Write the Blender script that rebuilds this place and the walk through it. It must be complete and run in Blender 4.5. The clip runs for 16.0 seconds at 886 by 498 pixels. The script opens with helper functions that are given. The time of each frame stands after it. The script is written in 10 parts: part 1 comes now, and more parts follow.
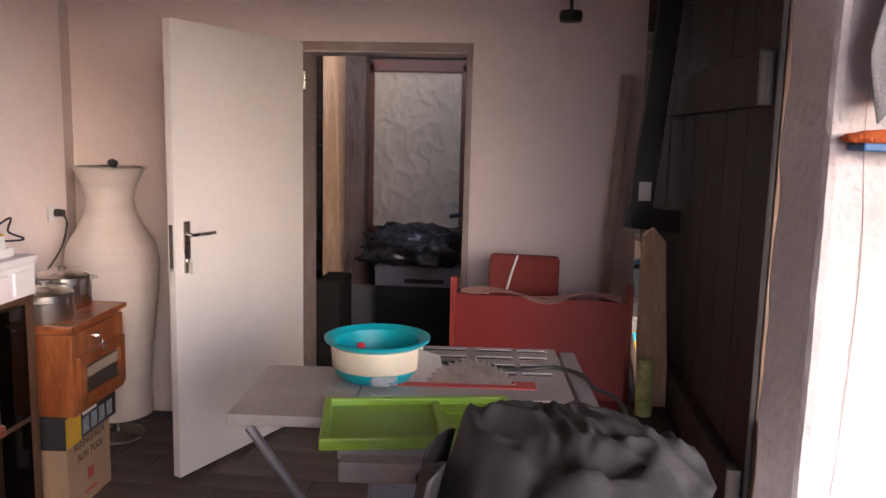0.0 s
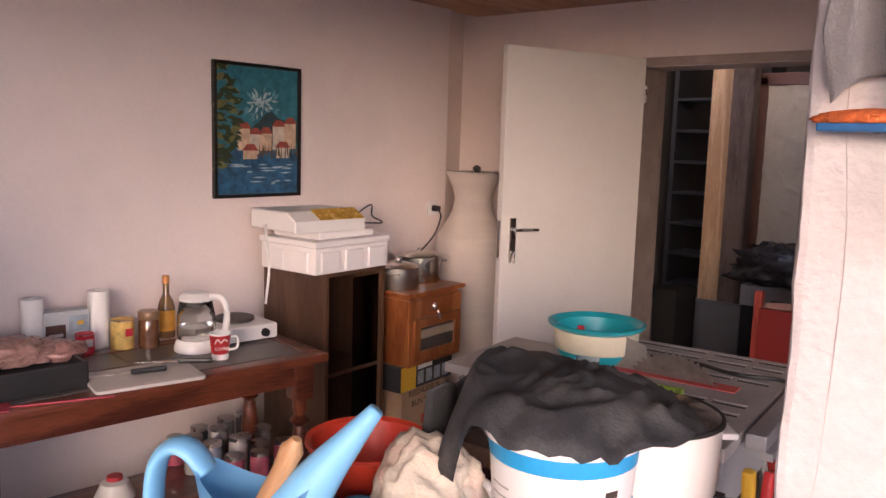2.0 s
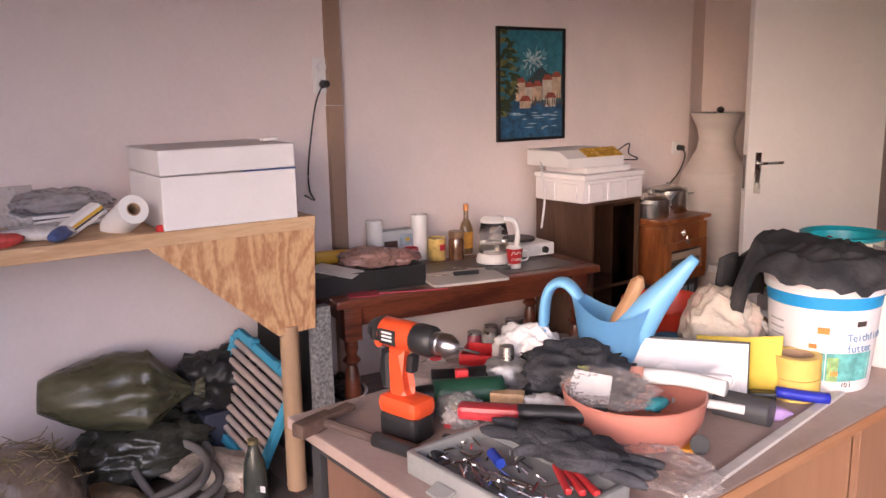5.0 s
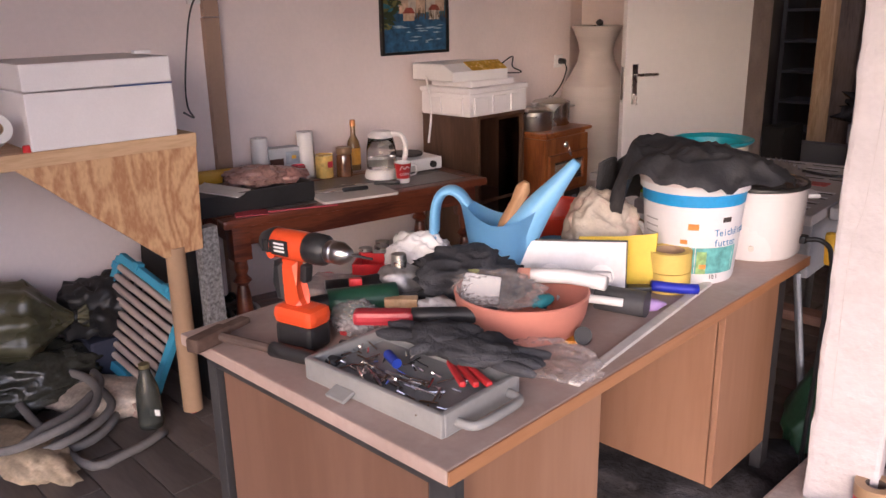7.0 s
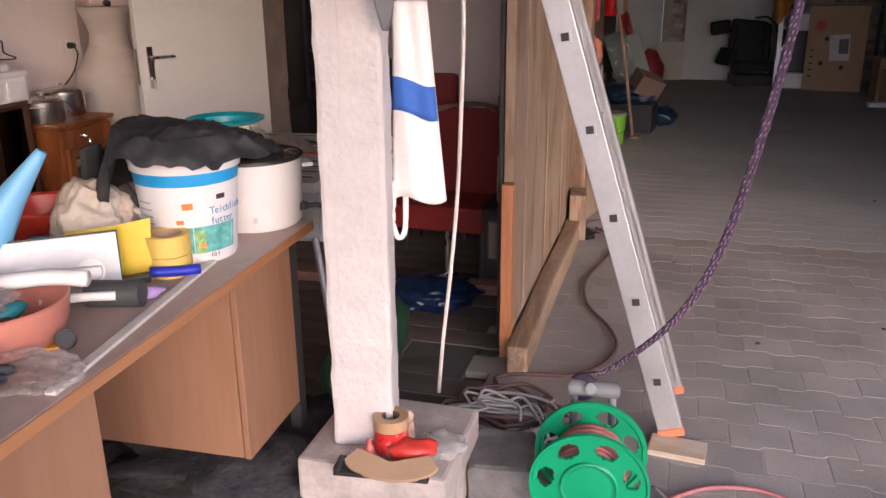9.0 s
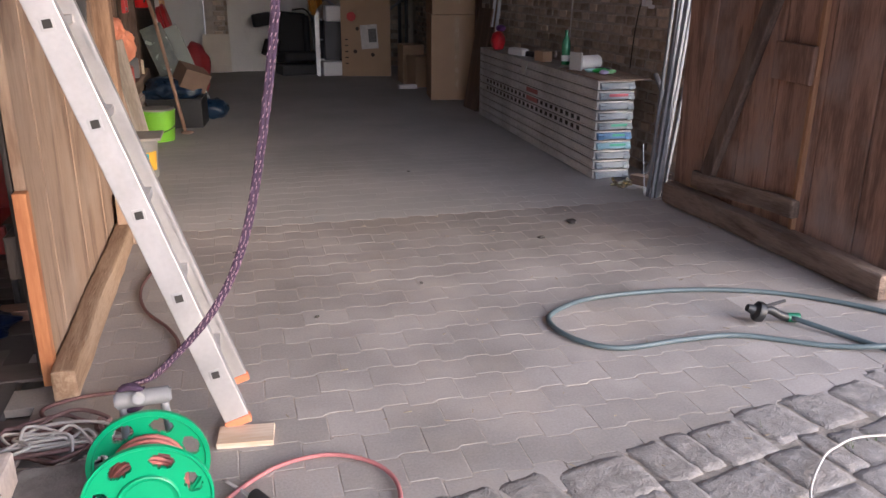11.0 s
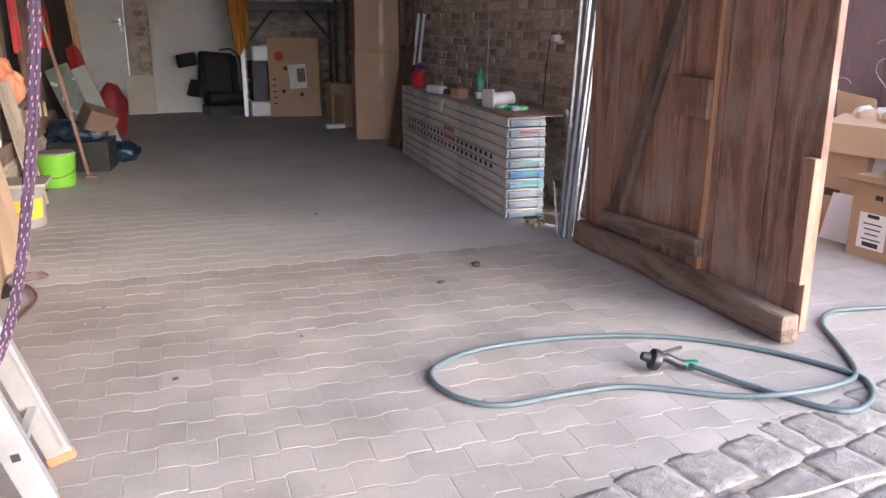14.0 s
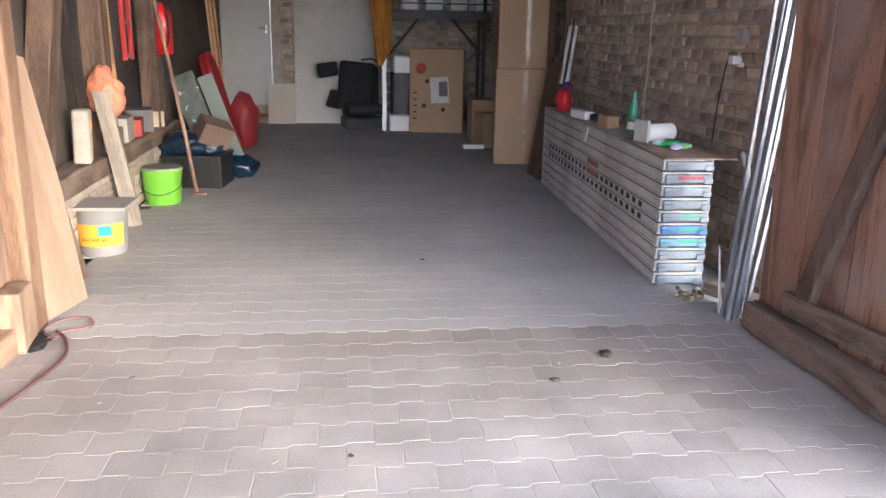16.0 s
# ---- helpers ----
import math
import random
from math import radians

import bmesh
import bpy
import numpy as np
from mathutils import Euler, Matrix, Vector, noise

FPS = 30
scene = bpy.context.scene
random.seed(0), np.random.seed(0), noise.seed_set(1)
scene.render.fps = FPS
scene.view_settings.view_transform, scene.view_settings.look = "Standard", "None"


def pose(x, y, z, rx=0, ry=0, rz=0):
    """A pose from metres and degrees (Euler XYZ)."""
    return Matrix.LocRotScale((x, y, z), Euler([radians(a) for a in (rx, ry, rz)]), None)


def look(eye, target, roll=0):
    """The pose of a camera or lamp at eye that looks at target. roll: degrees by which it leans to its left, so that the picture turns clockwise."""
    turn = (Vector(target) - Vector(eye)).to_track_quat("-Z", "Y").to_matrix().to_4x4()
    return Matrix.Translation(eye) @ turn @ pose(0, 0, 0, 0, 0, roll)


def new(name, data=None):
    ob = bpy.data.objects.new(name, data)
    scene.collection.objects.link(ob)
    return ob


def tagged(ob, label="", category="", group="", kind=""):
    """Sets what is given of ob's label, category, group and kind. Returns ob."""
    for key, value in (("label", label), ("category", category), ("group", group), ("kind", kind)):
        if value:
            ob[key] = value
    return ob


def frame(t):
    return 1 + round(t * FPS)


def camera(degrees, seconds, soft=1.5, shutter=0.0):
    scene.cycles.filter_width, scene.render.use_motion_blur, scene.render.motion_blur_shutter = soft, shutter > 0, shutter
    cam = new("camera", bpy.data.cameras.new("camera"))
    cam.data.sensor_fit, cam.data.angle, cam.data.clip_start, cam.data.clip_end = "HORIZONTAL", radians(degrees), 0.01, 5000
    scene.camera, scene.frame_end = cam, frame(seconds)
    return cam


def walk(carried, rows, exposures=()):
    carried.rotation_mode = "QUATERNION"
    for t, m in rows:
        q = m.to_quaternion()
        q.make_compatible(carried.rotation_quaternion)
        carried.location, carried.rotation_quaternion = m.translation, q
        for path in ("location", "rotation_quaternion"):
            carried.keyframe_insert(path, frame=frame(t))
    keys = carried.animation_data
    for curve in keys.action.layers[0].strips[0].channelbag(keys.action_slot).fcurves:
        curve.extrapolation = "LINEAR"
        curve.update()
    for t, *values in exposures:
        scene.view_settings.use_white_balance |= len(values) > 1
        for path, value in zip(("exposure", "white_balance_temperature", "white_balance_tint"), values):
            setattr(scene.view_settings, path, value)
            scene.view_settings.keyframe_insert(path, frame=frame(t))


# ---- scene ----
# camera and walk
cam = camera(58.2, 16.0)
PATH = [
    (0, (1.62, -0.562, 1.575), (1.41, 1.405, 1.284), 1.4),
    (0.5, (1.896, -0.562, 1.58), (1.432, 1.363, 1.3), 1.6),
    (1, (2.06, -0.481, 1.551), (1.309, 1.355, 1.299), 1.3),
    (1.5, (2.209, -0.468, 1.544), (1.178, 1.226, 1.281), 1.7),
    (2, (2.401, -0.569, 1.531), (1.143, 0.963, 1.266), 1.7),
    (2.5, (2.463, -0.741, 1.556), (1.074, 0.672, 1.285), 1.1),
    (3, (2.547, -0.908, 1.55), (1.065, 0.407, 1.28), 0.6),
    (3.5, (2.702, -1.035, 1.545), (1.136, 0.18, 1.279), 0.4),
    (4, (2.766, -1.149, 1.537), (1.155, 0.003, 1.256), -0.2),
    (4.2, (2.744, -1.189, 1.532), (1.127, -0.05, 1.239), -0.4),
    (6.3, (2.723, -1.272, 1.491), (1.194, -0.102, 0.948), -1.0),
    (6.5, (2.731, -1.274, 1.491), (1.223, -0.082, 0.936), -1.1),
    (7, (2.745, -1.27, 1.487), (1.354, 0.046, 0.91), -1.1),
    (7.5, (2.798, -1.23, 1.484), (1.595, 0.256, 0.897), -1.1),
    (7.9, (2.843, -1.209, 1.474), (1.805, 0.397, 0.886), -0.8),
    (8, (2.831, -1.202, 1.481), (1.851, 0.437, 0.887), -0.9),
    (8.5, (2.866, -1.179, 1.476), (2.123, 0.576, 0.869), -0.7),
    (9, (2.906, -1.149, 1.464), (2.387, 0.678, 0.838), -0.5),
    (9.5, (2.954, -1.095, 1.451), (2.689, 0.777, 0.8), -0.0),
    (10, (3.018, -1.048, 1.441), (3.04, 0.836, 0.77), 0.5),
    (10.2, (3.015, -1.055, 1.443), (3.151, 0.823, 0.769), 0.7),
    (12.3, (3.169, -1.187, 1.416), (3.927, 0.575, 0.849), -1.1),
    (12.5, (3.168, -1.187, 1.415), (3.943, 0.568, 0.849), -1.0),
    (13, (3.162, -1.191, 1.408), (3.923, 0.571, 0.844), -1.1),
    (13.5, (3.262, -1.119, 1.395), (3.938, 0.678, 0.832), -1.1),
    (14, (3.474, -0.954, 1.398), (4.063, 0.876, 0.849), 0.0),
    (14.5, (3.569, -0.646, 1.368), (4.077, 1.21, 0.82), 0.7),
    (15, (3.659, -0.355, 1.374), (4.044, 1.528, 0.819), 0.8),
    (15.5, (3.842, -0.096, 1.398), (4.111, 1.811, 0.857), 1.1),
    (16, (3.917, 0.043, 1.41), (4.14, 1.959, 0.882), 1.1),
]
EXPOSURES = [(0.0, 1.5, 5200, 23), (2.0, 1.1, 5500, 28), (4.2, 1.15, 5500, 28), (8.0, 0.65, 5400, 26), (10.2, 0.95, 5300, 20), (12.3, 1.85, 5400, 17), (14.0, 2.05, 5250, 15), (16.0, 2.5, 5000, 12)]
walk(cam, [(t, look(eye, target, roll)) for t, eye, target, roll in PATH], EXPOSURES)

# world and light: a bright hazy sky over the yard
world = bpy.data.worlds.new("sky")
scene.world = world
world.use_nodes = True
wn = world.node_tree
sky = wn.nodes.new("ShaderNodeTexSky")
sky.sky_type, sky.sun_disc = "NISHITA", False
sky.sun_elevation, sky.sun_rotation = radians(15), radians(146)
sky.air_density, sky.dust_density, sky.ozone_density = 1.0, 3.0, 0.6
wn.links.new(sky.outputs["Color"], wn.nodes["Background"].inputs["Color"])
wn.nodes["Background"].inputs["Strength"].default_value = 0.15
sun_data = bpy.data.lights.new("sun", "SUN")
sun_data.energy, sun_data.angle, sun_data.color = 3.1, radians(110), (1.0, 0.96, 0.92)
sun = new("sun", sun_data)
sun.matrix_world = look((0, 0, 20), Vector((0, 0, 20)) - Vector((math.sin(radians(146)) * math.cos(radians(15)), math.cos(radians(146)) * math.cos(radians(15)), math.sin(radians(15)))))


# materials
def nodes_of(name):
    m = bpy.data.materials.new(name)
    m.use_nodes = True
    nt = m.node_tree
    return m, nt, nt.nodes["Principled BSDF"]


def mat(name, base, rough=0.6, metal=0.0, var=0.18, scale=4.0, bump=0.12, fine=70.0, stretch=(1, 1, 1), rand=0.0, stain=None, stain_scale=2.5, stain_amount=0.5, alpha=1.0, trans=0.0, coat=0.0, sheen=0.0, island=0.0, ground=False):
    """A painted, woven, stone or metal surface: two scales of tone, fine relief, optional stains and a tone of its own per piece."""
    m, nt, bsdf = nodes_of(name)
    link, N = nt.links.new, nt.nodes.new
    co = N("ShaderNodeTexCoord")
    mp = N("ShaderNodeMapping")
    mp.inputs["Scale"].default_value = stretch
    place = N("ShaderNodeNewGeometry").outputs["Position"] if ground else co.outputs["Object"]
    link(place, mp.inputs["Vector"])
    big, small = N("ShaderNodeTexNoise"), N("ShaderNodeTexNoise")
    big.inputs["Scale"].default_value, big.inputs["Detail"].default_value = scale, 5
    small.inputs["Scale"].default_value, small.inputs["Detail"].default_value = fine, 4
    for n in (big, small):
        link(mp.outputs["Vector"], n.inputs["Vector"])
    add = N("ShaderNodeMath")
    add.operation = "MULTIPLY_ADD"
    add.inputs[1].default_value = 0.45
    link(small.outputs["Fac"], add.inputs[0])
    link(big.outputs["Fac"], add.inputs[2])
    rng = N("ShaderNodeMapRange")
    rng.inputs["From Min"].default_value, rng.inputs["From Max"].default_value = 0.45, 1.0
    rng.inputs["To Min"].default_value, rng.inputs["To Max"].default_value = 1 - var, 1 + var
    link(add.outputs[0], rng.inputs["Value"])
    value = rng.outputs["Result"]
    if rand or island:
        src = N("ShaderNodeObjectInfo") if rand else N("ShaderNodeNewGeometry")
        r2 = N("ShaderNodeMapRange")
        amount = rand or island
        r2.inputs["To Min"].default_value, r2.inputs["To Max"].default_value = 1 - amount, 1 + amount
        link(src.outputs["Random" if rand else "Random Per Island"], r2.inputs["Value"])
        mul = N("ShaderNodeMath")
        mul.operation = "MULTIPLY"
        link(value, mul.inputs[0]), link(r2.outputs["Result"], mul.inputs[1])
        value = mul.outputs[0]
    tone = N("ShaderNodeVectorMath")
    tone.operation = "SCALE"
    tone.inputs[0].default_value = base[:3]
    link(value, tone.inputs["Scale"])
    color = tone.outputs["Vector"]
    if stain:
        sn = N("ShaderNodeTexNoise")
        sn.inputs["Scale"].default_value, sn.inputs["Detail"].default_value, sn.inputs["Roughness"].default_value = stain_scale, 6, 0.65
        link(mp.outputs["Vector"], sn.inputs["Vector"])
        sr = N("ShaderNodeMapRange")
        sr.inputs["From Min"].default_value, sr.inputs["From Max"].default_value, sr.inputs["To Max"].default_value = 0.5, 0.72, stain_amount
        link(sn.outputs["Fac"], sr.inputs["Value"])
        mix = N("ShaderNodeMix")
        mix.data_type = "RGBA"
        mix.inputs["B"].default_value = (*stain, 1)
        link(sr.outputs["Result"], mix.inputs["Factor"]), link(color, mix.inputs["A"])
        color = mix.outputs["Result"]
    link(color, bsdf.inputs["Base Color"])
    rr = N("ShaderNodeMapRange")
    rr.inputs["To Min"].default_value, rr.inputs["To Max"].default_value = max(0.02, rough - 0.12), min(1, rough + 0.12)
    link(big.outputs["Fac"], rr.inputs["Value"]), link(rr.outputs["Result"], bsdf.inputs["Roughness"])
    if bump:
        bp = N("ShaderNodeBump")
        bp.inputs["Strength"].default_value, bp.inputs["Distance"].default_value = bump, 0.01
        link(add.outputs[0], bp.inputs["Height"]), link(bp.outputs["Normal"], bsdf.inputs["Normal"])
    bsdf.inputs["Metallic"].default_value = metal
    bsdf.inputs["Alpha"].default_value = alpha
    bsdf.inputs["Transmission Weight"].default_value = trans
    bsdf.inputs["Coat Weight"].default_value = coat
    bsdf.inputs["Sheen Weight"].default_value = sheen
    return m


def wood(name, light, dark, axis="z", rough=0.6, rings=9.0, warp=2.2, bump=0.25, rand=0.0, coat=0.0, wear=None, waves=26.0):
    """Sawn wood, its grain running along one axis of the piece."""
    m, nt, bsdf = nodes_of(name)
    link, N = nt.links.new, nt.nodes.new
    co, mp = N("ShaderNodeTexCoord"), N("ShaderNodeMapping")
    mp.inputs["Scale"].default_value = {"x": (0.12, 1, 1), "y": (1, 0.12, 1), "z": (1, 1, 0.12), "ply": (1, 1, 0.45)}[axis]
    link(co.outputs["Object"], mp.inputs["Vector"])
    vec = mp.outputs["Vector"]
    if rand:
        oi, ad = N("ShaderNodeObjectInfo"), N("ShaderNodeVectorMath")
        sc = N("ShaderNodeMath")
        sc.operation, sc.inputs[1].default_value = "MULTIPLY", 37.0
        link(oi.outputs["Random"], sc.inputs[0]), link(vec, ad.inputs[0]), link(sc.outputs[0], ad.inputs[1])
        vec = ad.outputs["Vector"]
    ns = N("ShaderNodeTexNoise")
    ns.inputs["Scale"].default_value, ns.inputs["Detail"].default_value, ns.inputs["Distortion"].default_value = rings * 0.5, 3, warp * 0.4
    link(vec, ns.inputs["Vector"])
    wv = N("ShaderNodeMath")
    wv.operation, wv.inputs[1].default_value = "MULTIPLY", waves
    sn = N("ShaderNodeMath")
    sn.operation = "SINE"
    link(ns.outputs["Fac"], wv.inputs[0]), link(wv.outputs[0], sn.inputs[0])
    fn = N("ShaderNodeTexNoise")
    fn.inputs["Scale"].default_value, fn.inputs["Detail"].default_value = rings * 14, 5
    link(vec, fn.inputs["Vector"])
    ad2 = N("ShaderNodeMath")
    ad2.operation, ad2.inputs[1].default_value = "MULTIPLY_ADD", 0.22
    link(sn.outputs[0], ad2.inputs[0]), link(fn.outputs["Fac"], ad2.inputs[2])
    rp = N("ShaderNodeValToRGB")
    rp.color_ramp.elements[0].position, rp.color_ramp.elements[1].position = 0.25, 0.75
    rp.color_ramp.elements[0].color, rp.color_ramp.elements[1].color = (*dark, 1), (*light, 1)
    link(ad2.outputs[0], rp.inputs["Fac"])
    color = rp.outputs["Color"]
    if wear:
        wn2 = N("ShaderNodeTexNoise")
        wn2.inputs["Scale"].default_value, wn2.inputs["Detail"].default_value = 3.0, 7
        link(co.outputs["Object"], wn2.inputs["Vector"])
        wr = N("ShaderNodeMapRange")
        wr.inputs["From Min"].default_value, wr.inputs["From Max"].default_value, wr.inputs["To Max"].default_value = 0.48, 0.72, 0.75
        link(wn2.outputs["Fac"], wr.inputs["Value"])
        mx = N("ShaderNodeMix")
        mx.data_type = "RGBA"
        mx.inputs["B"].default_value = (*wear, 1)
        link(wr.outputs["Result"], mx.inputs["Factor"]), link(color, mx.inputs["A"])
        color = mx.outputs["Result"]
    link(color, bsdf.inputs["Base Color"])
    bsdf.inputs["Roughness"].default_value, bsdf.inputs["Coat Weight"].default_value = rough, coat
    bp = N("ShaderNodeBump")
    bp.inputs["Strength"].default_value, bp.inputs["Distance"].default_value = bump, 0.006
    link(ad2.outputs[0], bp.inputs["Height"]), link(bp.outputs["Normal"], bsdf.inputs["Normal"])
    return m


def glass(name, tint, rough=0.03, alpha_like=1.0):
    m, nt, bsdf = nodes_of(name)
    bsdf.inputs["Base Color"].default_value = (*tint, 1)
    bsdf.inputs["Roughness"].default_value, bsdf.inputs["Transmission Weight"].default_value = rough, alpha_like
    bsdf.inputs["IOR"].default_value = 1.3
    return m


# mesh helpers
def thing(name, x=0.0, y=0.0, z=0.0, rz=0.0, label="", category="", group="", kind="", rx=0.0, ry=0.0):
    ob = new(name)
    ob.empty_display_size = 0.05
    ob.matrix_basis = pose(x, y, z, rx, ry, rz)
    return tagged(ob, label, category, group, kind)


def part(name, bm, material, parent=None, label="", smooth=False):
    me = bpy.data.meshes.new(name)
    bmesh.ops.recalc_face_normals(bm, faces=bm.faces)
    bm.to_mesh(me)
    bm.free()
    me.materials.append(material)
    if smooth:
        for p in me.polygons:
            p.use_smooth = True
        if smooth != "all":
            me.set_sharp_from_angle(angle=radians(38))
    ob = new(name, me)
    ob.parent = parent
    if label:
        ob["label"] = label
    return ob


def solo(name, bm, material, x=0, y=0, z=0, rz=0, label="", category="", group="", kind="", smooth=False, rx=0, ry=0):
    """A thing of one mesh."""
    ob = part(name, bm, material, None, "", smooth)
    ob.matrix_basis = pose(x, y, z, rx, ry, rz)
    return tagged(ob, label, category, group, kind)


def NB():
    return bmesh.new()


def box(bm, sx, sy, sz, x=0, y=0, z=0, rx=0, ry=0, rz=0, bev=0.0, m=None):
    """A block by its size and its middle."""
    mm = (m or Matrix()) @ pose(x, y, z, rx, ry, rz) @ Matrix.Diagonal((sx, sy, sz, 1))
    r = bmesh.ops.create_cube(bm, size=1.0, matrix=mm)
    if bev:
        vs = set(r["verts"])
        bmesh.ops.bevel(bm, geom=[e for e in bm.edges if e.verts[0] in vs and e.verts[1] in vs], offset=bev, segments=2, affect="EDGES", profile=0.6)
    return bm


def cyl(bm, r1, r2, h, x=0, y=0, z=0, rx=0, ry=0, rz=0, seg=20, bev=0.0, m=None):
    """A cone or cylinder from its base upward."""
    mm = (m or Matrix()) @ pose(x, y, z, rx, ry, rz) @ Matrix.Translation((0, 0, h / 2))
    r = bmesh.ops.create_cone(bm, cap_ends=True, segments=seg, radius1=r1, radius2=r2, depth=h, matrix=mm)
    if bev:
        vs = set(r["verts"])
        bmesh.ops.bevel(bm, geom=[e for e in bm.edges if e.verts[0] in vs and e.verts[1] in vs and len(e.link_faces) == 2 and any(len(f.verts) > 4 for f in e.link_faces)], offset=bev, segments=2, affect="EDGES")
    return bm


def lathe(bm, profile, seg=28, m=None, sx=1.0, sy=1.0):
    """A turned body from (radius, height) steps."""
    mm = m or Matrix()
    rings = []
    for r, z in profile:
        if r < 1e-5:
            rings.append([bm.verts.new(mm @ Vector((0, 0, z)))])
        else:
            rings.append([bm.verts.new(mm @ Vector((sx * r * math.cos(2 * math.pi * i / seg), sy * r * math.sin(2 * math.pi * i / seg), z))) for i in range(seg)])
    for a, b in zip(rings, rings[1:]):
        for i in range(seg):
            j = (i + 1) % seg
            vs = [a[i % len(a)], a[j % len(a)], b[j % len(b)], b[i % len(b)]]
            vs = list(dict.fromkeys(vs))
            if len(vs) > 2:
                bm.faces.new(vs)
    return bm


def spline(pts, steps=6):
    """Points along a smooth line through pts."""
    P = [Vector(p) for p in pts]
    P = [P[0] * 2 - P[1]] + P + [P[-1] * 2 - P[-2]]
    out = []
    for i in range(1, len(P) - 2):
        a, b, c, d = P[i - 1:i + 3]
        for k in range(steps):
            t = k / steps
            out.append(0.5 * (2 * b + (c - a) * t + (2 * a - 5 * b + 4 * c - d) * t * t + (3 * b - a - 3 * c + d) * t ** 3))
    out.append(P[-2])
    return out


def tube(bm, pts, r, seg=8, steps=6, m=None, taper=1.0):
    """A round bar, hose or cable along a smooth line."""
    mm = m or Matrix()
    line = spline(pts, steps) if steps > 1 else [Vector(p) for p in pts]
    rings, up = [], Vector((0, 0, 1))
    for i, p in enumerate(line):
        d = (line[min(i + 1, len(line) - 1)] - line[max(i - 1, 0)]).normalized()
        side = d.cross(up)
        if side.length < 0.05:
            side = d.cross(Vector((0, 1, 0)))
        side.normalize()
        nn = side.cross(d)
        rad = r * (1 + (taper - 1) * i / max(1, len(line) - 1))
        rings.append([bm.verts.new(mm @ (p + rad * (side * math.cos(2 * math.pi * k / seg) + nn * math.sin(2 * math.pi * k / seg)))) for k in range(seg)])
    for a, b in zip(rings, rings[1:]):
        for k in range(seg):
            bm.faces.new((a[k], a[(k + 1) % seg], b[(k + 1) % seg], b[k]))
    bm.faces.new(rings[0])
    bm.faces.new(rings[-1])
    return bm


def slab(bm, outline, depth, m=None, bev=0.0):
    """A plate cut to an outline in x and z, with its thickness along y."""
    mm = m or Matrix()
    a = [bm.verts.new(mm @ Vector((x, -depth / 2, z))) for x, z in outline]
    b = [bm.verts.new(mm @ Vector((x, depth / 2, z))) for x, z in outline]
    fs = [bm.faces.new(a), bm.faces.new(b[::-1])]
    for i in range(len(a)):
        j = (i + 1) % len(a)
        fs.append(bm.faces.new((a[j], a[i], b[i], b[j])))
    if bev:
        bmesh.ops.bevel(bm, geom=list({e for f in fs[:2] for e in f.edges}), offset=bev, segments=1, affect="EDGES")
    return bm


def rounded(w, h, r, n=4, x0=0.0, z0=0.0):
    """The outline of a rounded rectangle about (x0, z0)."""
    pts = []
    for cx, cz, a0 in ((w / 2 - r, h / 2 - r, 0), (r - w / 2, h / 2 - r, 90), (r - w / 2, r - h / 2, 180), (w / 2 - r, r - h / 2, 270)):
        for k in range(n + 1):
            a = radians(a0 + 90 * k / n)
            pts.append((x0 + cx + r * math.cos(a), z0 + cz + r * math.sin(a)))
    return pts


def lump(bm, rx, ry, rz, x=0, y=0, z=0, seed=0, amp=0.25, freq=2.0, fold=0.5, sub=4, flat=None, m=None, rot=0):
    """A crumpled soft body: cloth, a glove, a bag. flat: the height under which it lies flat."""
    mm = (m or Matrix())
    r = bmesh.ops.create_icosphere(bm, subdivisions=sub, radius=1.0)
    off = Vector((seed * 7.3, seed * 3.1, seed * 1.7))
    for v in r["verts"]:
        p = v.co.copy()
        n1 = noise.noise(p * freq + off)
        n2 = 1 - 2 * abs(noise.noise(p * freq * 1.7 + off * 2))
        n3 = 1 - 2 * abs(noise.noise(p * freq * 4.1 + off * 3))
        k = 1 + amp * (n1 + fold * n2 + fold * 0.5 * n3)
        q = Vector((p.x * rx * k, p.y * ry * k, p.z * rz * k))
        q = Matrix.Rotation(radians(rot), 3, "Z") @ q + Vector((x, y, z))
        if flat is not None and q.z < flat:
            q.z = flat + 0.15 * (q.z - flat) if q.z > flat - 0.02 else flat - 0.003
        v.co = mm @ q
    return bm


def sheet(bm, w, d, nx, ny, f, m=None, thick=0.0):
    """A soft sheet: f(u, v) gives its place; thick closes it to a slab."""
    mm = m or Matrix()
    g = [[bm.verts.new(mm @ Vector(f(i / nx, j / ny))) for i in range(nx + 1)] for j in range(ny + 1)]
    faces = [bm.faces.new((g[j][i], g[j][i + 1], g[j + 1][i + 1], g[j + 1][i])) for j in range(ny) for i in range(nx)]
    if thick:
        bmesh.ops.recalc_face_normals(bm, faces=faces)
        bmesh.ops.solidify(bm, geom=faces, thickness=thick)
    return bm


def letters(name, body, size, material, parent, m, label="", depth=0.0004, sx=1.0):
    """Writing as a thin mesh of its own, reading along x with its face to -y."""
    cu = bpy.data.curves.new(name, "FONT")
    cu.body, cu.size, cu.extrude, cu.align_x, cu.align_y = body, size, depth, "CENTER", "CENTER"
    ob = bpy.data.objects.new(name, cu)
    scene.collection.objects.link(ob)
    me = bpy.data.meshes.new_from_object(ob.evaluated_get(bpy.context.evaluated_depsgraph_get()))
    bpy.data.objects.remove(ob)
    me.transform(m @ pose(0, 0, 0, 90, 0, 0) @ Matrix.Diagonal((sx, 1, 1, 1)))
    me.materials.clear()
    me.materials.append(material)
    ob = new(name, me)
    ob.parent = parent
    if label:
        ob["label"] = label
    return ob


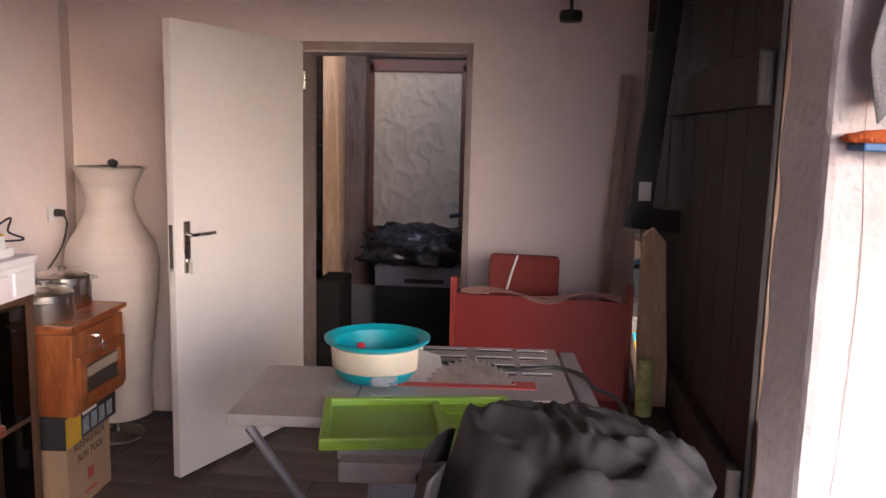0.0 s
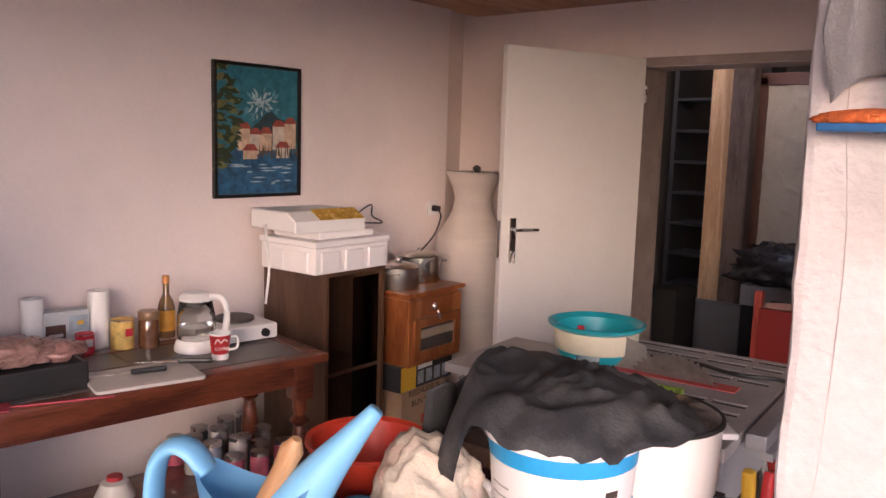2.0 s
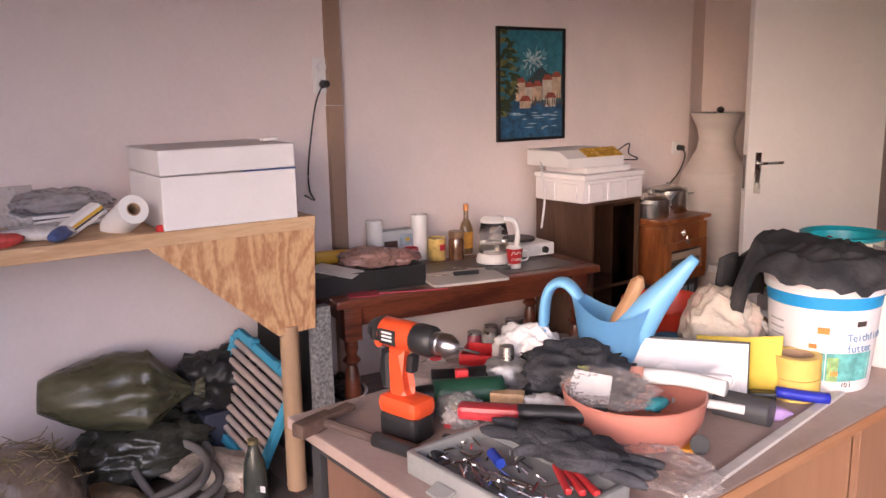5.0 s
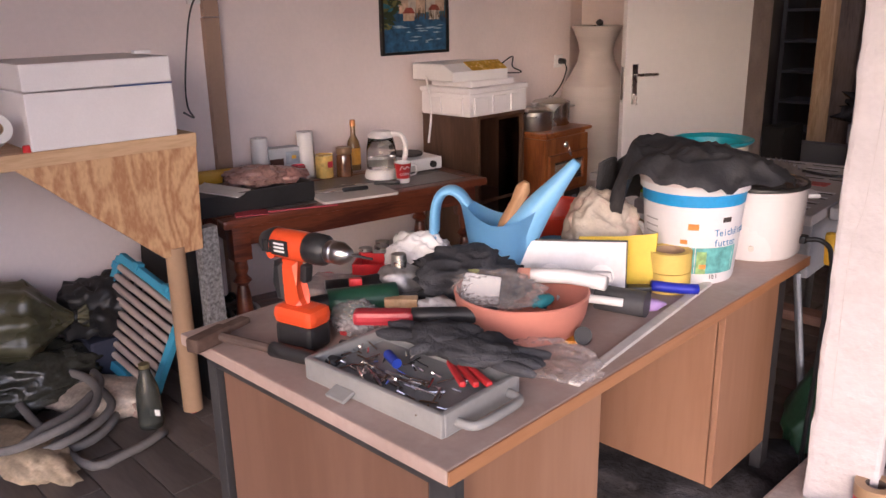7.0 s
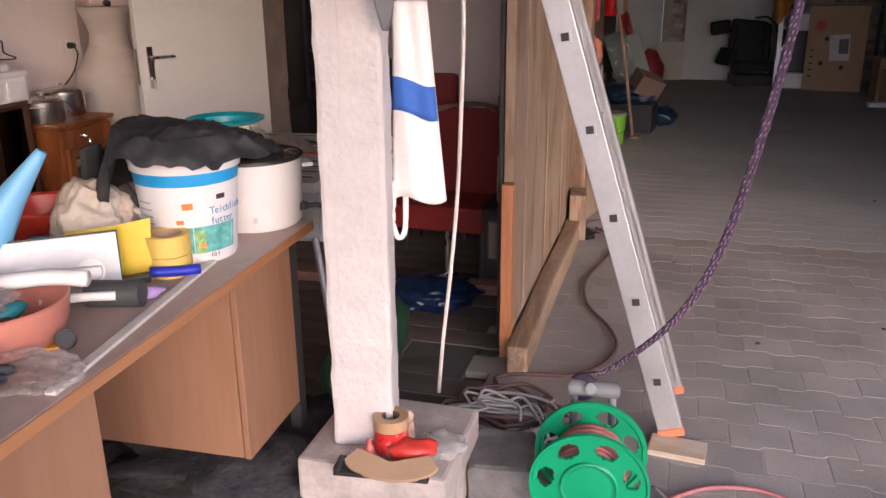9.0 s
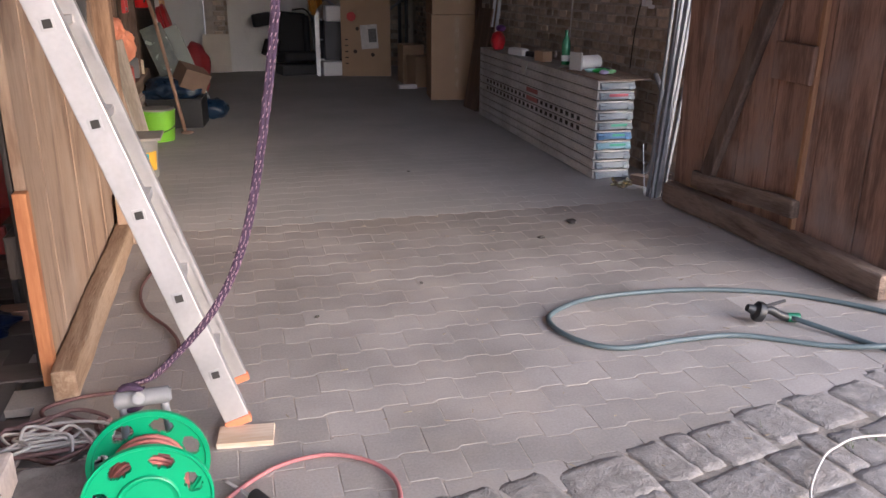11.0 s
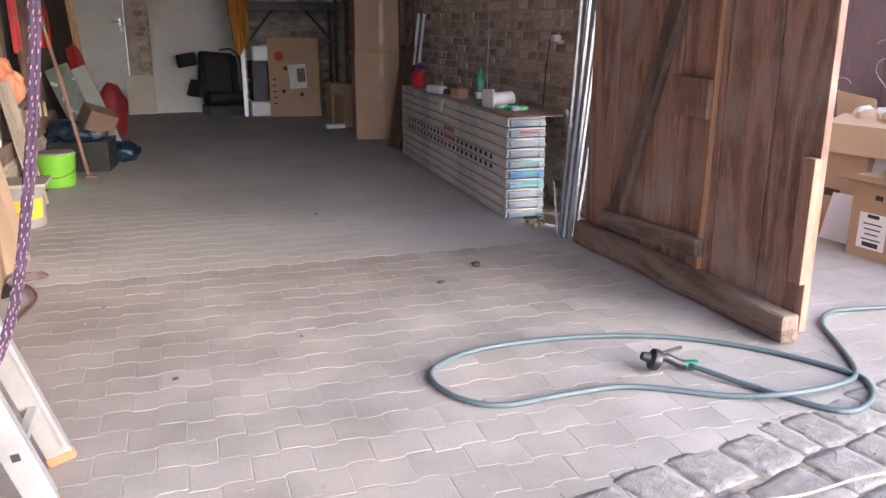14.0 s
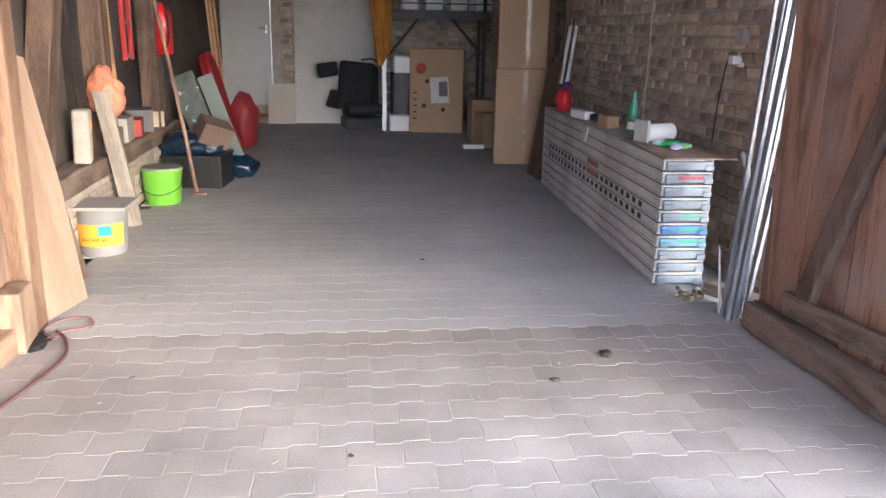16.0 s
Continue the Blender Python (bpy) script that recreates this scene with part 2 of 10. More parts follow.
plaster = mat("pink_white_plaster", (0.82, 0.715, 0.685), 0.85, var=0.06, scale=1.3, bump=0.12, fine=45, stain=(0.55, 0.47, 0.45), stain_scale=1.4, stain_amount=0.25)
plaster_col = mat("roughcast_white", (0.60, 0.55, 0.54), 0.9, var=0.10, scale=9, bump=0.9, fine=55, stain=(0.5, 0.47, 0.46), stain_scale=5, stain_amount=0.3)
ceiling_wood = wood("ceiling_boards", (0.42, 0.24, 0.13), (0.28, 0.15, 0.08), "y", 0.5)
floor_tile_m = mat("dark_plank_tile", (0.115, 0.095, 0.085), 0.55, var=0.35, scale=3, bump=0.15, fine=40, stretch=(0.3, 2, 1), rand=0.2, stain=(0.2, 0.17, 0.15), stain_amount=0.5)
grout_m = mat("grey_grout", (0.10, 0.09, 0.085), 0.9)
paver_m = mat("grey_concrete_paver", (0.33, 0.30, 0.278), 0.9, var=0.28, scale=2.6, bump=0.35, fine=110, rand=0.075, stain=(0.42, 0.35, 0.28), stain_scale=0.9, stain_amount=0.55, ground=True)
paver_far_m = mat("grey_concrete_paver_joined", (0.33, 0.30, 0.278), 0.85, var=0.28, scale=1.6, bump=0.35, fine=110, island=0.075, stain=(0.40, 0.33, 0.265), stain_scale=0.9, stain_amount=0.45, ground=True)
hall_floor_m = mat("dusty_hall_paver", (0.44, 0.42, 0.40), 0.8, var=0.16, scale=1.2, bump=0.15, fine=90, island=0.02, stain=(0.33, 0.32, 0.31), stain_scale=0.8, stain_amount=0.5, ground=True)
sand_m = mat("joint_sand", (0.36, 0.315, 0.27), 0.95, var=0.3, scale=12, bump=0.5, fine=200)
cobble_m = mat("granite_cobble", (0.275, 0.25, 0.232), 0.9, var=0.32, scale=20, bump=1.0, fine=150, rand=0.09, stain=(0.17, 0.155, 0.14), stain_scale=22, stain_amount=0.6, ground=True)
grit_m = mat("gritty_joint", (0.27, 0.235, 0.20), 0.98, var=0.4, scale=14, bump=0.9, fine=120)
earth_m = mat("earth_joint", (0.15, 0.13, 0.11), 0.98, var=0.4, scale=9, bump=0.8, fine=90)
brick_m = mat("old_brown_brick", (0.44, 0.35, 0.27), 0.9, var=0.3, scale=14, bump=0.6, fine=90, rand=0.42, stain=(0.56, 0.48, 0.40), stain_scale=5, stain_amount=0.5)
brick_far_m = mat("old_brown_brick_joined", (0.44, 0.35, 0.27), 0.9, var=0.3, scale=9, bump=0.6, fine=90, island=0.42, stain=(0.56, 0.48, 0.40), stain_scale=3, stain_amount=0.4)
mortar_m = mat("lime_mortar", (0.44, 0.38, 0.32), 0.95, var=0.25, scale=8, bump=0.7, fine=80)
gate_brown = wood("weathered_brown_gate", (0.36, 0.205, 0.14), (0.17, 0.095, 0.065), "z", 0.75, rings=7, rand=0.5, wear=(0.33, 0.255, 0.22), bump=0.5)
gate_pale = wood("dry_pale_gate", (0.36, 0.25, 0.17), (0.22, 0.14, 0.09), "z", 0.8, rings=7, rand=0.5, bump=0.5, wear=(0.4, 0.3, 0.22))
beam_m = wood("old_dark_beam", (0.17, 0.115, 0.085), (0.08, 0.052, 0.04), "z", 0.85, rings=8, rand=0.4, bump=0.8, wear=(0.19, 0.14, 0.11))
beam_x = wood("old_weathered_sill", (0.23, 0.165, 0.125), (0.11, 0.075, 0.055), "y", 0.85, rings=8, rand=0.4, bump=0.8, wear=(0.28, 0.22, 0.18))
pine_m = wood("fresh_pine", (0.70, 0.46, 0.25), (0.52, 0.30, 0.14), "z", 0.6, rings=8, rand=0.4)
pine_x = wood("fresh_pine_rail", (0.66, 0.45, 0.26), (0.50, 0.31, 0.16), "y", 0.6, rings=8)
ply_m = wood("fir_plywood", (0.66, 0.42, 0.22), (0.44, 0.22, 0.10), "ply", 0.55, rings=7, warp=1.5, waves=75.0, bump=0.1)
white_paint = mat("white_paint", (0.80, 0.76, 0.74), 0.4, var=0.04, scale=2, bump=0.03, fine=30)
white_plastic = mat("white_plastic", (0.80, 0.78, 0.77), 0.35, var=0.05, bump=0.02)
foam_m = mat("white_foam", (0.84, 0.80, 0.80), 0.75, var=0.05, scale=5, bump=0.12, fine=160)
black_m = mat("black_plastic", (0.02, 0.02, 0.021), 0.45, var=0.3, bump=0.08)
dark_cloth = mat("dusty_dark_cloth", (0.030, 0.030, 0.033), 0.62, var=0.35, scale=5, bump=0.35, fine=180, stain=(0.26, 0.25, 0.24), stain_scale=9, stain_amount=0.22)
steel_m = mat("brushed_steel", (0.62, 0.60, 0.57), 0.28, metal=1.0, var=0.08, bump=0.04)
chrome_m = mat("chrome", (0.75, 0.74, 0.73), 0.15, metal=1.0, var=0.04, bump=0.0)
alu_m = mat("dull_aluminium", (0.52, 0.51, 0.52), 0.5, metal=0.75, var=0.12, scale=6, bump=0.08, fine=60, stain=(0.35, 0.33, 0.31), stain_scale=4, stain_amount=0.35)
galv_m = mat("galvanised_steel", (0.26, 0.265, 0.28), 0.55, metal=0.5, var=0.2, scale=14, bump=0.06)
carton_m = mat("brown_cardboard", (0.42, 0.28, 0.17), 0.85, var=0.08, scale=3, bump=0.1, fine=90)
carton_pale = mat("pale_cardboard", (0.58, 0.42, 0.27), 0.85, var=0.08, scale=3, bump=0.1, fine=90)
red_paint = mat("dark_red_paint", (0.19, 0.014, 0.012), 0.5, var=0.15, scale=3, bump=0.05)
paper_m = mat("white_paper", (0.82, 0.80, 0.78), 0.8, var=0.04, bump=0.05)

# ---- the setting ----
WALL_X, DOOR_Y, CEIL = -0.69, 3.5, 2.315     # room: left wall, door wall, ceiling
HALL_L, HALL_R, HALL_B, FRONT = 2.15, 6.17, 12.9, 3.75


def block(name, x0, x1, y0, y1, z0, z1, material, parent=None):
    ob = part(name, box(NB(), x1 - x0, y1 - y0, z1 - z0, (x0 + x1) / 2, (y0 + y1) / 2, (z0 + z1) / 2), material, parent)
    if parent is None:
        tagged(ob, kind="structure")
    return ob


# ground: one sheet for the yard and the hall, reaching far out
tagged(block("ground", -300, 300, -300, 300, -0.4, -0.045, earth_m), "packed dark earth under paving and cobbles", "ground")

# the room
w = NB()
box(w, 0.3, 6.22, 2.6, WALL_X - 0.15, 0.09, 1.3)
slab(w, [(-0.69, 3.2), (-0.82, 3.5), (-0.99, 3.5), (-0.99, 3.2)], 2.6, Matrix.Translation((0, 0, 1.3)) @ Matrix(((1, 0, 0, 0), (0, 0, 1, 0), (0, 1, 0, 0), (0, 0, 0, 1))))
tagged(part("wall_west", w, plaster), "pinkish white plastered wall with faint stains", "wall", kind="structure")
w = NB()
for x0, x1, z0, z1 in ((-0.99, 0.44, 0, 2.6), (1.29, 2.16, 0, 2.6), (0.44, 1.29, 1.965, 2.6)):
    box(w, x1 - x0, 0.24, z1 - z0, (x0 + x1) / 2, DOOR_Y + 0.12, (z0 + z1) / 2)
tagged(part("wall_north", w, plaster), "pinkish white plastered wall with a doorway", "wall", kind="structure")
c = NB()
for i in range(24):
    box(c, 0.128, 5.9, 0.02, -0.66 + 0.131 * i, 0.56, CEIL + 0.01, bev=0.004)
tagged(part("ceiling", c, ceiling_wood), "brown varnished wooden board ceiling", "ceiling", kind="structure")
tagged(block("roof", -1.0, 2.5, -2.4, 3.74, CEIL + 0.05, CEIL + 0.2, gate_brown), "boarded roof over the room", "roof")
# unseen wall, added to block low southern light from the desk end
tagged(block("wall_south_shade", -1.0, 2.0, -3.2, -2.95, 0, 2.6, plaster), "unseen plain plastered wall closing the room, added to shade the desk", "wall")
# plain floor under the tiles
tagged(block("floor", -0.7, 2.2, -3.0, 3.6, -0.04, -0.006, grout_m), "dark wood-look floor tiles", "floor")

# the square column on its plinth
col = thing("column", 2.128, 0.768, 0, 12, "white roughcast square column on a paint-spattered concrete plinth", "column", kind="structure")
c = box(NB(), 0.173, 0.144, 2.09, 0.0, 0, 0.22 + 1.045, bev=0.014)
bmesh.ops.subdivide_edges(c, edges=[e for e in c.edges if abs(e.verts[0].co.z - e.verts[1].co.z) > 0.5], cuts=70)
for v in c.verts:
    n = noise.noise(v.co * 9) * 0.004 + noise.noise(v.co * 31) * 0.003
    v.co.x += n * (1 if v.co.x > 0 else -1)
    v.co.y += n * (1 if v.co.y > 0 else -1)
part("shaft", c, plaster_col, col)
plinth_m = mat("spattered_concrete", (0.46, 0.40, 0.37), 0.85, var=0.25, scale=9, bump=0.4, fine=70, stain=(0.62, 0.57, 0.55), stain_scale=9, stain_amount=0.6)
part("plinth", box(NB(), 0.43, 0.40, 0.22, 0.072, 0.007, 0.11, 0, 0, -12, bev=0.012), plinth_m, col)
# hairline crack running down the shaft
part("crack", tube(NB(), [(-0.02, -0.0735, 1.9), (-0.035, -0.0735, 1.62), (-0.02, -0.0735, 1.38), (-0.03, -0.0735, 1.05), (-0.05, -0.0735, 0.9), (-0.045, -0.0735, 0.5)], 0.0008, 4, 8), mat("crack_shadow", (0.5, 0.45, 0.43), 0.95), col)

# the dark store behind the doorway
# the store's lack of light is put into dark wall and floor colours
dark_wall = mat("unlit_dark_wall", (0.10, 0.085, 0.075), 0.95, var=0.4, scale=2, bump=0.4)
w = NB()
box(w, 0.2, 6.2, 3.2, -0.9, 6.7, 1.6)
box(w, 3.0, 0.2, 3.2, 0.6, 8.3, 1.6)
tagged(part("wall_store", w, dark_wall), "unlit wall of the store room, coloured dark", "wall", kind="structure")
tagged(block("floor_store", -0.8, 2.2, 3.6, 9.6, -0.04, 0.0, mat("unlit_dark_floor", (0.05, 0.043, 0.038), 0.95, var=0.3)), "floor of the unlit store, coloured dark", "floor")
tagged(block("ceiling_hall", -1.0, 6.5, 3.76, 13.2, 3.25, 3.4, beam_m), "dark boarded ceiling of the barn", "ceiling")

# added partition, only there to keep the barn's light off the store
tagged(block("wall_store_shade", 1.88, 1.98, 3.76, 5.8, 0, 3.25, dark_wall), "added partition that keeps barn light out of the store", "wall")

# the barn hall
tagged(block("wall_hall_east", HALL_R, HALL_R + 0.3, FRONT + 0.1, 13.0, 0, 3.25, mortar_m), "old brown brick wall with pale mortar", "wall")
w = NB()
for x0, x1, z0, z1 in ((-1.0, 1.93, 0, 3.25), (2.70, 6.5, 0, 3.25), (1.93, 2.70, 2.2, 3.25), (1.93, 2.70, 0, 0.25)):
    box(w, x1 - x0, 0.3, z1 - z0, (x0 + x1) / 2, HALL_B + 0.15, (z0 + z1) / 2)
tagged(part("wall_hall_north", w, mortar_m), "rough brick end wall of the barn", "wall", kind="structure")
# shares the store walls' colour, darkened for want of light
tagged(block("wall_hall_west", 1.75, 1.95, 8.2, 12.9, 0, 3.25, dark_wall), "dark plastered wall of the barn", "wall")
tagged(block("wall_front_lintel", 2.1, 8.2, FRONT + 0.05, FRONT + 0.35, 2.75, 3.6, mortar_m), "brick wall over the barn gateway", "wall")
tagged(block("wall_front_east", HALL_R + 0.3, 7.96, FRONT + 0.12, FRONT + 0.42, 0, 2.75, mortar_m), "brick wall beside the barn gateway", "wall")
# yard walls that close the place
yard_m = mat("grey_yard_render", (0.50, 0.46, 0.42), 0.9, var=0.2, scale=1.5, bump=0.3, stain=(0.32, 0.29, 0.26), stain_scale=2, stain_amount=0.6)
tagged(block("wall_yard_east", 7.96, 8.2, 0.7, FRONT + 0.42, 0, 2.65, yard_m), "grey rendered yard wall, stained", "wall")
# unseen roof, added to cut the overhead sky light on the yard
tagged(block("roof_yard", 2.5, 6.3, -2.9, FRONT + 0.05, 2.95, 3.08, gate_brown), "unseen boarded roof added to hold back sky light", "roof")
tagged(block("roof_beam", 2.2, 3.7, 0.94, 1.06, 2.75, 2.9, beam_m), "dark roof beam over the yard", "beam")
tagged(block("roof_post", 2.2, 2.32, 0.94, 1.06, 2.47, 2.75, beam_m), "short dark roof post", "beam")

# ---- the room: large things ----
# flush door, standing open into the room
D = Vector((0.111 - 0.43, 2.662 - 3.5, 0))
DOOR_RZ = math.degrees(math.atan2(D.y, D.x))
door = thing("door_1", 0.43, 3.49, 0.025, DOOR_RZ, "white painted flush door standing open into the room", "door", kind="structure")
part("leaf", box(NB(), 0.895, 0.04, 1.985, 0.4475, 0.0, 0.9925, bev=0.003), white_paint, door)
for s in (-1, 1):
    hp = part("door_handle", NB(), steel_m, door)
    b = box(NB(), 0.036, 0.008, 0.225, 0.83, s * 0.024, 1.03, bev=0.002)
    tube(b, [(0.83, s * 0.02, 1.085), (0.83, s * 0.05, 1.085), (0.815, s * 0.062, 1.085), (0.70, s * 0.064, 1.085)], 0.0085, 8, 4)
    cyl(b, 0.009, 0.009, 0.012, 0.83, s * 0.03 + 0.006, 0.97, 90, seg=12)
    b.to_mesh(hp.data)
    b.free()
k = box(NB(), 0.003, 0.02, 0.03, 0.83, 0.042, 0.955)
cyl(k, 0.012, 0.012, 0.002, 0.832, 0.046, 0.925, 0, 90, seg=12)
part("key", k, chrome_m, door)
part("latch_plate", box(NB(), 0.004, 0.022, 0.2, 0.8955, 0, 1.03), steel_m, door)
for z in (0.25, 1.75):
    part("hinge", cyl(NB(), 0.008, 0.008, 0.09, -0.004, 0.025, z, seg=10), steel_m, door)
fr = thing("door_frame", 0, DOOR_Y, 0, 0, "worn brown steel door frame let into the plaster", "door frame", kind="structure")
frame_m = mat("worn_frame", (0.36, 0.29, 0.26), 0.55, var=0.25, scale=10, stain=(0.2, 0.14, 0.12))
for x, w_, z0, z1 in ((0.43, 0.03, 0, 1.995), (1.30, 0.03, 0, 1.995)):
    part("jamb", box(NB(), w_, 0.27, z1, x, 0.12, z1 / 2, bev=0.003), frame_m, fr)
part("head", box(NB(), 0.90, 0.27, 0.045, 0.865, 0.12, 1.992, bev=0.003), frame_m, fr)

# brown casing strip and sockets on the wall
part_m = mat("brown_casing", (0.36, 0.24, 0.17), 0.6, var=0.1)
cs = thing("wall_casing", WALL_X + 0.003, 0.545, 0, 0, "brown plastic pipe casing strip up the wall", "casing", kind="structure")
part("lower_length", box(NB(), 0.035, 0.075, 1.46, 0.0185, 0, 0.74, bev=0.003), part_m, cs)
part("upper_length", box(NB(), 0.033, 0.073, 0.84, 0.0175, 0.003, 1.894, bev=0.003), part_m, cs)


def socket(x, y, z, rz, n, label):
    t = thing("socket", x, y, z, rz, label, "socket")
    part("plate", box(NB(), 0.082, 0.012, 0.082 * n, 0, 0.006, 0, bev=0.004), white_plastic, t)
    for i in range(n):
        part("insert", cyl(NB(), 0.024, 0.021, 0.008, 0, 0.013, (i - (n - 1) / 2) * 0.075, -90, seg=20), white_plastic, t)
    return t


s1 = socket(WALL_X + 0.001, 0.49, 1.61, -90, 2, "white double wall switch and socket with a black plug")
part("plug", cyl(NB(), 0.02, 0.016, 0.05, 0, 0.014, -0.04, -90, seg=14, bev=0.003), black_m, s1)
part("cord", tube(NB(), [(0, 0.06, -0.04), (0.03, 0.06, -0.06), (0.06, 0.04, -0.16), (0.10, 0.035, -0.4), (0.11, 0.05, -0.52), (0.16, 0.20, -0.55), (0.3, 0.4, -0.50)], 0.004, 6, 6), black_m, s1)
s2 = socket(WALL_X + 0.001, 3.07, 1.14, -90, 1, "white wall socket with a black plug and cord")
part("plug", cyl(NB(), 0.02, 0.017, 0.05, 0, 0.014, 0, -90, seg=14, bev=0.003), black_m, s2)
part("cord", tube(NB(), [(0, 0.06, -0.005), (0, 0.075, -0.06), (0.12, 0.10, -0.18), (0.4, 0.12, -0.30), (0.78, 0.10, -0.33)], 0.005, 6, 6), black_m, s2)

# painting of a waterside village
pic = thing("painting", WALL_X + 0.004, 1.7875, 1.558, 0, "framed painting of a village by blue water under a teal sky", "painting")
blk = mat("black_frame", (0.015, 0.013, 0.012), 0.35, var=0.2)
for y, z, a, b_ in ((-0.241, 0, 0.016, 0.616), (0.241, 0, 0.016, 0.616), (0, -0.30, 0.466, 0.016), (0, 0.30, 0.466, 0.016)):
    part("frame_bar", box(NB(), 0.022, a, b_, 0.011, y, z, bev=0.002), blk, pic)
P_ = lambda n, c, v=0.35: mat("oil_" + n, c, 0.5, var=v, scale=22, bump=0.5, fine=60)
canvas = part("canvas", box(NB(), 0.008, 0.47, 0.59, 0.006, 0, 0), P_("teal_sky", (0.035, 0.17, 0.22)), pic, "painted canvas in thick strokes")
PM = Matrix(((0, -1, 0, 0), (1, 0, 0, 0), (0, 0, 1, 0), (0, 0, 0, 1)))


def stroke(nm, outline, mm, lift):
    part(nm, slab(NB(), outline, 0.0012, Matrix.Translation((0.0105 + lift, 0, 0)) @ PM), mm, canvas)


rr = random.Random(4)
stroke("water", [(-0.235, -0.295), (0.235, -0.295), (0.235, -0.10), (-0.235, -0.08)], P_("water", (0.03, 0.10, 0.19), 0.6), 0.0)
cloudm, cloud2 = P_("cloud", (0.40, 0.49, 0.51), 0.5), P_("cloud_shade", (0.12, 0.29, 0.34))
for i in range(54):
    f = rr.random()
    a_, r_ = rr.uniform(0, 6.28), 0.085 * f ** 0.7
    y, z, l = 0.02 + r_ * math.cos(a_) * 1.15, 0.125 + r_ * math.sin(a_), rr.uniform(0.010, 0.026)
    th = a_ + rr.uniform(-0.5, 0.5)
    stroke("cloud_stroke", [(y - l * math.cos(th), z - l * math.sin(th)), (y + 0.006 * math.sin(th), z - 0.006 * math.cos(th)), (y + l * math.cos(th), z + l * math.sin(th)), (y - 0.006 * math.sin(th), z + 0.006 * math.cos(th))], cloud2 if f > 0.72 else cloudm, 0.0004 + 0.00002 * i)
stroke("hill", [(-0.06, 0.0), (0.0, 0.045), (0.045, 0.085), (0.075, 0.095), (0.115, 0.065), (0.17, 0.05), (0.235, 0.045), (0.235, -0.05), (-0.10, -0.05)], P_("hill", (0.03, 0.055, 0.06)), 0.0016)
wallm = P_("house", (0.60, 0.44, 0.30)); roofm = P_("roof", (0.32, 0.07, 0.045)); wall2 = P_("pale_house", (0.62, 0.55, 0.45))
for i, (y, z, w_, h_) in enumerate(((-0.085, -0.04, 0.07, 0.10), (-0.02, -0.06, 0.06, 0.09), (0.04, -0.05, 0.07, 0.08), (0.115, -0.03, 0.07, 0.11), (0.185, -0.02, 0.07, 0.12), (0.14, -0.10, 0.08, 0.05), (-0.05, -0.11, 0.08, 0.04))):
    stroke("house", [(y - w_ / 2, z - h_ / 2), (y + w_ / 2, z - h_ / 2), (y + w_ / 2, z + h_ / 2), (y - w_ / 2, z + h_ / 2)], (wallm, wall2)[i % 2], 0.0024 + 0.0003 * i)
    stroke("house_roof", [(y - w_ / 2 - 0.006, z + h_ / 2), (y + w_ / 2 + 0.006, z + h_ / 2), (y + w_ / 4, z + h_ / 2 + 0.03), (y - w_ / 4, z + h_ / 2 + 0.03)], roofm, 0.0052 + 0.0002 * i)
leafm, leaf2 = P_("tree", (0.03, 0.045, 0.02)), P_("tree_light", (0.16, 0.15, 0.05))
for i in range(110):
    z = -0.17 + rr.random() * 0.46
    y = -0.232 + rr.random() * (0.07 + 0.06 * math.sin(9 * z + 1.0))
    a, l = rr.uniform(-40, 40), rr.uniform(0.018, 0.04)
    q = [(y + l * math.cos(radians(a + k)) * f, z + l * math.sin(radians(a + k)) * f) for k, f in ((0, 1), (80, 0.4), (180, 1), (260, 0.4))]
    stroke("leaf_stroke", q, (leafm, leafm, leaf2)[i % 3], 0.0072 + 0.00003 * i)
reedm = P_("reeds", (0.10, 0.06, 0.03))
for i in range(34):
    y, z, l = rr.uniform(0.0, 0.23), rr.uniform(-0.105, -0.075), rr.uniform(0.014, 0.034)
    stroke("reed_stroke", [(y - 0.003, z - l), (y + 0.003, z - l), (y + rr.uniform(-0.004, 0.004), z + l)], reedm, 0.0064 + 0.00002 * i)
wavem = P_("wave", (0.35, 0.45, 0.52))
for i in range(20):
    y, z, l = rr.uniform(-0.14, 0.2), rr.uniform(-0.27, -0.14), rr.uniform(0.015, 0.05)
    stroke("wave_stroke", [(y - l, z), (y, z - 0.004), (y + l, z), (y, z + 0.004)], wavem, 0.0026 + 0.0001 * i)

# tea table with turned legs and a slate top
mahog = wood("mahogany", (0.16, 0.045, 0.022), (0.06, 0.016, 0.01), "x", 0.28, rings=9, coat=0.3)
slate_m = mat("slate_tile", (0.115, 0.10, 0.092), 0.32, var=0.4, scale=7, bump=0.2, rand=0.15, stain=(0.2, 0.17, 0.15), stain_amount=0.5)
tea = thing("tea_table", -0.05, 0.188, 0, 82.1, "dark mahogany table with turned legs and slate-tiled top", "table")
LT, DT = 1.335, 0.56
top = NB()
for a in ((LT, 0.075, 0.038, LT / 2, 0.0375), (LT, 0.075, 0.038, LT / 2, DT - 0.0375)):
    box(top, a[0], a[1], a[2], a[3], a[4], 0.681, bev=0.012)
for x in (0.0375, LT - 0.0375):
    box(top, 0.075, DT - 0.15, 0.038, x, DT / 2, 0.681, bev=0.01)
tt = part("tabletop_frame", top, mahog, tea)
for i in range(4):
    for j in range(2):
        part("tile", box(NB(), (LT - 0.16) / 4, (DT - 0.16) / 2, 0.016, 0.075 + (i + 0.5) * (LT - 0.15) / 4, 0.075 + (j + 0.5) * (DT - 0.15) / 2, 0.691, bev=0.003), slate_m, tt)
ap = NB()
box(ap, LT - 0.16, 0.025, 0.09, LT / 2, 0.075, 0.615, bev=0.003)
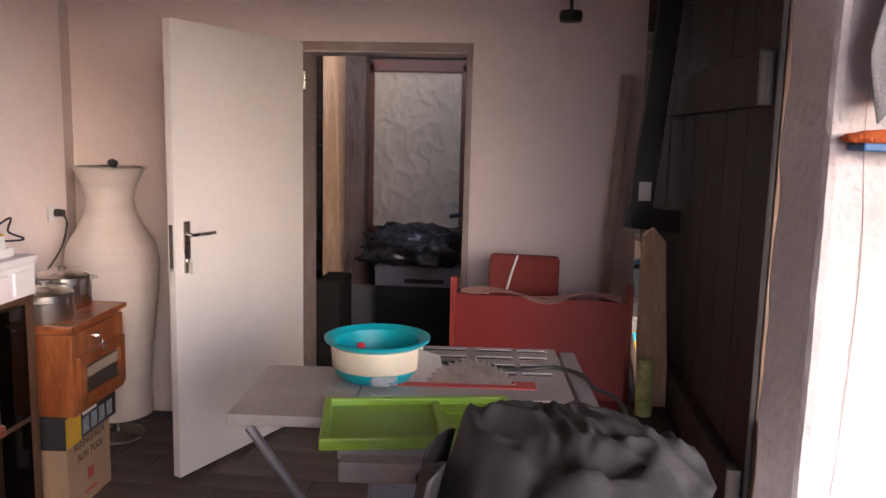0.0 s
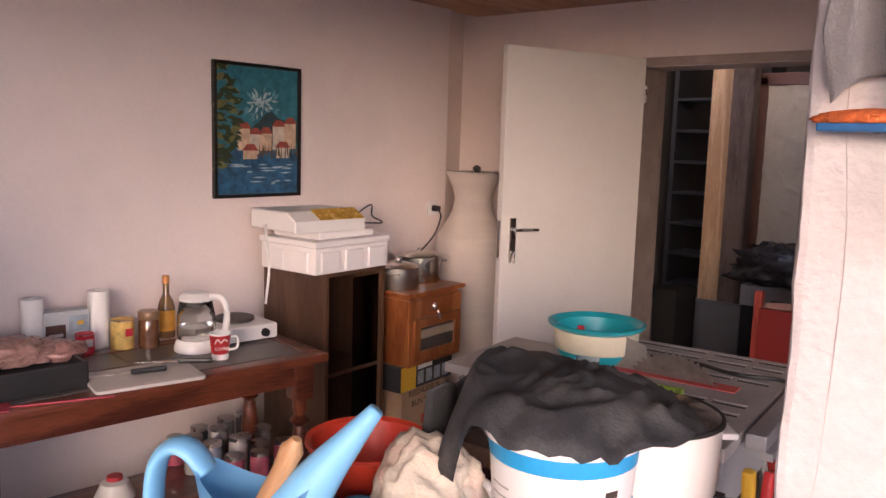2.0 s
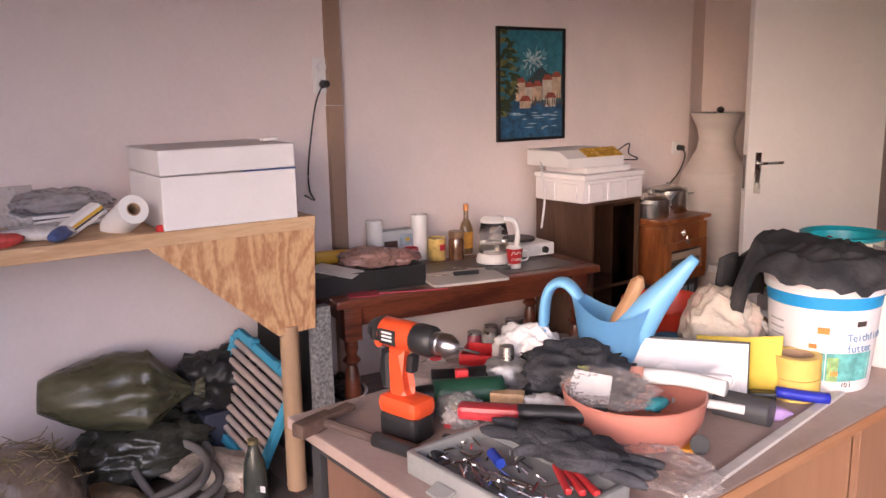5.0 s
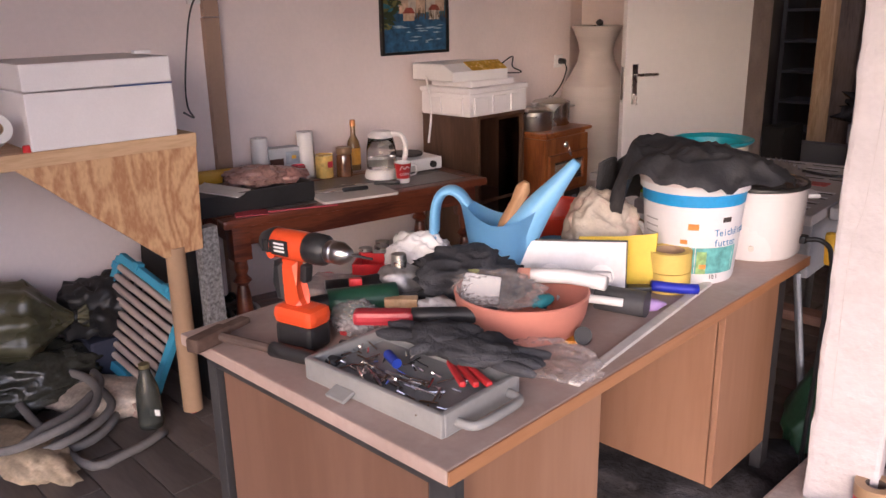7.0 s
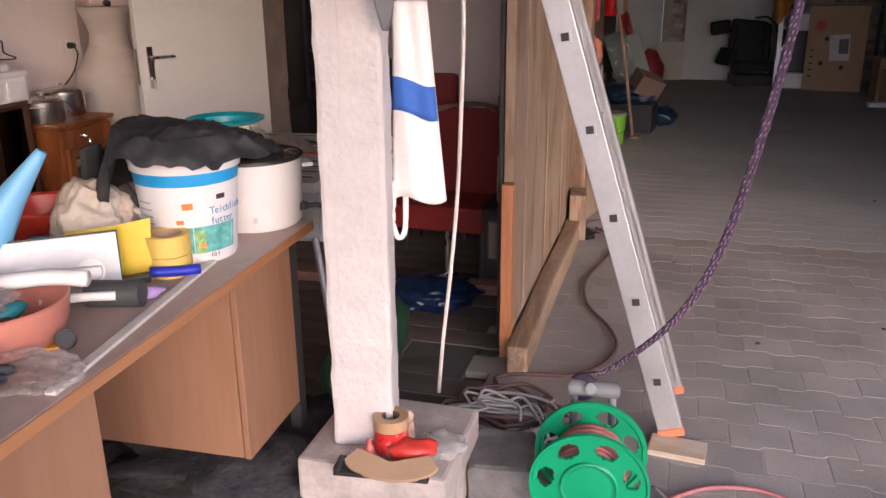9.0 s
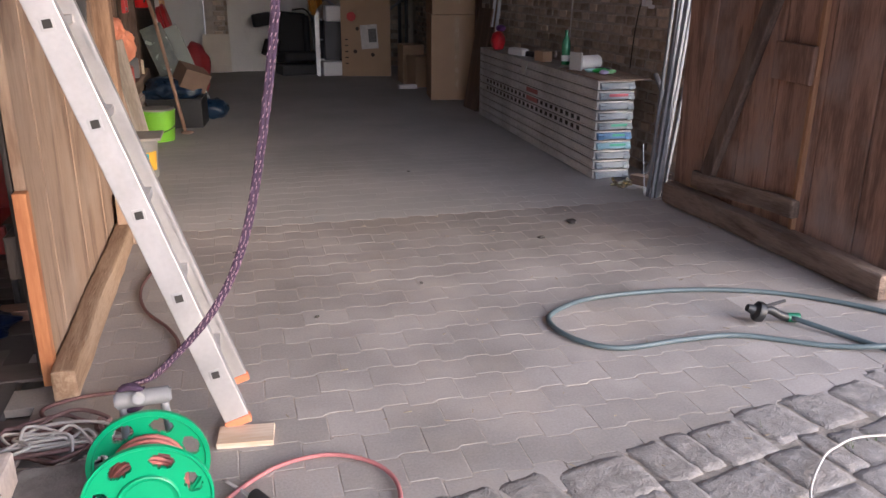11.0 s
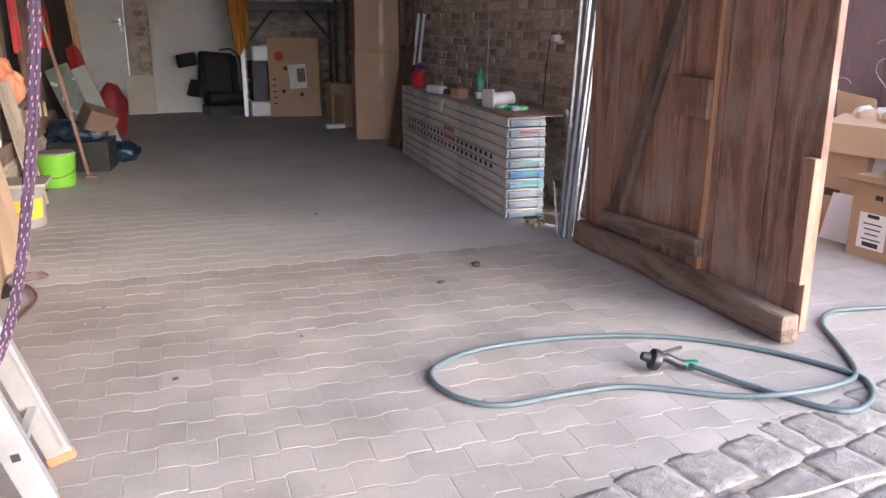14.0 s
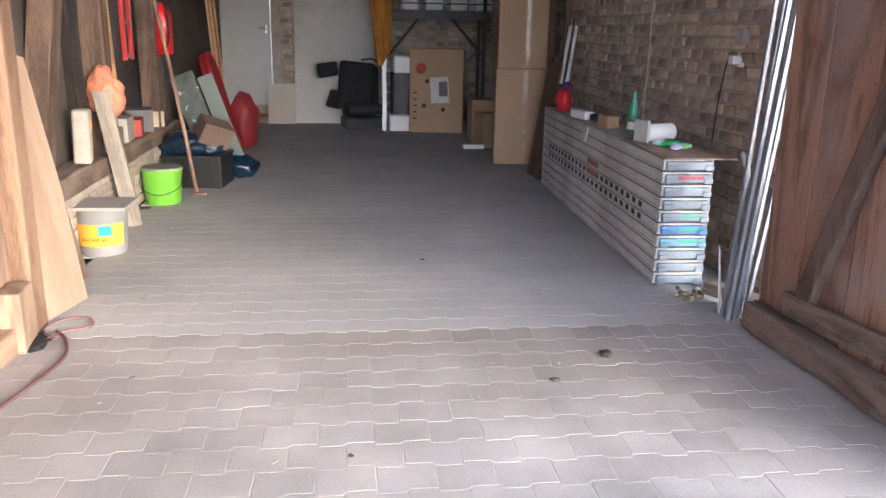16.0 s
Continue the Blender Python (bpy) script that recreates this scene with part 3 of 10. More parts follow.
box(ap, LT - 0.16, 0.025, 0.09, LT / 2, DT - 0.075, 0.615, bev=0.003)
for x in (0.08, LT - 0.08):
    box(ap, 0.025, DT - 0.16, 0.09, x, DT / 2, 0.615, bev=0.003)
part("apron", ap, mahog, tea)
LEG = [(0.022, 0.0), (0.034, 0.03), (0.034, 0.10), (0.022, 0.13), (0.030, 0.18), (0.038, 0.27), (0.030, 0.36), (0.022, 0.40), (0.040, 0.42), (0.022, 0.445), (0.030, 0.47), (0.026, 0.54)]
for x in (0.085, LT - 0.085):
    for y in (0.08, DT - 0.08):
        lg = lathe(NB(), LEG, 16, Matrix.Translation((x, y, 0)))
        box(lg, 0.078, 0.078, 0.15, x, y, 0.588, bev=0.004)
        part("leg", lg, mahog, tea, smooth=True)
part("lower_shelf", box(NB(), LT - 0.3, DT - 0.22, 0.02, LT / 2 + 0.06, DT / 2 + 0.06, 0.17, bev=0.003), mahog, tea)

# dark open cabinet against the wall
walnut = wood("dark_walnut_veneer", (0.105, 0.055, 0.032), (0.06, 0.03, 0.018), "z", 0.4, rings=6, bump=0.08)
cab = thing("open_cabinet", -0.20, 1.79, 0, 2, "dark walnut veneer cabinet with an open front", "cabinet")
for nm, a in (("side_panel", (0.42, 0.019, 0.92, -0.21, 0.0095, 0.46)), ("side_panel", (0.42, 0.019, 0.92, -0.21, 0.3805, 0.46)), ("top_panel", (0.425, 0.394, 0.019, -0.2105, 0.195, 0.9295)), ("shelf", (0.40, 0.352, 0.018, -0.215, 0.195, 0.46)), ("bottom_panel", (0.40, 0.352, 0.018, -0.215, 0.195, 0.06)), ("back_panel", (0.006, 0.39, 0.9, -0.417, 0.195, 0.46))):
    part(nm, box(NB(), *a, bev=0.0015), walnut, cab)
part("glass_door", box(NB(), 0.005, 0.17, 0.86, -0.02, 0.28, 0.47), glass("smoked_glass", (0.10, 0.09, 0.085), 0.05), cab)

# white foam box with a lid, and the incubator lid lying on it
fb = thing("foam_box", -0.375, 1.945, 0.939, 2, "white moulded foam box with a panelled lid on the cabinet", "box")
b = box(NB(), 0.36, 0.47, 0.12, 0, 0, 0.06, bev=0.008)
part("body", b, foam_m, fb)
for y in (-0.15, 0.0, 0.15):
    part("front_rib", box(NB(), 0.012, 0.11, 0.09, 0.184, y, 0.055, bev=0.005), foam_m, fb)
for x in (-0.08, 0.08):
    part("side_rib", box(NB(), 0.11, 0.012, 0.09, x, -0.239, 0.055, bev=0.005), foam_m, fb)
part("lid", box(box(NB(), 0.375, 0.485, 0.028, 0, 0, 0.135, bev=0.008), 0.30, 0.36, 0.036, -0.01, 0.0, 0.165, bev=0.012), foam_m, fb)
inc = thing("incubator_unit", -0.40, 1.86, 1.123, -4, "white plastic incubator top with an amber window and black cable", "appliance")
sl = slab(NB(), [(-0.17, 0), (0.17, 0), (0.17, 0.05), (0.10, 0.088), (-0.17, 0.088)], 0.40, None, 0.006)
part("housing", sl, white_plastic, inc)
part("window", box(NB(), 0.085, 0.25, 0.004, 0.137, 0.06, 0.074, 0, 28.5), mat("amber_window", (0.55, 0.33, 0.05), 0.25, var=0.4, scale=30), inc)
part("cable", tube(NB(), [(0.12, 0.19, 0.07), (0.16, 0.24, 0.11), (0.10, 0.30, 0.05), (0.14, 0.33, 0.02), (0.05, 0.26, 0.015)], 0.004, 6, 6), black_m, inc)
part("power_cord", tube(NB(), [(-0.05, -0.2, 0.02), (0.02, -0.245, -0.02), (0.05, -0.25, -0.16), (0.03, -0.255, -0.32)], 0.006, 6, 6), white_plastic, inc)

# the small honey-brown cupboard on two cartons
honey = wood("honey_oak", (0.36, 0.125, 0.035), (0.20, 0.055, 0.015), "z", 0.35, rings=8, coat=0.25)
c1 = thing("carton", -0.33, 2.44, 0, 4, "brown printed cardboard carton", "carton")
part("body", box(NB(), 0.31, 0.37, 0.30, 0, 0, 0.15, bev=0.004), carton_m, c1)
ink = mat("dark_ink", (0.05, 0.035, 0.03), 0.8)
letters("print", "REISNUDELN", 0.045, ink, c1, pose(0.1565, 0.0, 0.27, 0, 0, 90))
letters("print", "BUN TUOI", 0.045, ink, c1, pose(0.1565, 0.0, 0.215, 0, 0, 90))
redink = mat("red_ink", (0.5, 0.09, 0.05), 0.8)
part("print_mark", box(box(NB(), 0.001, 0.05, 0.05, 0.1562, 0, 0.12), 0.001, 0.09, 0.012, 0.1562, 0.0, 0.05), redink, c1)
c2 = thing("tool_carton", -0.325, 2.44, 0.3, 4, "black and yellow printed tool carton", "carton")
part("body", box(NB(), 0.33, 0.44, 0.13, 0, 0, 0.065, bev=0.003), mat("black_print_board", (0.03, 0.03, 0.033), 0.4, var=0.2), c2)
yel = mat("yellow_print", (0.72, 0.42, 0.03), 0.5, var=0.1)
part("yellow_panel", box(NB(), 0.001, 0.12, 0.125, 0.166, -0.155, 0.064), yel, c2)
part("yellow_side", box(NB(), 0.14, 0.001, 0.03, -0.02, -0.2206, 0.11), yel, c2)
part("side_picture", box(NB(), 0.11, 0.001, 0.08, -0.03, -0.2207, 0.045), mat("blue_print", (0.13, 0.25, 0.32), 0.5), c2)
for i in range(4):
    part("tool_picture", box(NB(), 0.001, 0.05, 0.065, 0.166, -0.055 + 0.07 * i, 0.05, 0, 0, 0), mat("grey_print", (0.30, 0.34, 0.38), 0.5, var=0.4, scale=40), c2)
part("print_bar", box(NB(), 0.001, 0.12, 0.022, 0.1662, -0.02, 0.105), paper_m, c2)
cup = thing("small_cupboard", -0.29, 2.46, 0.43, 3, "honey-brown wooden cupboard with a glazed drop door and lock", "cupboard")
part("case", box(box(NB(), 0.33, 0.43, 0.33, 0, 0, 0.165, bev=0.004), 0.31, 0.40, 0.02, 0, 0, 0.34, bev=0.004), honey, cup)
part("top_board", box(NB(), 0.36, 0.47, 0.022, 0, 0, 0.361, bev=0.008), honey, cup)
dfr = NB()
box(dfr, 0.02, 0.38, 0.045, 0.175, 0, 0.05, bev=0.004), box(dfr, 0.02, 0.38, 0.045, 0.175, 0, 0.215, bev=0.004)
box(dfr, 0.02, 0.045, 0.21, 0.175, -0.168, 0.1325, bev=0.004), box(dfr, 0.02, 0.045, 0.21, 0.175, 0.168, 0.1325, bev=0.004)
dd = part("glazed_door", dfr, honey, cup)
part("inside_back", box(NB(), 0.002, 0.29, 0.13, 0.1662, 0, 0.132), mat("dim_inside", (0.05, 0.04, 0.035), 0.7, var=0.5, scale=12), dd)
part("inner_ledge", box(NB(), 0.006, 0.285, 0.04, 0.1702, 0, 0.155), mat("pale_inside_shelf", (0.35, 0.27, 0.2), 0.7), dd)
part("pane", box(NB(), 0.002, 0.29, 0.125, 0.179, 0, 0.132), glass("door_glass", (0.9, 0.9, 0.9)), dd).visible_shadow = False
lk = cyl(NB(), 0.018, 0.018, 0.004, 0.166, -0.02, 0.285, 0, 90, seg=16)
cyl(lk, 0.009, 0.009, 0.012, 0.166, -0.02, 0.285, 0, 90, seg=12)
part("lock_plate", lk, chrome_m, cup)
kk = box(NB(), 0.02, 0.003, 0.02, 0.19, -0.02, 0.255)
tube(kk, [(0.19, -0.02, 0.27), (0.195, -0.018, 0.24), (0.192, 0.005, 0.215)], 0.003, 6, 4)
cyl(kk, 0.012, 0.012, 0.003, 0.195, -0.015, 0.235, 0, 70, seg=10)
part("key", kk, chrome_m, cup)


def pot(x, y, z, r, h, rz, label, lid=True):
    t = thing("cooking_pot", x, y, z, rz, label, "pot", "pots on the cupboard")
    part("body", lathe(NB(), [(0, 0), (r * 0.96, 0), (r, 0.008), (r, h), (r + 0.004, h + 0.003), (r - 0.003, h), (r - 0.004, 0.01), (0, 0.008)], 30), steel_m, t, smooth=True)
    if lid:
        part("lid", lathe(NB(), [(r + 0.003, h + 0.004), (r * 0.9, h + 0.014), (r * 0.4, h + 0.026), (0, h + 0.03)], 30), steel_m, t, smooth=True)
    for s in (-1, 1):
        part("handle", tube(NB(), [(-0.03, s * r, h * 0.8), (-0.028, s * (r + 0.03), h * 0.82), (0.028, s * (r + 0.03), h * 0.82), (0.03, s * r, h * 0.8)], 0.004, 6, 4), steel_m, t)
    return t


p1 = pot(-0.27, 2.335, 0.803, 0.105, 0.105, 30, "steel saucepan with a lid knob on the cupboard")
part("knob", lathe(NB(), [(0.008, 0.122), (0.008, 0.135), (0.02, 0.14), (0.02, 0.152), (0, 0.156)], 14), steel_m, p1, smooth=True)
p2 = pot(-0.34, 2.575, 0.803, 0.112, 0.13, -30, "taller steel pot with a looped lid handle")
part("lid_loop", tube(NB(), [(-0.035, 0, 0.142), (-0.02, 0, 0.168), (0.02, 0, 0.168), (0.035, 0, 0.142)], 0.004, 6, 4), steel_m, p2)

# tall paper floor lamp, vase-shaped
lampp = mat("rice_paper", (0.60, 0.53, 0.49), 0.9, var=0.06, scale=3, bump=0.15, fine=40, stretch=(1, 1, 8), trans=0.0)
lamp = thing("floor_lamp", -0.42, 3.13, 0, 0, "tall vase-shaped white paper floor lamp on a metal foot", "floor lamp")
pr = [(0.165, 1.365), (0.150, 1.34), (0.118, 1.27), (0.105, 1.21), (0.118, 1.14), (0.165, 1.05), (0.205, 0.99), (0.222, 0.90), (0.215, 0.78), (0.195, 0.60), (0.175, 0.42), (0.165, 0.28), (0.17, 0.16), (0.17, 0.12)]
prof = []
for i in range(len(pr) - 1):
    for kx in range(6):
        f = kx / 6
        prof.append((pr[i][0] * (1 - f) + pr[i + 1][0] * f + (0.0042 if kx % 2 else 0), pr[i][1] * (1 - f) + pr[i + 1][1] * f))
part("shade", lathe(NB(), prof, 40), lampp, lamp, smooth="all")
part("foot", lathe(NB(), [(0, 0), (0.135, 0), (0.135, 0.012), (0.02, 0.02), (0.012, 0.03), (0.012, 0.2), (0, 0.2)], 28), steel_m, lamp, smooth=True)
part("stem", cyl(NB(), 0.008, 0.008, 1.17, 0, 0, 0.2, seg=10), steel_m, lamp)
part("top_knob", lump(NB(), 0.022, 0.018, 0.018, 0.02, 0, 1.385, 3, 0.4, 2, 0.5, 2), black_m, lamp)
part("top_ring", tube(NB(), [(0.155 * math.cos(a * math.pi / 6), 0.155 * math.sin(a * math.pi / 6), 1.366) for a in range(13)], 0.004, 6, 2), steel_m, lamp)

# shelf with a plywood gusset, foam box on it
shelf = thing("wall_shelf", -0.31, -0.9, 1.079, 0, "pine shelf with a triangular fir plywood gusset", "shelf")
part("board", box(NB(), 0.74, 1.92, 0.022, 0, 0, -0.011, bev=0.002), pine_x, shelf)
part("front_rail", box(NB(), 0.028, 1.92, 0.045, 0.355, 0, -0.028, bev=0.003), pine_x, shelf, "pale pine edge rail")
part("gusset", slab(NB(), [(0.956, -0.046), (0.345, -0.046), (0.79, -0.436), (0.94, -0.43)], 0.02, Matrix.Translation((0.36, 0, 0)) @ PM, 0.002), ply_m, shelf, "fir plywood with bold knotty grain")
part("bearer", box(NB(), 0.04, 1.9, 0.05, -0.345, 0, -0.047), pine_x, shelf)
f2 = thing("foam_crate", -0.145, -0.25, 1.080, -1, "large white foam crate with a loose lid on the shelf", "box")
part("body", box(NB(), 0.42, 0.48, 0.18, 0, 0, 0.09, bev=0.005), foam_m, f2)
part("lid", box(NB(), 0.42, 0.482, 0.085, -0.002, 0, 0.2275, 0.4, bev=0.006), foam_m, f2)
part("blue_tape", box(NB(), 0.002, 0.2, 0.004, 0.2105, 0.14, 0.183), mat("blue_tape", (0.05, 0.1, 0.3), 0.5), f2)
rl = thing("paper_roll", -0.02, -0.60, 1.079, -15, "white kitchen paper roll lying on the shelf", "paper roll")
part("paper", lathe(NB(), [(0.022, -0.11), (0.048, -0.11), (0.048, 0.11), (0.022, 0.11), (0.022, -0.11)], 26, pose(0, 0, 0.048, 0, 68, 20)), paper_m, rl, smooth=True)
part("core", lathe(NB(), [(0.0185, -0.112), (0.0215, -0.112), (0.0215, 0.112), (0.0185, 0.112), (0.0185, -0.112)], 20, pose(0, 0, 0.048, 0, 68, 20)), carton_m, rl, smooth=True)
sb = thing("spray_pack", -0.10, -0.72, 1.079, 25, "white, yellow and black striped plastic pack", "pack")
part("body", box(NB(), 0.05, 0.16, 0.045, 0, 0, 0.045, 25, bev=0.008), white_plastic, sb)
part("yellow_stripe", box(NB(), 0.052, 0.162, 0.012, 0, 0, 0.05, 25, bev=0.003), yel, sb)
part("black_stripe", box(NB(), 0.053, 0.163, 0.007, 0, 0.003, 0.041, 25, bev=0.002), black_m, sb)
cl = thing("clear_tray", -0.28, -0.93, 1.079, 8, "clear plastic parts tray with hinged lid", "tray")
clear_m = mat("hazy_clear_plastic", (0.60, 0.57, 0.56), 0.22, var=0.3, scale=14, bump=0.6, alpha=0.38)
part("tray", box(NB(), 0.24, 0.32, 0.03, 0, 0, 0.015, bev=0.004), clear_m, cl)
part("lid", box(NB(), 0.012, 0.32, 0.13, -0.16, 0, 0.08, 0, -25, 0, bev=0.003), clear_m, cl)
part("contents", box(NB(), 0.1, 0.12, 0.03, 0.02, 0.02, 0.045, bev=0.006), clear_m, cl)
for i, (x, y, c_, w_) in enumerate(((-0.06, -0.86, (0.7, 0.68, 0.66), 0.12), (0.0, -0.80, (0.08, 0.12, 0.3), 0.07), (-0.1, -1.0, (0.55, 0.05, 0.05), 0.09), (0.01, -0.97, (0.5, 0.07, 0.06), 0.06))):
    solo("hand_tool", lump(NB(), w_ * 0.35, w_, 0.022, 0, 0, 0.02, i + 20, 0.25, 1.5, 0.3, 3, flat=0.0), mat("tool_tint", c_, 0.5, var=0.3, scale=30), x, y, 1.08, 60 * i, "small hand tool lying on the shelf", "tool", "tools on the shelf", smooth="all")
for i, (c_, w_, d_, r_) in enumerate((((0.05, 0.05, 0.06), 0.21, 0.29, 12), ((0.46, 0.44, 0.43), 0.20, 0.28, -6), ((0.07, 0.065, 0.07), 0.19, 0.27, 20), ((0.30, 0.33, 0.38), 0.20, 0.28, 4))):
    mg = thing("magazine", -0.36, -0.74, 1.0795 + 0.013 * i, r_, "printed magazine in a loose pile on the shelf", "magazine", "magazines on the shelf")
    part("pages", box(NB(), w_, d_, 0.011, 0, 0, 0.006, bev=0.002), paper_m, mg)
    part("cover", box(NB(), w_ + 0.002, d_ + 0.002, 0.0015, 0, 0, 0.0122), mat("magazine_cover_%d" % i, c_, 0.35, var=0.5, scale=18), mg)
solo("film_wrap", lump(NB(), 0.10, 0.12, 0.035, 0, 0, 0.03, 187, 0.4, 1.6, 0.9, 4, flat=0), mat("grey_film_wrap", (0.36, 0.35, 0.36), 0.2, var=0.4, scale=12, alpha=0.55), -0.36, -0.74, 1.133, 15, "crinkled clear film wrap on the magazines", "film", smooth="all")
solo("bottle_cap", lathe(NB(), [(0, 0), (0.014, 0), (0.014, 0.018), (0.01, 0.022), (0, 0.022)], 14), mat("red_plastic", (0.55, 0.02, 0.02), 0.35, var=0.1), 0.035, -0.50, 1.079, 0, "small red plastic cap", "cap", smooth=True)
solo("soap_bar", box(NB(), 0.03, 0.06, 0.012, 0, 0, 0.006, bev=0.004), foam_m, 0.0, -0.08, 1.36, 0, "thin white foam strip lying on the crate", "foam strip")

# desk with two hanging drawer units
deskt = mat("dusty_desk_laminate", (0.40, 0.30, 0.26), 0.55, var=0.14, scale=5, bump=0.1, fine=60, stain=(0.52, 0.46, 0.43), stain_scale=4, stain_amount=0.6)
beech = wood("beech_laminate", (0.34, 0.185, 0.11), (0.29, 0.15, 0.085), "z", 0.45, rings=3, bump=0.04)
edge_m = wood("desk_edge_strip", (0.42, 0.20, 0.09), (0.34, 0.15, 0.06), "y", 0.45, rings=5)
desk = thing("desk", 1.958, -0.527, 0, 2.3, "beech office desk with a dusty top and hanging drawer units", "desk")
DW, DL = 0.83, 1.487
part("desktop", box(NB(), DW, DL, 0.028, -DW / 2, DL / 2, 0.786, bev=0.004), deskt, desk, "dusty greyish brown laminate top")
part("edge_strip", box(NB(), 0.004, DL - 0.002, 0.026, 0.0025, DL / 2, 0.786, bev=0.001), edge_m, desk, "brown edge strip")
steel_dark = mat("dark_grey_steel", (0.06, 0.058, 0.06), 0.5, metal=0.3, var=0.2)
for x in (-DW + 0.06, -0.06):
    for y in (0.06, DL - 0.06):
        part("leg", box(NB(), 0.035, 0.05, 0.772, x, y, 0.386, bev=0.003), steel_dark, desk)
for y in (0.06, DL - 0.06):
    part("foot_rail", box(NB(), DW - 0.1, 0.05, 0.03, -DW / 2, y, 0.745), steel_dark, desk)
for i, (y0, y1, z0) in enumerate(((0.085, 0.50, 0.23), (1.07, 1.44, 0.228))):
    un = part("drawer_unit", box(NB(), 0.60, y1 - y0, 0.755 - z0, -0.365, (y0 + y1) / 2, (0.755 + z0) / 2, bev=0.003), beech, desk)
    part("door_front", box(NB(), 0.018, y1 - y0 + 0.004, 0.752 - z0, -0.052, (y0 + y1) / 2, (0.752 + z0) / 2, bev=0.002), beech, un)
part("end_panel", box(NB(), 0.64, 0.016, 0.52, -0.40, 0.045, 0.50, bev=0.002), wood("brown_end_laminate", (0.19, 0.105, 0.07), (0.16, 0.085, 0.055), "z", 0.5, rings=3, bump=0.04), desk, "brown end panel")
part("dark_panel_edge", box(NB(), 0.05, 0.02, 0.74, -0.035, 0.04, 0.40), steel_dark, desk)

# table saw with its extension
saw_m = mat("dusty_cast_top", (0.46, 0.43, 0.41), 0.5, metal=0.35, var=0.16, scale=6, bump=0.1, stain=(0.6, 0.57, 0.54), stain_scale=5, stain_amount=0.5)
slot_m = mat("slot_shadow", (0.035, 0.032, 0.03), 0.8)
saw = thing("table_saw", 1.20, 1.16, 0, 4.5, "dusty grey table saw with slotted top, blade and folding legs", "table saw")
part("main_top", box(NB(), 0.60, 0.90, 0.035, 0.30, 0.45, 0.8325, bev=0.004), saw_m, saw)
part("extension", box(NB(), 0.31, 0.44, 0.03, -0.158, 0.40, 0.835, bev=0.004), saw_m, saw)
part("right_rail", box(NB(), 0.05, 0.72, 0.04, 0.635, 0.50, 0.832, bev=0.005), alu_m, saw)
for j in range(10):
    y = 0.08 + 0.085 * j
    if 0.40 < y < 0.57:
        continue
    for x0, x1 in ((0.04, 0.30), (0.33, 0.45), (0.47, 0.56)):
        part("groove", box(NB(), x1 - x0, 0.010, 0.004, (x0 + x1) / 2, y, 0.8495), slot_m, saw)
        part("rib", box(NB(), x1 - x0, 0.012, 0.004, (x0 + x1) / 2, y + 0.026, 0.8505, bev=0.001), alu_m, saw)
part("blade_insert", box(NB(), 0.42, 0.065, 0.003, 0.29, 0.485, 0.8515, bev=0.001), mat("red_insert", (0.50, 0.07, 0.06), 0.5, var=0.2), saw)
bl = []
for i in range(48):
    a = 2 * math.pi * i / 48
    for da, rr_ in ((0.0, 0.152), (0.045, 0.158), (0.055, 0.145), (0.11, 0.147)):
        bl.append((0.31 + rr_ * math.cos(a + da), 0.775 + rr_ * math.sin(a + da)))
part("blade", slab(NB(), bl, 0.003, Matrix.Translation((0, 0.485, 0))), mat("old_blade_steel", (0.30, 0.26, 0.23), 0.45, metal=0.8, var=0.3, scale=18), saw)
part("riving_knife", slab(NB(), [(0.07, 0.85), (0.09, 0.93), (0.14, 0.955), (0.22, 0.935), (0.24, 0.85)], 0.003, Matrix.Translation((0, 0.487, 0))), mat("dull_steel", (0.42, 0.39, 0.36), 0.5, metal=0.8, var=0.2), saw)
part("body", box(NB(), 0.50, 0.56, 0.24, 0.30, 0.47, 0.70, bev=0.01), mat("grey_body", (0.30, 0.30, 0.31), 0.6, var=0.15), saw)
part("front_tray", box(NB(), 0.40, 0.05, 0.05, 0.21, -0.02, 0.805, bev=0.006), saw_m, saw)
part("knob", cyl(NB(), 0.014, 0.012, 0.02, 0.2, -0.045, 0.80, 90, seg=14), black_m, saw)
for a, b_ in (((-0.26, 0.2, 0.81), (0.34, 0.12, 0.02)), ((0.36, 0.12, 0.60), (-0.02, 0.16, 0.02)), ((0.08, 0.75, 0.60), (-0.03, 0.80, 0.02)), ((0.52, 0.75, 0.60), (0.62, 0.8, 0.02)), ((0.52, 0.18, 0.60), (0.62, 0.12, 0.02))):
    part("leg", tube(NB(), [a, ((a[0] + b_[0]) / 2, (a[1] + b_[1]) / 2, (a[2] + b_[2]) / 2), b_], 0.013, 8, 1), galv_m, saw)
part("mitre_rail", box(NB(), 0.03, 0.7, 0.02, 0.66, 0.5, 0.80), alu_m, saw)
pliers = thing("clamp_handle", 1.80, 1.30, 0.78, 0, "yellow and red tool handle hanging from the saw rail", "tool")
part("yellow_grip", box(NB(), 0.03, 0.03, 0.11, 0.03, 0.0, -0.05, 8, bev=0.01), yel, pliers)
part("red_grip", box(NB(), 0.025, 0.025, 0.09, 0.07, 0.01, -0.04, -12, bev=0.009), mat("red_grip_m", (0.5, 0.03, 0.03), 0.4), pliers)

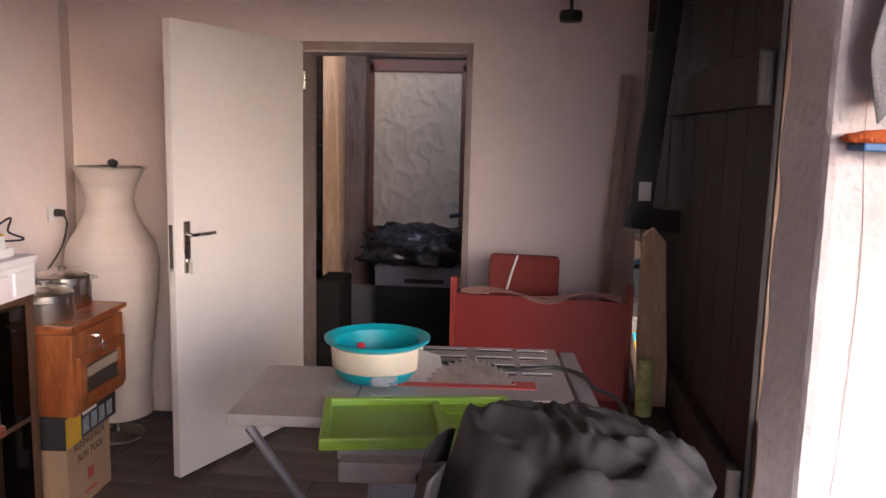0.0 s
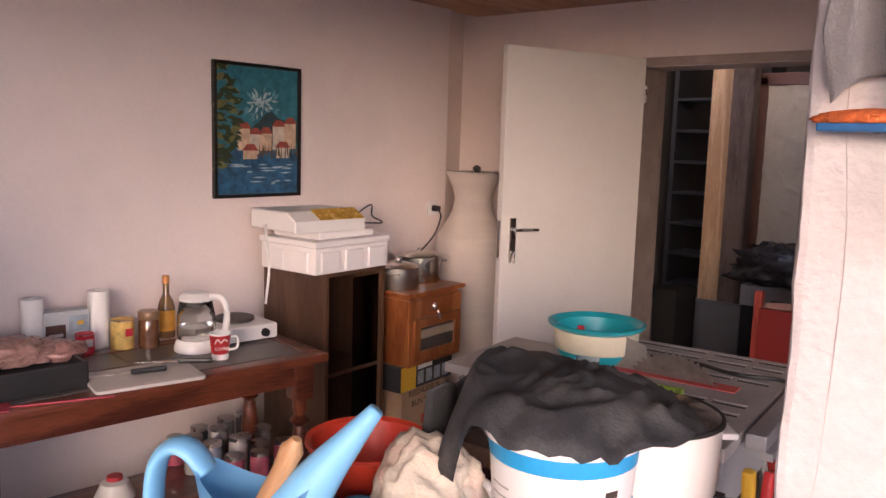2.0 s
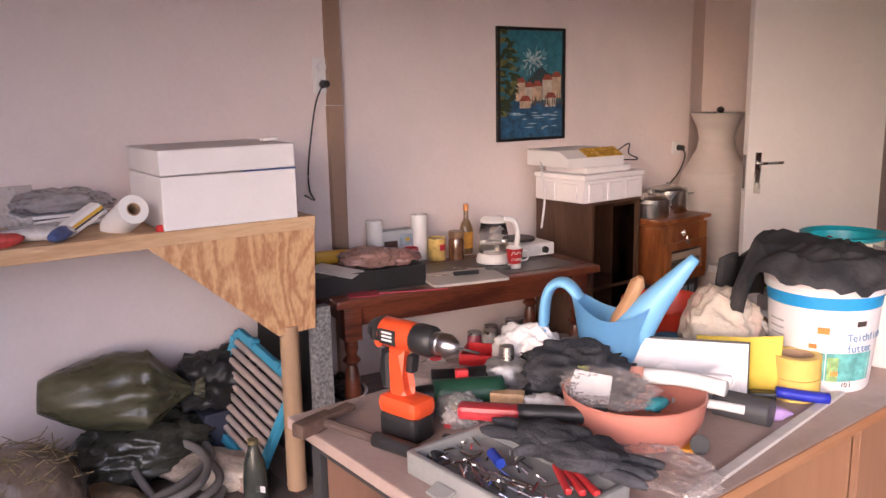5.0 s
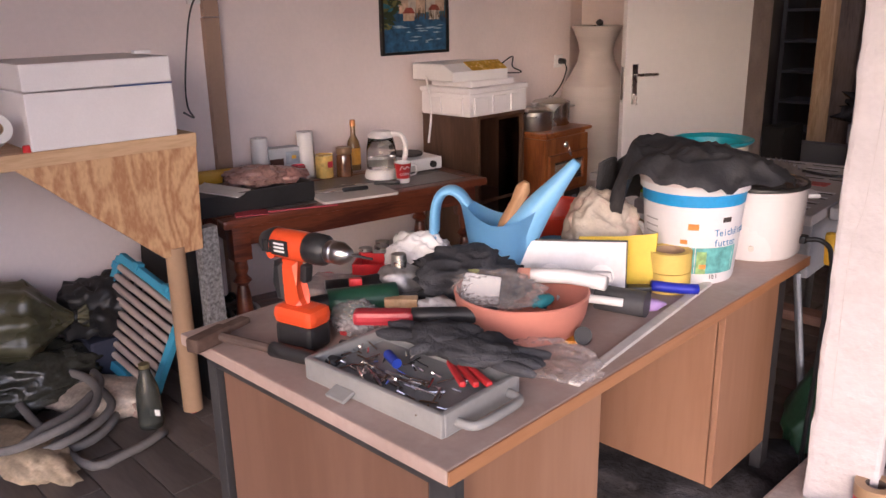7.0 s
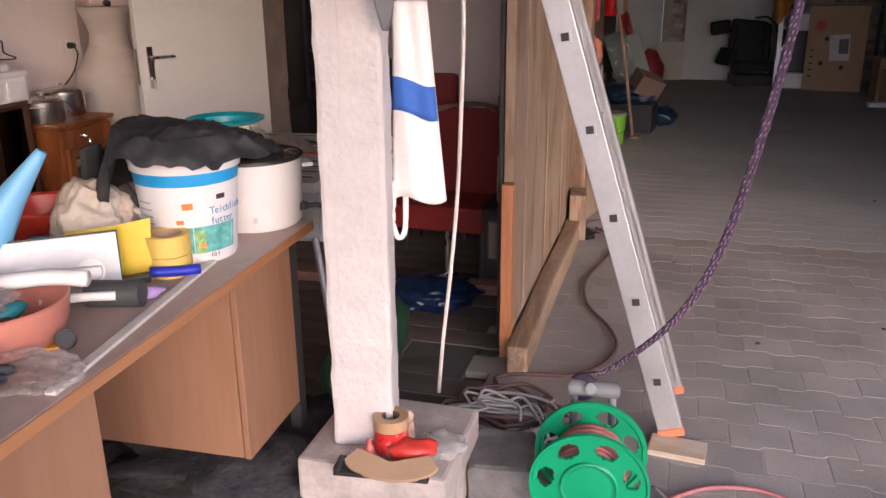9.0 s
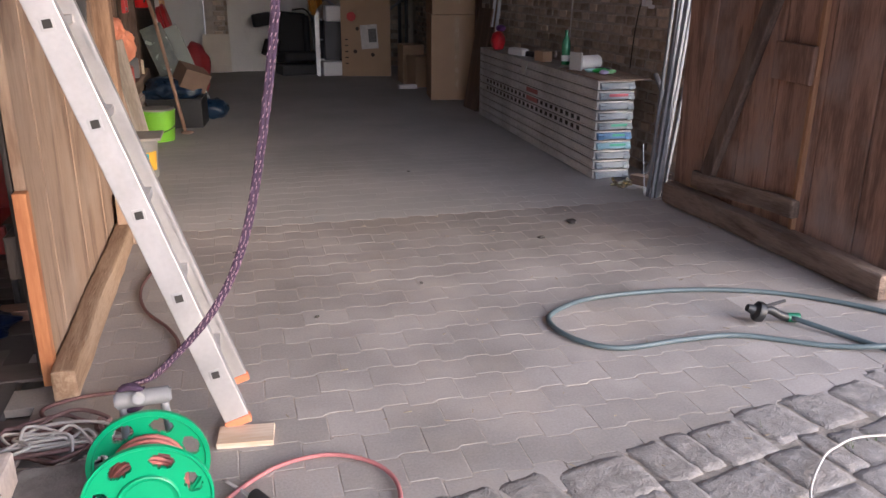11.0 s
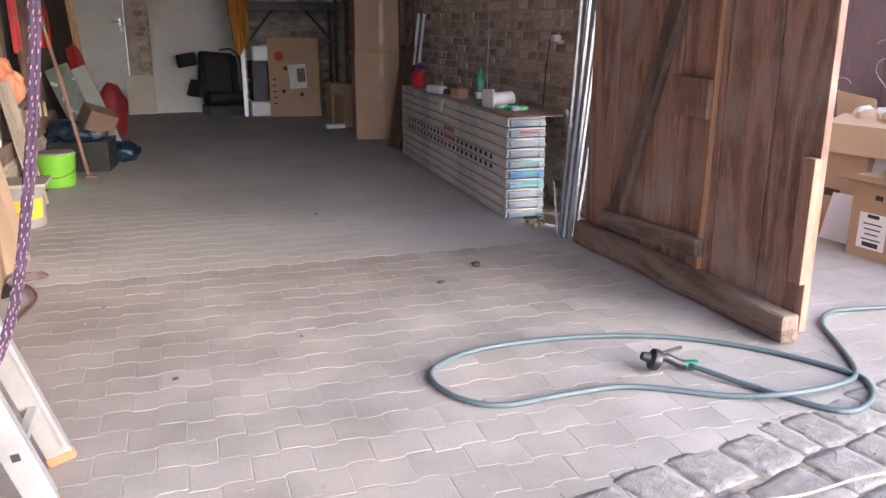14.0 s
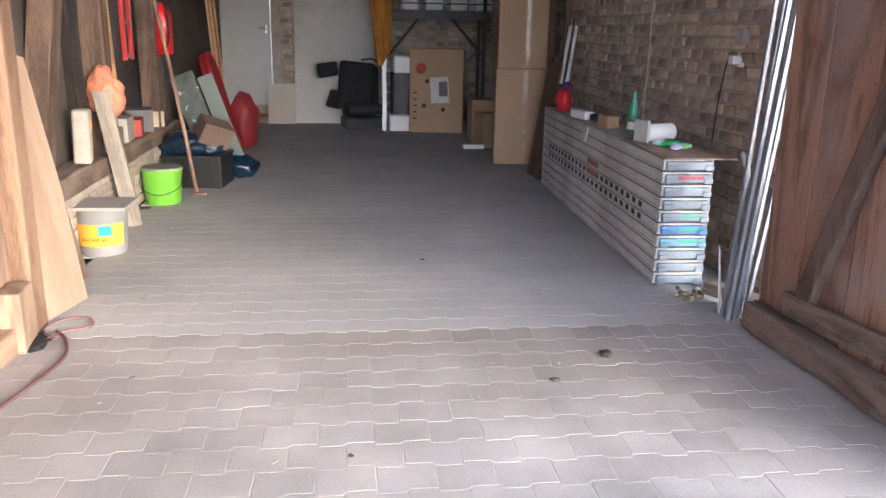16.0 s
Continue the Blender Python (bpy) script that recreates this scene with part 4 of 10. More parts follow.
# blue basin and green tray on the saw
bas = thing("basin", 1.19, 1.70, 0.852, 10, "turquoise plastic basin with a cream band of tape", "basin")
teal = mat("turquoise_plastic", (0.02, 0.36, 0.42), 0.35, var=0.06, bump=0.02)
part("bowl", lathe(NB(), [(0, 0), (0.105, 0), (0.115, 0.01), (0.128, 0.03), (0.132, 0.10), (0.155, 0.112), (0.157, 0.120), (0.148, 0.122), (0.126, 0.108), (0.112, 0.012), (0, 0.008)], 40), teal, bas, smooth=True)
part("tape_band", lathe(NB(), [(0.1295, 0.035), (0.1335, 0.04), (0.1365, 0.095), (0.1335, 0.1)], 40), mat("cream_tape", (0.70, 0.62, 0.45), 0.7, var=0.08), bas, smooth=True)
part("tape_patch", box(NB(), 0.075, 0.004, 0.03, 0.02, -0.13, 0.022, -8), clear_m, bas)
solo("hand_tool", box(NB(), 0.024, 0.10, 0.022, 0, 0, 0.011, 55, bev=0.008), mat("red_handle_m", (0.55, 0.03, 0.05), 0.4), 1.15, 1.66, 0.90, 15, "red tool handle standing in the basin", "tool")
tray = thing("paint_tray", 1.375, 1.30, 0.852, 12, "lime green plastic paint tray", "tray")
lime = mat("lime_plastic", (0.30, 0.50, 0.035), 0.4, var=0.1, scale=4, bump=0.03, stain=(0.5, 0.56, 0.35), stain_amount=0.35)
b = NB()
box(b, 0.48, 0.28, 0.006, 0, 0, 0.012, bev=0.002)
for a in ((0.48, 0.02, 0.03, 0, -0.135, 0.018), (0.48, 0.02, 0.03, 0, 0.135, 0.018), (0.02, 0.27, 0.03, -0.23, 0, 0.018), (0.02, 0.27, 0.03, 0.23, 0, 0.018), (0.02, 0.26, 0.02, 0.05, 0, 0.016)):
    box(b, *a, bev=0.006)
part("tray", b, lime, tray)
for y in (-0.06, 0.0, 0.06):
    part("ridge", box(NB(), 0.14, 0.008, 0.006, 0.14, y, 0.017, bev=0.002), lime, tray)
solo("saw_cable", tube(NB(), [(1.32, 1.83, 0.858), (1.45, 1.86, 0.858), (1.6, 1.82, 0.858), (1.72, 1.86, 0.858), (1.80, 1.80, 0.858), (1.83, 1.70, 0.85), (1.90, 1.55, 0.84), (1.93, 1.45, 0.62), (1.95, 1.40, 0.2), (1.96, 1.35, 0.01)], 0.006, 8, 6), black_m, 0, 0, 0, 0, "black rubber cable lying across the saw", "cable", smooth="all")

# red bench with a draped back at the end wall
bench = thing("red_bench", 1.30, 2.95, 0, -3, "dark red bench with a high panelled back and draped cloth", "bench")
part("back_panel", box(NB(), 0.76, 0.03, 0.50, 0.39, 0, 0.61, bev=0.004), red_paint, bench)
part("seat", box(NB(), 0.78, 0.34, 0.13, 0.39, -0.19, 0.35, bev=0.012), red_paint, bench)
for x in (0.0, 0.775):
    part("post", box(NB(), 0.032, 0.04, 0.93, x, 0.01, 0.465, bev=0.004), wood("red_post", (0.34, 0.05, 0.03), (0.22, 0.03, 0.02), "z", 0.5), bench)
    part("leg", cyl(NB(), 0.018, 0.018, 0.29, x, -0.33, 0, seg=10), steel_dark, bench)
    part("leg", cyl(NB(), 0.014, 0.014, 0.29, x * 0.5 + 0.2, -0.33, 0, seg=10), steel_m, bench)


def drape(u, v):
    return (0.03 + 0.72 * u, -0.035 + 0.10 * v, 0.88 - 0.03 * v + 0.012 * math.sin(9 * u) + 0.018 * abs(math.sin(5 * u + 1)) * (1 - v) - (0.035 if v < 0.2 else 0) * (0.6 + 0.4 * math.sin(14 * u)))


part("draped_cloth", sheet(NB(), 1, 1, 40, 8, drape, None, 0.003), mat("pale_dusty_sheet", (0.42, 0.24, 0.21), 0.9, var=0.25, bump=0.3), bench, "pale dusty cloth over the back", smooth="all")
cu = thing("red_cushion", 1.61, 3.18, 0.41, -4, "dark red upholstered chair back with a white ribbon", "chair")
part("backrest", box(NB(), 0.33, 0.06, 0.60, 0, 0, 0.30, bev=0.025), mat("dull_red_fabric", (0.22, 0.04, 0.032), 0.9, var=0.15, bump=0.2, fine=180), cu)
part("seat", box(NB(), 0.36, 0.30, 0.06, 0, 0.05, 0.0, bev=0.02), mat("dull_red_seat", (0.20, 0.035, 0.03), 0.9, var=0.15), cu)
for x in (-0.14, 0.14):
    for y in (-0.08, 0.17):
        part("leg", cyl(NB(), 0.014, 0.014, 0.40, x, y, -0.41, seg=10), steel_dark, cu)
part("ribbon", tube(NB(), [(-0.03, -0.034, 0.60), (-0.06, -0.036, 0.5), (-0.08, -0.036, 0.42)], 0.006, 6, 4), paper_m, cu)
solo("floor_board", box(NB(), 1.35, 0.10, 0.05, 0, 0, 0.025, bev=0.004), wood("pinkish_board", (0.34, 0.20, 0.15), (0.24, 0.13, 0.10), "x", 0.7), 1.62, 2.50, 0, 2, "brown board lying along the floor", "board")
bb = thing("blue_sack", 1.82, 2.30, 0, 20, "crumpled blue plastic sack on the floor", "sack")
part("film", lump(NB(), 0.20, 0.13, 0.06, 0, 0, 0.05, 31, 0.45, 2.2, 0.7, 4, flat=0.0), mat("blue_film", (0.008, 0.018, 0.06), 0.3, var=0.4), bb, smooth="all")

# timbers and a mirror frame leaning in the corner by the gate
solo("leaning_lath", box(NB(), 0.05, 0.02, 1.85, 0, 0, 0.925, bev=0.002), wood("grey_lath", (0.42, 0.33, 0.28), (0.30, 0.23, 0.19), "z", 0.7), 1.97, 3.38, 0.02, 0, "thin weathered lath leaning on the wall", "lath", rx=-1.5, ry=3)
mir = thing("dark_mirror_frame", 2.06, 3.08, 1.17, 4, "dark wooden mirror frame hanging askew by the corner", "mirror", ry=5)
for a in ((0.10, 0.05, 1.05, 0.05, 0, 0.525), (0.08, 0.05, 1.05, 0.31, 0, 0.525), (0.36, 0.05, 0.10, 0.17, 0, 0.05), (0.36, 0.05, 0.10, 0.17, 0, 1.05)):
    part("frame_bar", box(NB(), *a, bev=0.004), blk, mir)
part("mirror_glass", box(NB(), 0.18, 0.006, 0.95, 0.185, 0.0, 0.55), mat("mirror", (0.8, 0.8, 0.8), 0.04, metal=1.0, var=0.02, bump=0), mir)
part("sticker", box(NB(), 0.055, 0.002, 0.085, 0.055, -0.0262, 0.17, 0, -6), paper_m, mir)
solo("split_plank", slab(NB(), [(-0.06, 0), (0.05, 0), (0.06, 0.5), (0.05, 1.02), (0.0, 1.08), (-0.045, 1.05), (-0.065, 0.6)], 0.035, None, 0.004), wood("raw_plank", (0.62, 0.44, 0.29), (0.45, 0.29, 0.17), "z", 0.75), 2.20, 2.85, 0.12, 10, "raw split plank leaning in the corner", "plank", ry=-3)
solo("colour_tin", cyl(NB(), 0.035, 0.035, 0.24, 0, 0, 0, seg=20, bev=0.004), mat("tin_print", (0.32, 0.34, 0.12), 0.4, var=0.5, scale=18), 2.13, 2.72, 0.42, 0, "printed yellow and green tin on a crate", "tin")
solo("dark_crate", box(NB(), 0.2, 0.3, 0.42, 0, 0, 0.21, bev=0.01), mat("dark_crate_m", (0.04, 0.035, 0.03), 0.7), 2.14, 2.72, 0, 0, "dark wooden crate in the corner", "crate")
spot = thing("ceiling_spot", 1.78, 3.30, CEIL - 0.22, 0, "small dark round lamp body under the board ceiling", "lamp")
part("body", lathe(NB(), [(0, 0), (0.05, 0.002), (0.055, 0.03), (0.05, 0.05), (0, 0.05)], 24), mat("black_lamp", (0.02, 0.018, 0.016), 0.4), spot, smooth=True)
part("stem", cyl(NB(), 0.008, 0.008, 0.175, 0, 0, 0.045, seg=8), black_m, spot)

# ---- gates ----
def gate(name, x, y, rz, length, height, material, label, outer):
    """A ledged plank gate leaf; its length runs along local y from the free end."""
    g = thing(name, x, y, 0, rz, label, "gate", kind="structure")
    rg = random.Random(len(name) + 7)
    y0 = 0.0
    n = 0
    while y0 < length - 0.02:
        w_ = min(rg.uniform(0.24, 0.36), length - y0)
        if length - y0 - w_ < 0.08:
            w_ = length - y0
        b = box(NB(), 0.038 + 0.004 * (n % 2), w_ - 0.007, height, 0.0, y0 + w_ / 2, 0.05 + height / 2, bev=0.005)
        ob = part("plank", b, material, g)
        y0 += w_
        n += 1
    return g


gl = gate("gate_left", 2.335, 1.79, 0, 1.93, 2.62, gate_pale, "dry pale plank barn gate leaf standing open", -1)
part("end_batten", box(NB(), 0.045, 0.05, 0.72, 0.006, -0.027, 0.39, bev=0.004), wood("orange_batten", (0.46, 0.20, 0.08), (0.34, 0.13, 0.05), "z", 0.6), gl, "orange-brown batten at the free edge")
# added boards on the room side, their black standing in for its shade
dark_in = wood("unlit_side_planks", (0.035, 0.026, 0.022), (0.014, 0.010, 0.009), "z", 0.6, rings=7, rand=0.5, bump=0.4)
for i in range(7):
    part("inner_plank", box(NB(), 0.018, 0.27, 2.6, -0.032, 0.138 + 0.274 * i, 1.35, bev=0.004), dark_in, gl, "black boards added for the gate's unlit room side")
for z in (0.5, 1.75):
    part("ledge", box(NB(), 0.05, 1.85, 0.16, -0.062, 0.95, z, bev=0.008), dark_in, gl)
sill = NB()
box(sill, 0.085, 2.05, 0.125, 0, 0, 0.0625, bev=0.012)
bmesh.ops.subdivide_edges(sill, edges=[e for e in sill.edges if abs(e.verts[0].co.y - e.verts[1].co.y) > 1], cuts=30)
for v in sill.verts:
    v.co.x += 0.008 * noise.noise(v.co * 4)
    v.co.z += 0.006 * noise.noise(v.co * 6 + Vector((3, 1, 2))) if v.co.z > 0.03 else 0
solo("gate_sill", sill, wood("pale_sill", (0.42, 0.30, 0.20), (0.28, 0.18, 0.11), "y", 0.8, bump=0.6), 2.405, 2.68, 0.0, 0, "pale squared timber lying along the gate foot", "timber")
solo("jamb_post", box(NB(), 0.14, 0.14, 2.72, 0, 0, 1.36, bev=0.012), wood("pale_jamb", (0.30, 0.19, 0.12), (0.17, 0.10, 0.06), "z", 0.8, bump=0.6), 2.37, 3.80, 0, 0, "rough brown gateway jamb post", "post", kind="structure")

gr = gate("gate_right", 6.045, 1.74, 2.6, 1.90, 2.62, gate_brown, "weathered dark brown plank barn gate leaf standing open", -1)
part("brace", box(NB(), 0.05, 0.11, 1.78, -0.046, 1.18, 1.10, 21.0, bev=0.012), beam_m, gr, "weathered diagonal brace")
part("lock_block", box(NB(), 0.05, 0.30, 0.20, -0.05, 0.85, 1.03, 2, bev=0.01), gate_brown, gr)
part("pale_batten", box(NB(), 0.03, 0.028, 2.5, -0.034, 0.70, 1.32, 0.8, bev=0.003), wood("worn_batten", (0.38, 0.21, 0.11), (0.28, 0.14, 0.07), "z", 0.6), gr, "orange worn edge batten")
part("end_batten", box(NB(), 0.04, 0.075, 0.56, -0.04, 0.03, 0.56, bev=0.004), wood("free_batten", (0.40, 0.24, 0.16), (0.27, 0.15, 0.10), "z", 0.7), gr, "reddish brown batten on the free edge")


def log(length, w_, h_, seed):
    b = box(NB(), w_, length, h_, 0, 0, h_ / 2, bev=0.02)
    bmesh.ops.subdivide_edges(b, edges=[e for e in b.edges if abs(e.verts[0].co.y - e.verts[1].co.y) > length / 2], cuts=36)
    for v in b.verts:
        v.co.x += 0.018 * noise.noise(Vector((seed, v.co.y * 2.2, v.co.z * 6)))
        v.co.z += 0.022 * noise.noise(Vector((v.co.x * 6, v.co.y * 2.6, seed))) if v.co.z > 0.02 else 0
    return b


part("foot_beam", log(1.88, 0.10, 0.135, 5), beam_x, gr, "rounded weathered foot beam").matrix_basis = pose(-0.075, 0.93, 0.01)
part("upper_beam", log(0.95, 0.06, 0.11, 9), beam_x, gr, "shorter weathered beam").matrix_basis = pose(-0.055, 1.15, 0.19, -3)

# ---- ladder, rope, string, column things ----
lad = thing("ladder", 3.0, 1.33, 0.02, 0, "aluminium ladder leaning, with square hollow rungs", "ladder", ry=-17.5)
for y in (0.0, 0.30):
    b = box(NB(), 0.082, 0.026, 3.05, 0, y, 1.545, bev=0.004)
    st = part("stile", b, alu_m, lad)
    part("foot", box(NB(), 0.088, 0.034, 0.03, 0, y, 0.012, bev=0.006), mat("orange_rubber", (0.62, 0.20, 0.09), 0.7), st, "orange rubber foot")
    sgn = -1 if y == 0 else 1
    part("flange", box(NB(), 0.012, 0.012, 3.0, 0.035, y - sgn * 0.019, 1.545), alu_m, st)
for i in range(10):
    z = 0.205 + 0.289 * i
    part("rung", box(NB(), 0.028, 0.30, 0.028, 0, 0.15, z, 0, 17.5, bev=0.003), alu_m, lad)
    part("rung_rim", box(NB(), 0.038, 0.003, 0.038, 0, -0.0145, z, 0, 8, bev=0.001), alu_m, lad)
    part("rung_hollow", box(NB(), 0.024, 0.004, 0.024, 0, -0.0152, z, 0, 8), slot_m, lad)
solo("foot_board", box(NB(), 0.18, 0.11, 0.02, 0, 0, 0.01, bev=0.002), wood("chip_board", (0.66, 0.55, 0.44), (0.52, 0.38, 0.26), "x", 0.7), 3.02, 1.26, 0.0, -6, "pale board under the ladder foot", "board")

rope_m = mat("purple_rope", (0.055, 0.03, 0.062), 0.85, var=0.3, scale=60, bump=0.5, fine=240)
rope_l = mat("pink_fleck", (0.34, 0.23, 0.28), 0.85, var=0.2)
RP = spline([(2.735, 1.03, 0.36), (2.80, 1.02, 0.39), (2.95, 1.0, 0.55), (3.045, 1.0, 0.72), (3.115, 0.99, 0.98), (3.185, 1.0, 1.4), (3.22, 1.0, 1.9), (3.23, 1.0, 2.76)], 14)
rope = thing("rope", 0, 0, 0, 0, "purple and pink flecked climbing rope hanging in a doubled strand", "rope")
for s in (-1, 1):
    part("strand", tube(NB(), [p + Vector((0.0055 * s, 0.003 * s, 0)) for p in RP], 0.0068, 8, 1), rope_m, rope, smooth="all")
for s in (-1, 1):
    fl = NB()
    for i in range(0, len(RP) - 1):
        for kf in range(2):
            f = kf / 2
            p = RP[i] * (1 - f) + RP[i + 1] * f + Vector((0.0055 * s, 0.003 * s, 0))
            d = (RP[i + 1] - RP[i]).normalized()
            a = 1.7 * (i * 2 + kf)
            o = Vector((math.cos(a), -abs(math.sin(a)), 0)) * 0.0066
            box(fl, 0.0024, 0.002, 0.014, p.x + o.x, p.y + o.y, p.z, math.degrees(math.atan2(-d.y, d.z)) * 0.5 + 25, 20)
    part("fleck", fl, rope_l, rope, "pink woven flecks")
solo("pull_cord", tube(NB(), [(2.225, 1.18, 0.15), (2.245, 1.17, 0.35), (2.275, 1.16, 0.6), (2.30, 1.15, 0.85), (2.312, 1.15, 1.1), (2.32, 1.15, 1.42), (2.30, 1.15, 1.9), (2.29, 1.15, 2.47)], 0.0065, 8, 8), mat("cream_cord", (0.72, 0.64, 0.58), 0.8, var=0.1, scale=60, bump=0.3), 0, 0, 0, 0, "cream cord hanging from the roof edge", "cord", smooth="all")

bag = thing("cloth_bag", 2.248, 0.872, 0.80, 14, "white cotton bag with a blue band hanging on the column", "bag")
cotton = mat("white_cotton", (0.80, 0.77, 0.75), 0.9, var=0.07, scale=6, bump=0.3, fine=120)


def bagf(s):
    def f(u, v):
        w_ = 0.045 + 0.028 * (1 - v)
        z = 0.11 + 0.52 * v + 0.012 * math.sin(6 * u) * (1 - v)
        return ((u - 0.5) * 2 * w_ + 0.018 * (1 - v), s * (0.006 + 0.022 * math.sin(math.pi * u) * (1 - 0.7 * v)) + 0.006 * math.sin(11 * u + 3 * v), z)
    return f


for s in (-1, 1):
    part("side", sheet(NB(), 1, 1, 14, 22, bagf(s), None, 0.002), cotton, bag, smooth="all")
part("blue_band", sheet(NB(), 1, 1, 14, 5, lambda u, v: tuple(Vector(bagf(-1)(u, 0.47 + 0.17 * v - 0.05 * u)) + Vector((0, -0.004, 0))), None, 0.001), mat("blue_print_cloth", (0.05, 0.14, 0.50), 0.85, var=0.1), bag, smooth="all")
part("handle", tube(NB(), [(-0.05, 0, 0.16), (-0.058, 0, 0.05), (-0.045, 0.0, 0.0), (-0.025, 0, 0.02), (-0.02, 0, 0.12)], 0.008, 8, 5), cotton, bag)
part("handle", tube(NB(), [(-0.02, 0, 0.62), (-0.03, -0.02, 0.68), (-0.035, -0.03, 0.72)], 0.008, 8, 4), cotton, bag)
hk = thing("coat_hook", 2.215, 0.835, 1.49, 0, "white plastic hook with red clips on the column", "hook")
part("hook", tube(NB(), [(0, 0, 0.06), (0.01, 0.0, 0.03), (0.0, 0, 0), (0.02, 0, -0.012)], 0.006, 6, 4), white_plastic, hk)
part("clip_bar", box(NB(), 0.09, 0.014, 0.016, 0.0, 0.0, 0.0, bev=0.004), mat("red_clip", (0.5, 0.04, 0.05), 0.4), hk)

rag = thing("grey_cloth", 2.16, 0.695, 1.52, 0, "grey woven work cloth hanging from a hook on the column", "cloth")


def ragf(u, v):
    w_ = 0.02 + 0.075 * min(1, v * 1.4)
    return ((u - 0.5) * 2 * w_ + 0.045 * v * v + 0.03 * v * (u - 0.3), -0.04 - 0.030 * math.sin(11 * u + 2 * v) * (0.3 + 0.7 * v) - 0.012 * math.sin(23 * u + 5 * v) - 0.01 * v, 0.42 - v * (0.34 + 0.20 * math.exp(-((u - 0.72) / 0.10) ** 2) - 0.04 * math.sin(7 * u)))


part("cloth", sheet(NB(), 1, 1, 30, 30, ragf, None, 0.003), mat("grey_wool", (0.19, 0.18, 0.185), 0.95, var=0.2, scale=5, bump=0.5, fine=260), rag, smooth="all")
part("hook", tube(NB(), [(0.0, 0.01, 0.44), (0.0, -0.04, 0.43), (0.0, -0.06, 0.41), (0.0, -0.055, 0.45)], 0.005, 6, 4), steel_m, rag)
spg = thing("sponge_float", 2.15, 0.662, 1.568, 0, "blue plastering float with an orange sponge hung on the column", "float")
part("board", box(NB(), 0.17, 0.075, 0.012, 0.02, 0, 0, bev=0.003), mat("blue_board", (0.02, 0.10, 0.26), 0.4), spg)
part("sponge", lump(NB(), 0.078, 0.032, 0.014, 0.0, 0, 0.012, 44, 0.12, 6, 0.4, 4, flat=0.006), mat("orange_sponge", (0.66, 0.15, 0.03), 0.95, var=0.3, scale=60, bump=0.9, fine=200), spg, smooth="all")
part("peg", cyl(NB(), 0.004, 0.004, 0.05, 0.0, 0.012, -0.004, -90, seg=8), steel_m, spg)

# things on the plinth
PT = 0.221
tp = thing("tape_roll", 2.225, 0.70, PT + 0.075, 0, "brown adhesive tape roll on a red tin", "tape")
part("tape", lathe(NB(), [(0.026, 0), (0.05, 0), (0.05, 0.034), (0.026, 0.034), (0.026, 0)], 28), mat("tan_tape", (0.42, 0.27, 0.15), 0.4, var=0.1), tp, smooth=True)
part("core", lathe(NB(), [(0.022, 0.001), (0.0255, 0.001), (0.0255, 0.033), (0.022, 0.033), (0.022, 0.001)], 24), mat("dark_core", (0.12, 0.09, 0.07), 0.8), tp, smooth=True)
solo("red_tin", lathe(NB(), [(0, 0), (0.045, 0), (0.05, 0.02), (0.047, 0.07), (0.04, 0.075), (0, 0.075)], 24), mat("glossy_red", (0.60, 0.03, 0.025), 0.3, var=0.3, scale=20, stain=(0.7, 0.62, 0.5), stain_scale=16, stain_amount=0.8), 2.225, 0.70, PT, 0, "glossy red tin with worn print", "tin", smooth=True)
solo("red_wax_lump", lump(NB(), 0.06, 0.035, 0.03, 0, 0, 0.03, 51, 0.25, 2, 0.4, 3, flat=0), mat("red_wax", (0.62, 0.05, 0.035), 0.35, var=0.2), 2.30, 0.665, PT, 20, "shiny red plastic package", "package", smooth="all")
fg = thing("santa_ornament", 2.245, 0.78, PT, 0, "small red and cream Christmas figure", "ornament")
b = cyl(NB(), 0.025, 0.018, 0.05, 0, 0, 0, seg=12)
lump(b, 0.02, 0.02, 0.02, 0, 0, 0.065, 5, 0.1, 2, 0.2, 2)
part("body", b, mat("cream_red", (0.62, 0.40, 0.30), 0.5, var=0.5, scale=30), fg, smooth=True)
solo("cardboard_arc", slab(NB(), [(0.13 * math.cos(radians(a)), 0.13 * math.sin(radians(a)) * 0.45) for a in range(190, 360, 12)] + [(0.1, 0.03), (0.0, -0.005), (-0.1, 0.03)], 0.012, None, 0.001), carton_m, 2.26, 0.595, PT + 0.03, 4, "curved piece of cardboard on the plinth", "cardboard", rx=-68)
solo("black_tray", box(box(NB(), 0.26, 0.07, 0.012, 0, 0, 0.006, bev=0.003), 0.02, 0.07, 0.022, -0.12, 0, 0.011, bev=0.004), black_m, 2.24, 0.585, PT, 6, "flat black plastic tray", "tray")
solo("glass_vial", lathe(NB(), [(0, 0), (0.014, 0), (0.014, 0.03), (0.007, 0.04), (0.007, 0.055), (0, 0.055)], 14), mat("red_clear_vial", (0.5, 0.12, 0.1), 0.15, var=0.4, scale=60), 2.185, 0.63, PT + 0.012, 0, "tiny bottle with a red label", "bottle", smooth=True)
solo("clear_film", lump(NB(), 0.06, 0.05, 0.014, 0, 0, 0.012, 61, 0.5, 3, 0.8, 3, flat=0), clear_m, 2.355, 0.74, PT, 30, "scrap of clear plastic film", "film", smooth="all")
solo("iridescent_box", box(NB(), 0.06, 0.03, 0.05, 0, 0, 0.025, 0, 12, bev=0.003), mat("iridescent_card", (0.42, 0.50, 0.32), 0.25, metal=0.4, var=0.6, scale=30), 1.93, 0.50, 0.0, 15, "small shiny iridescent box", "box")
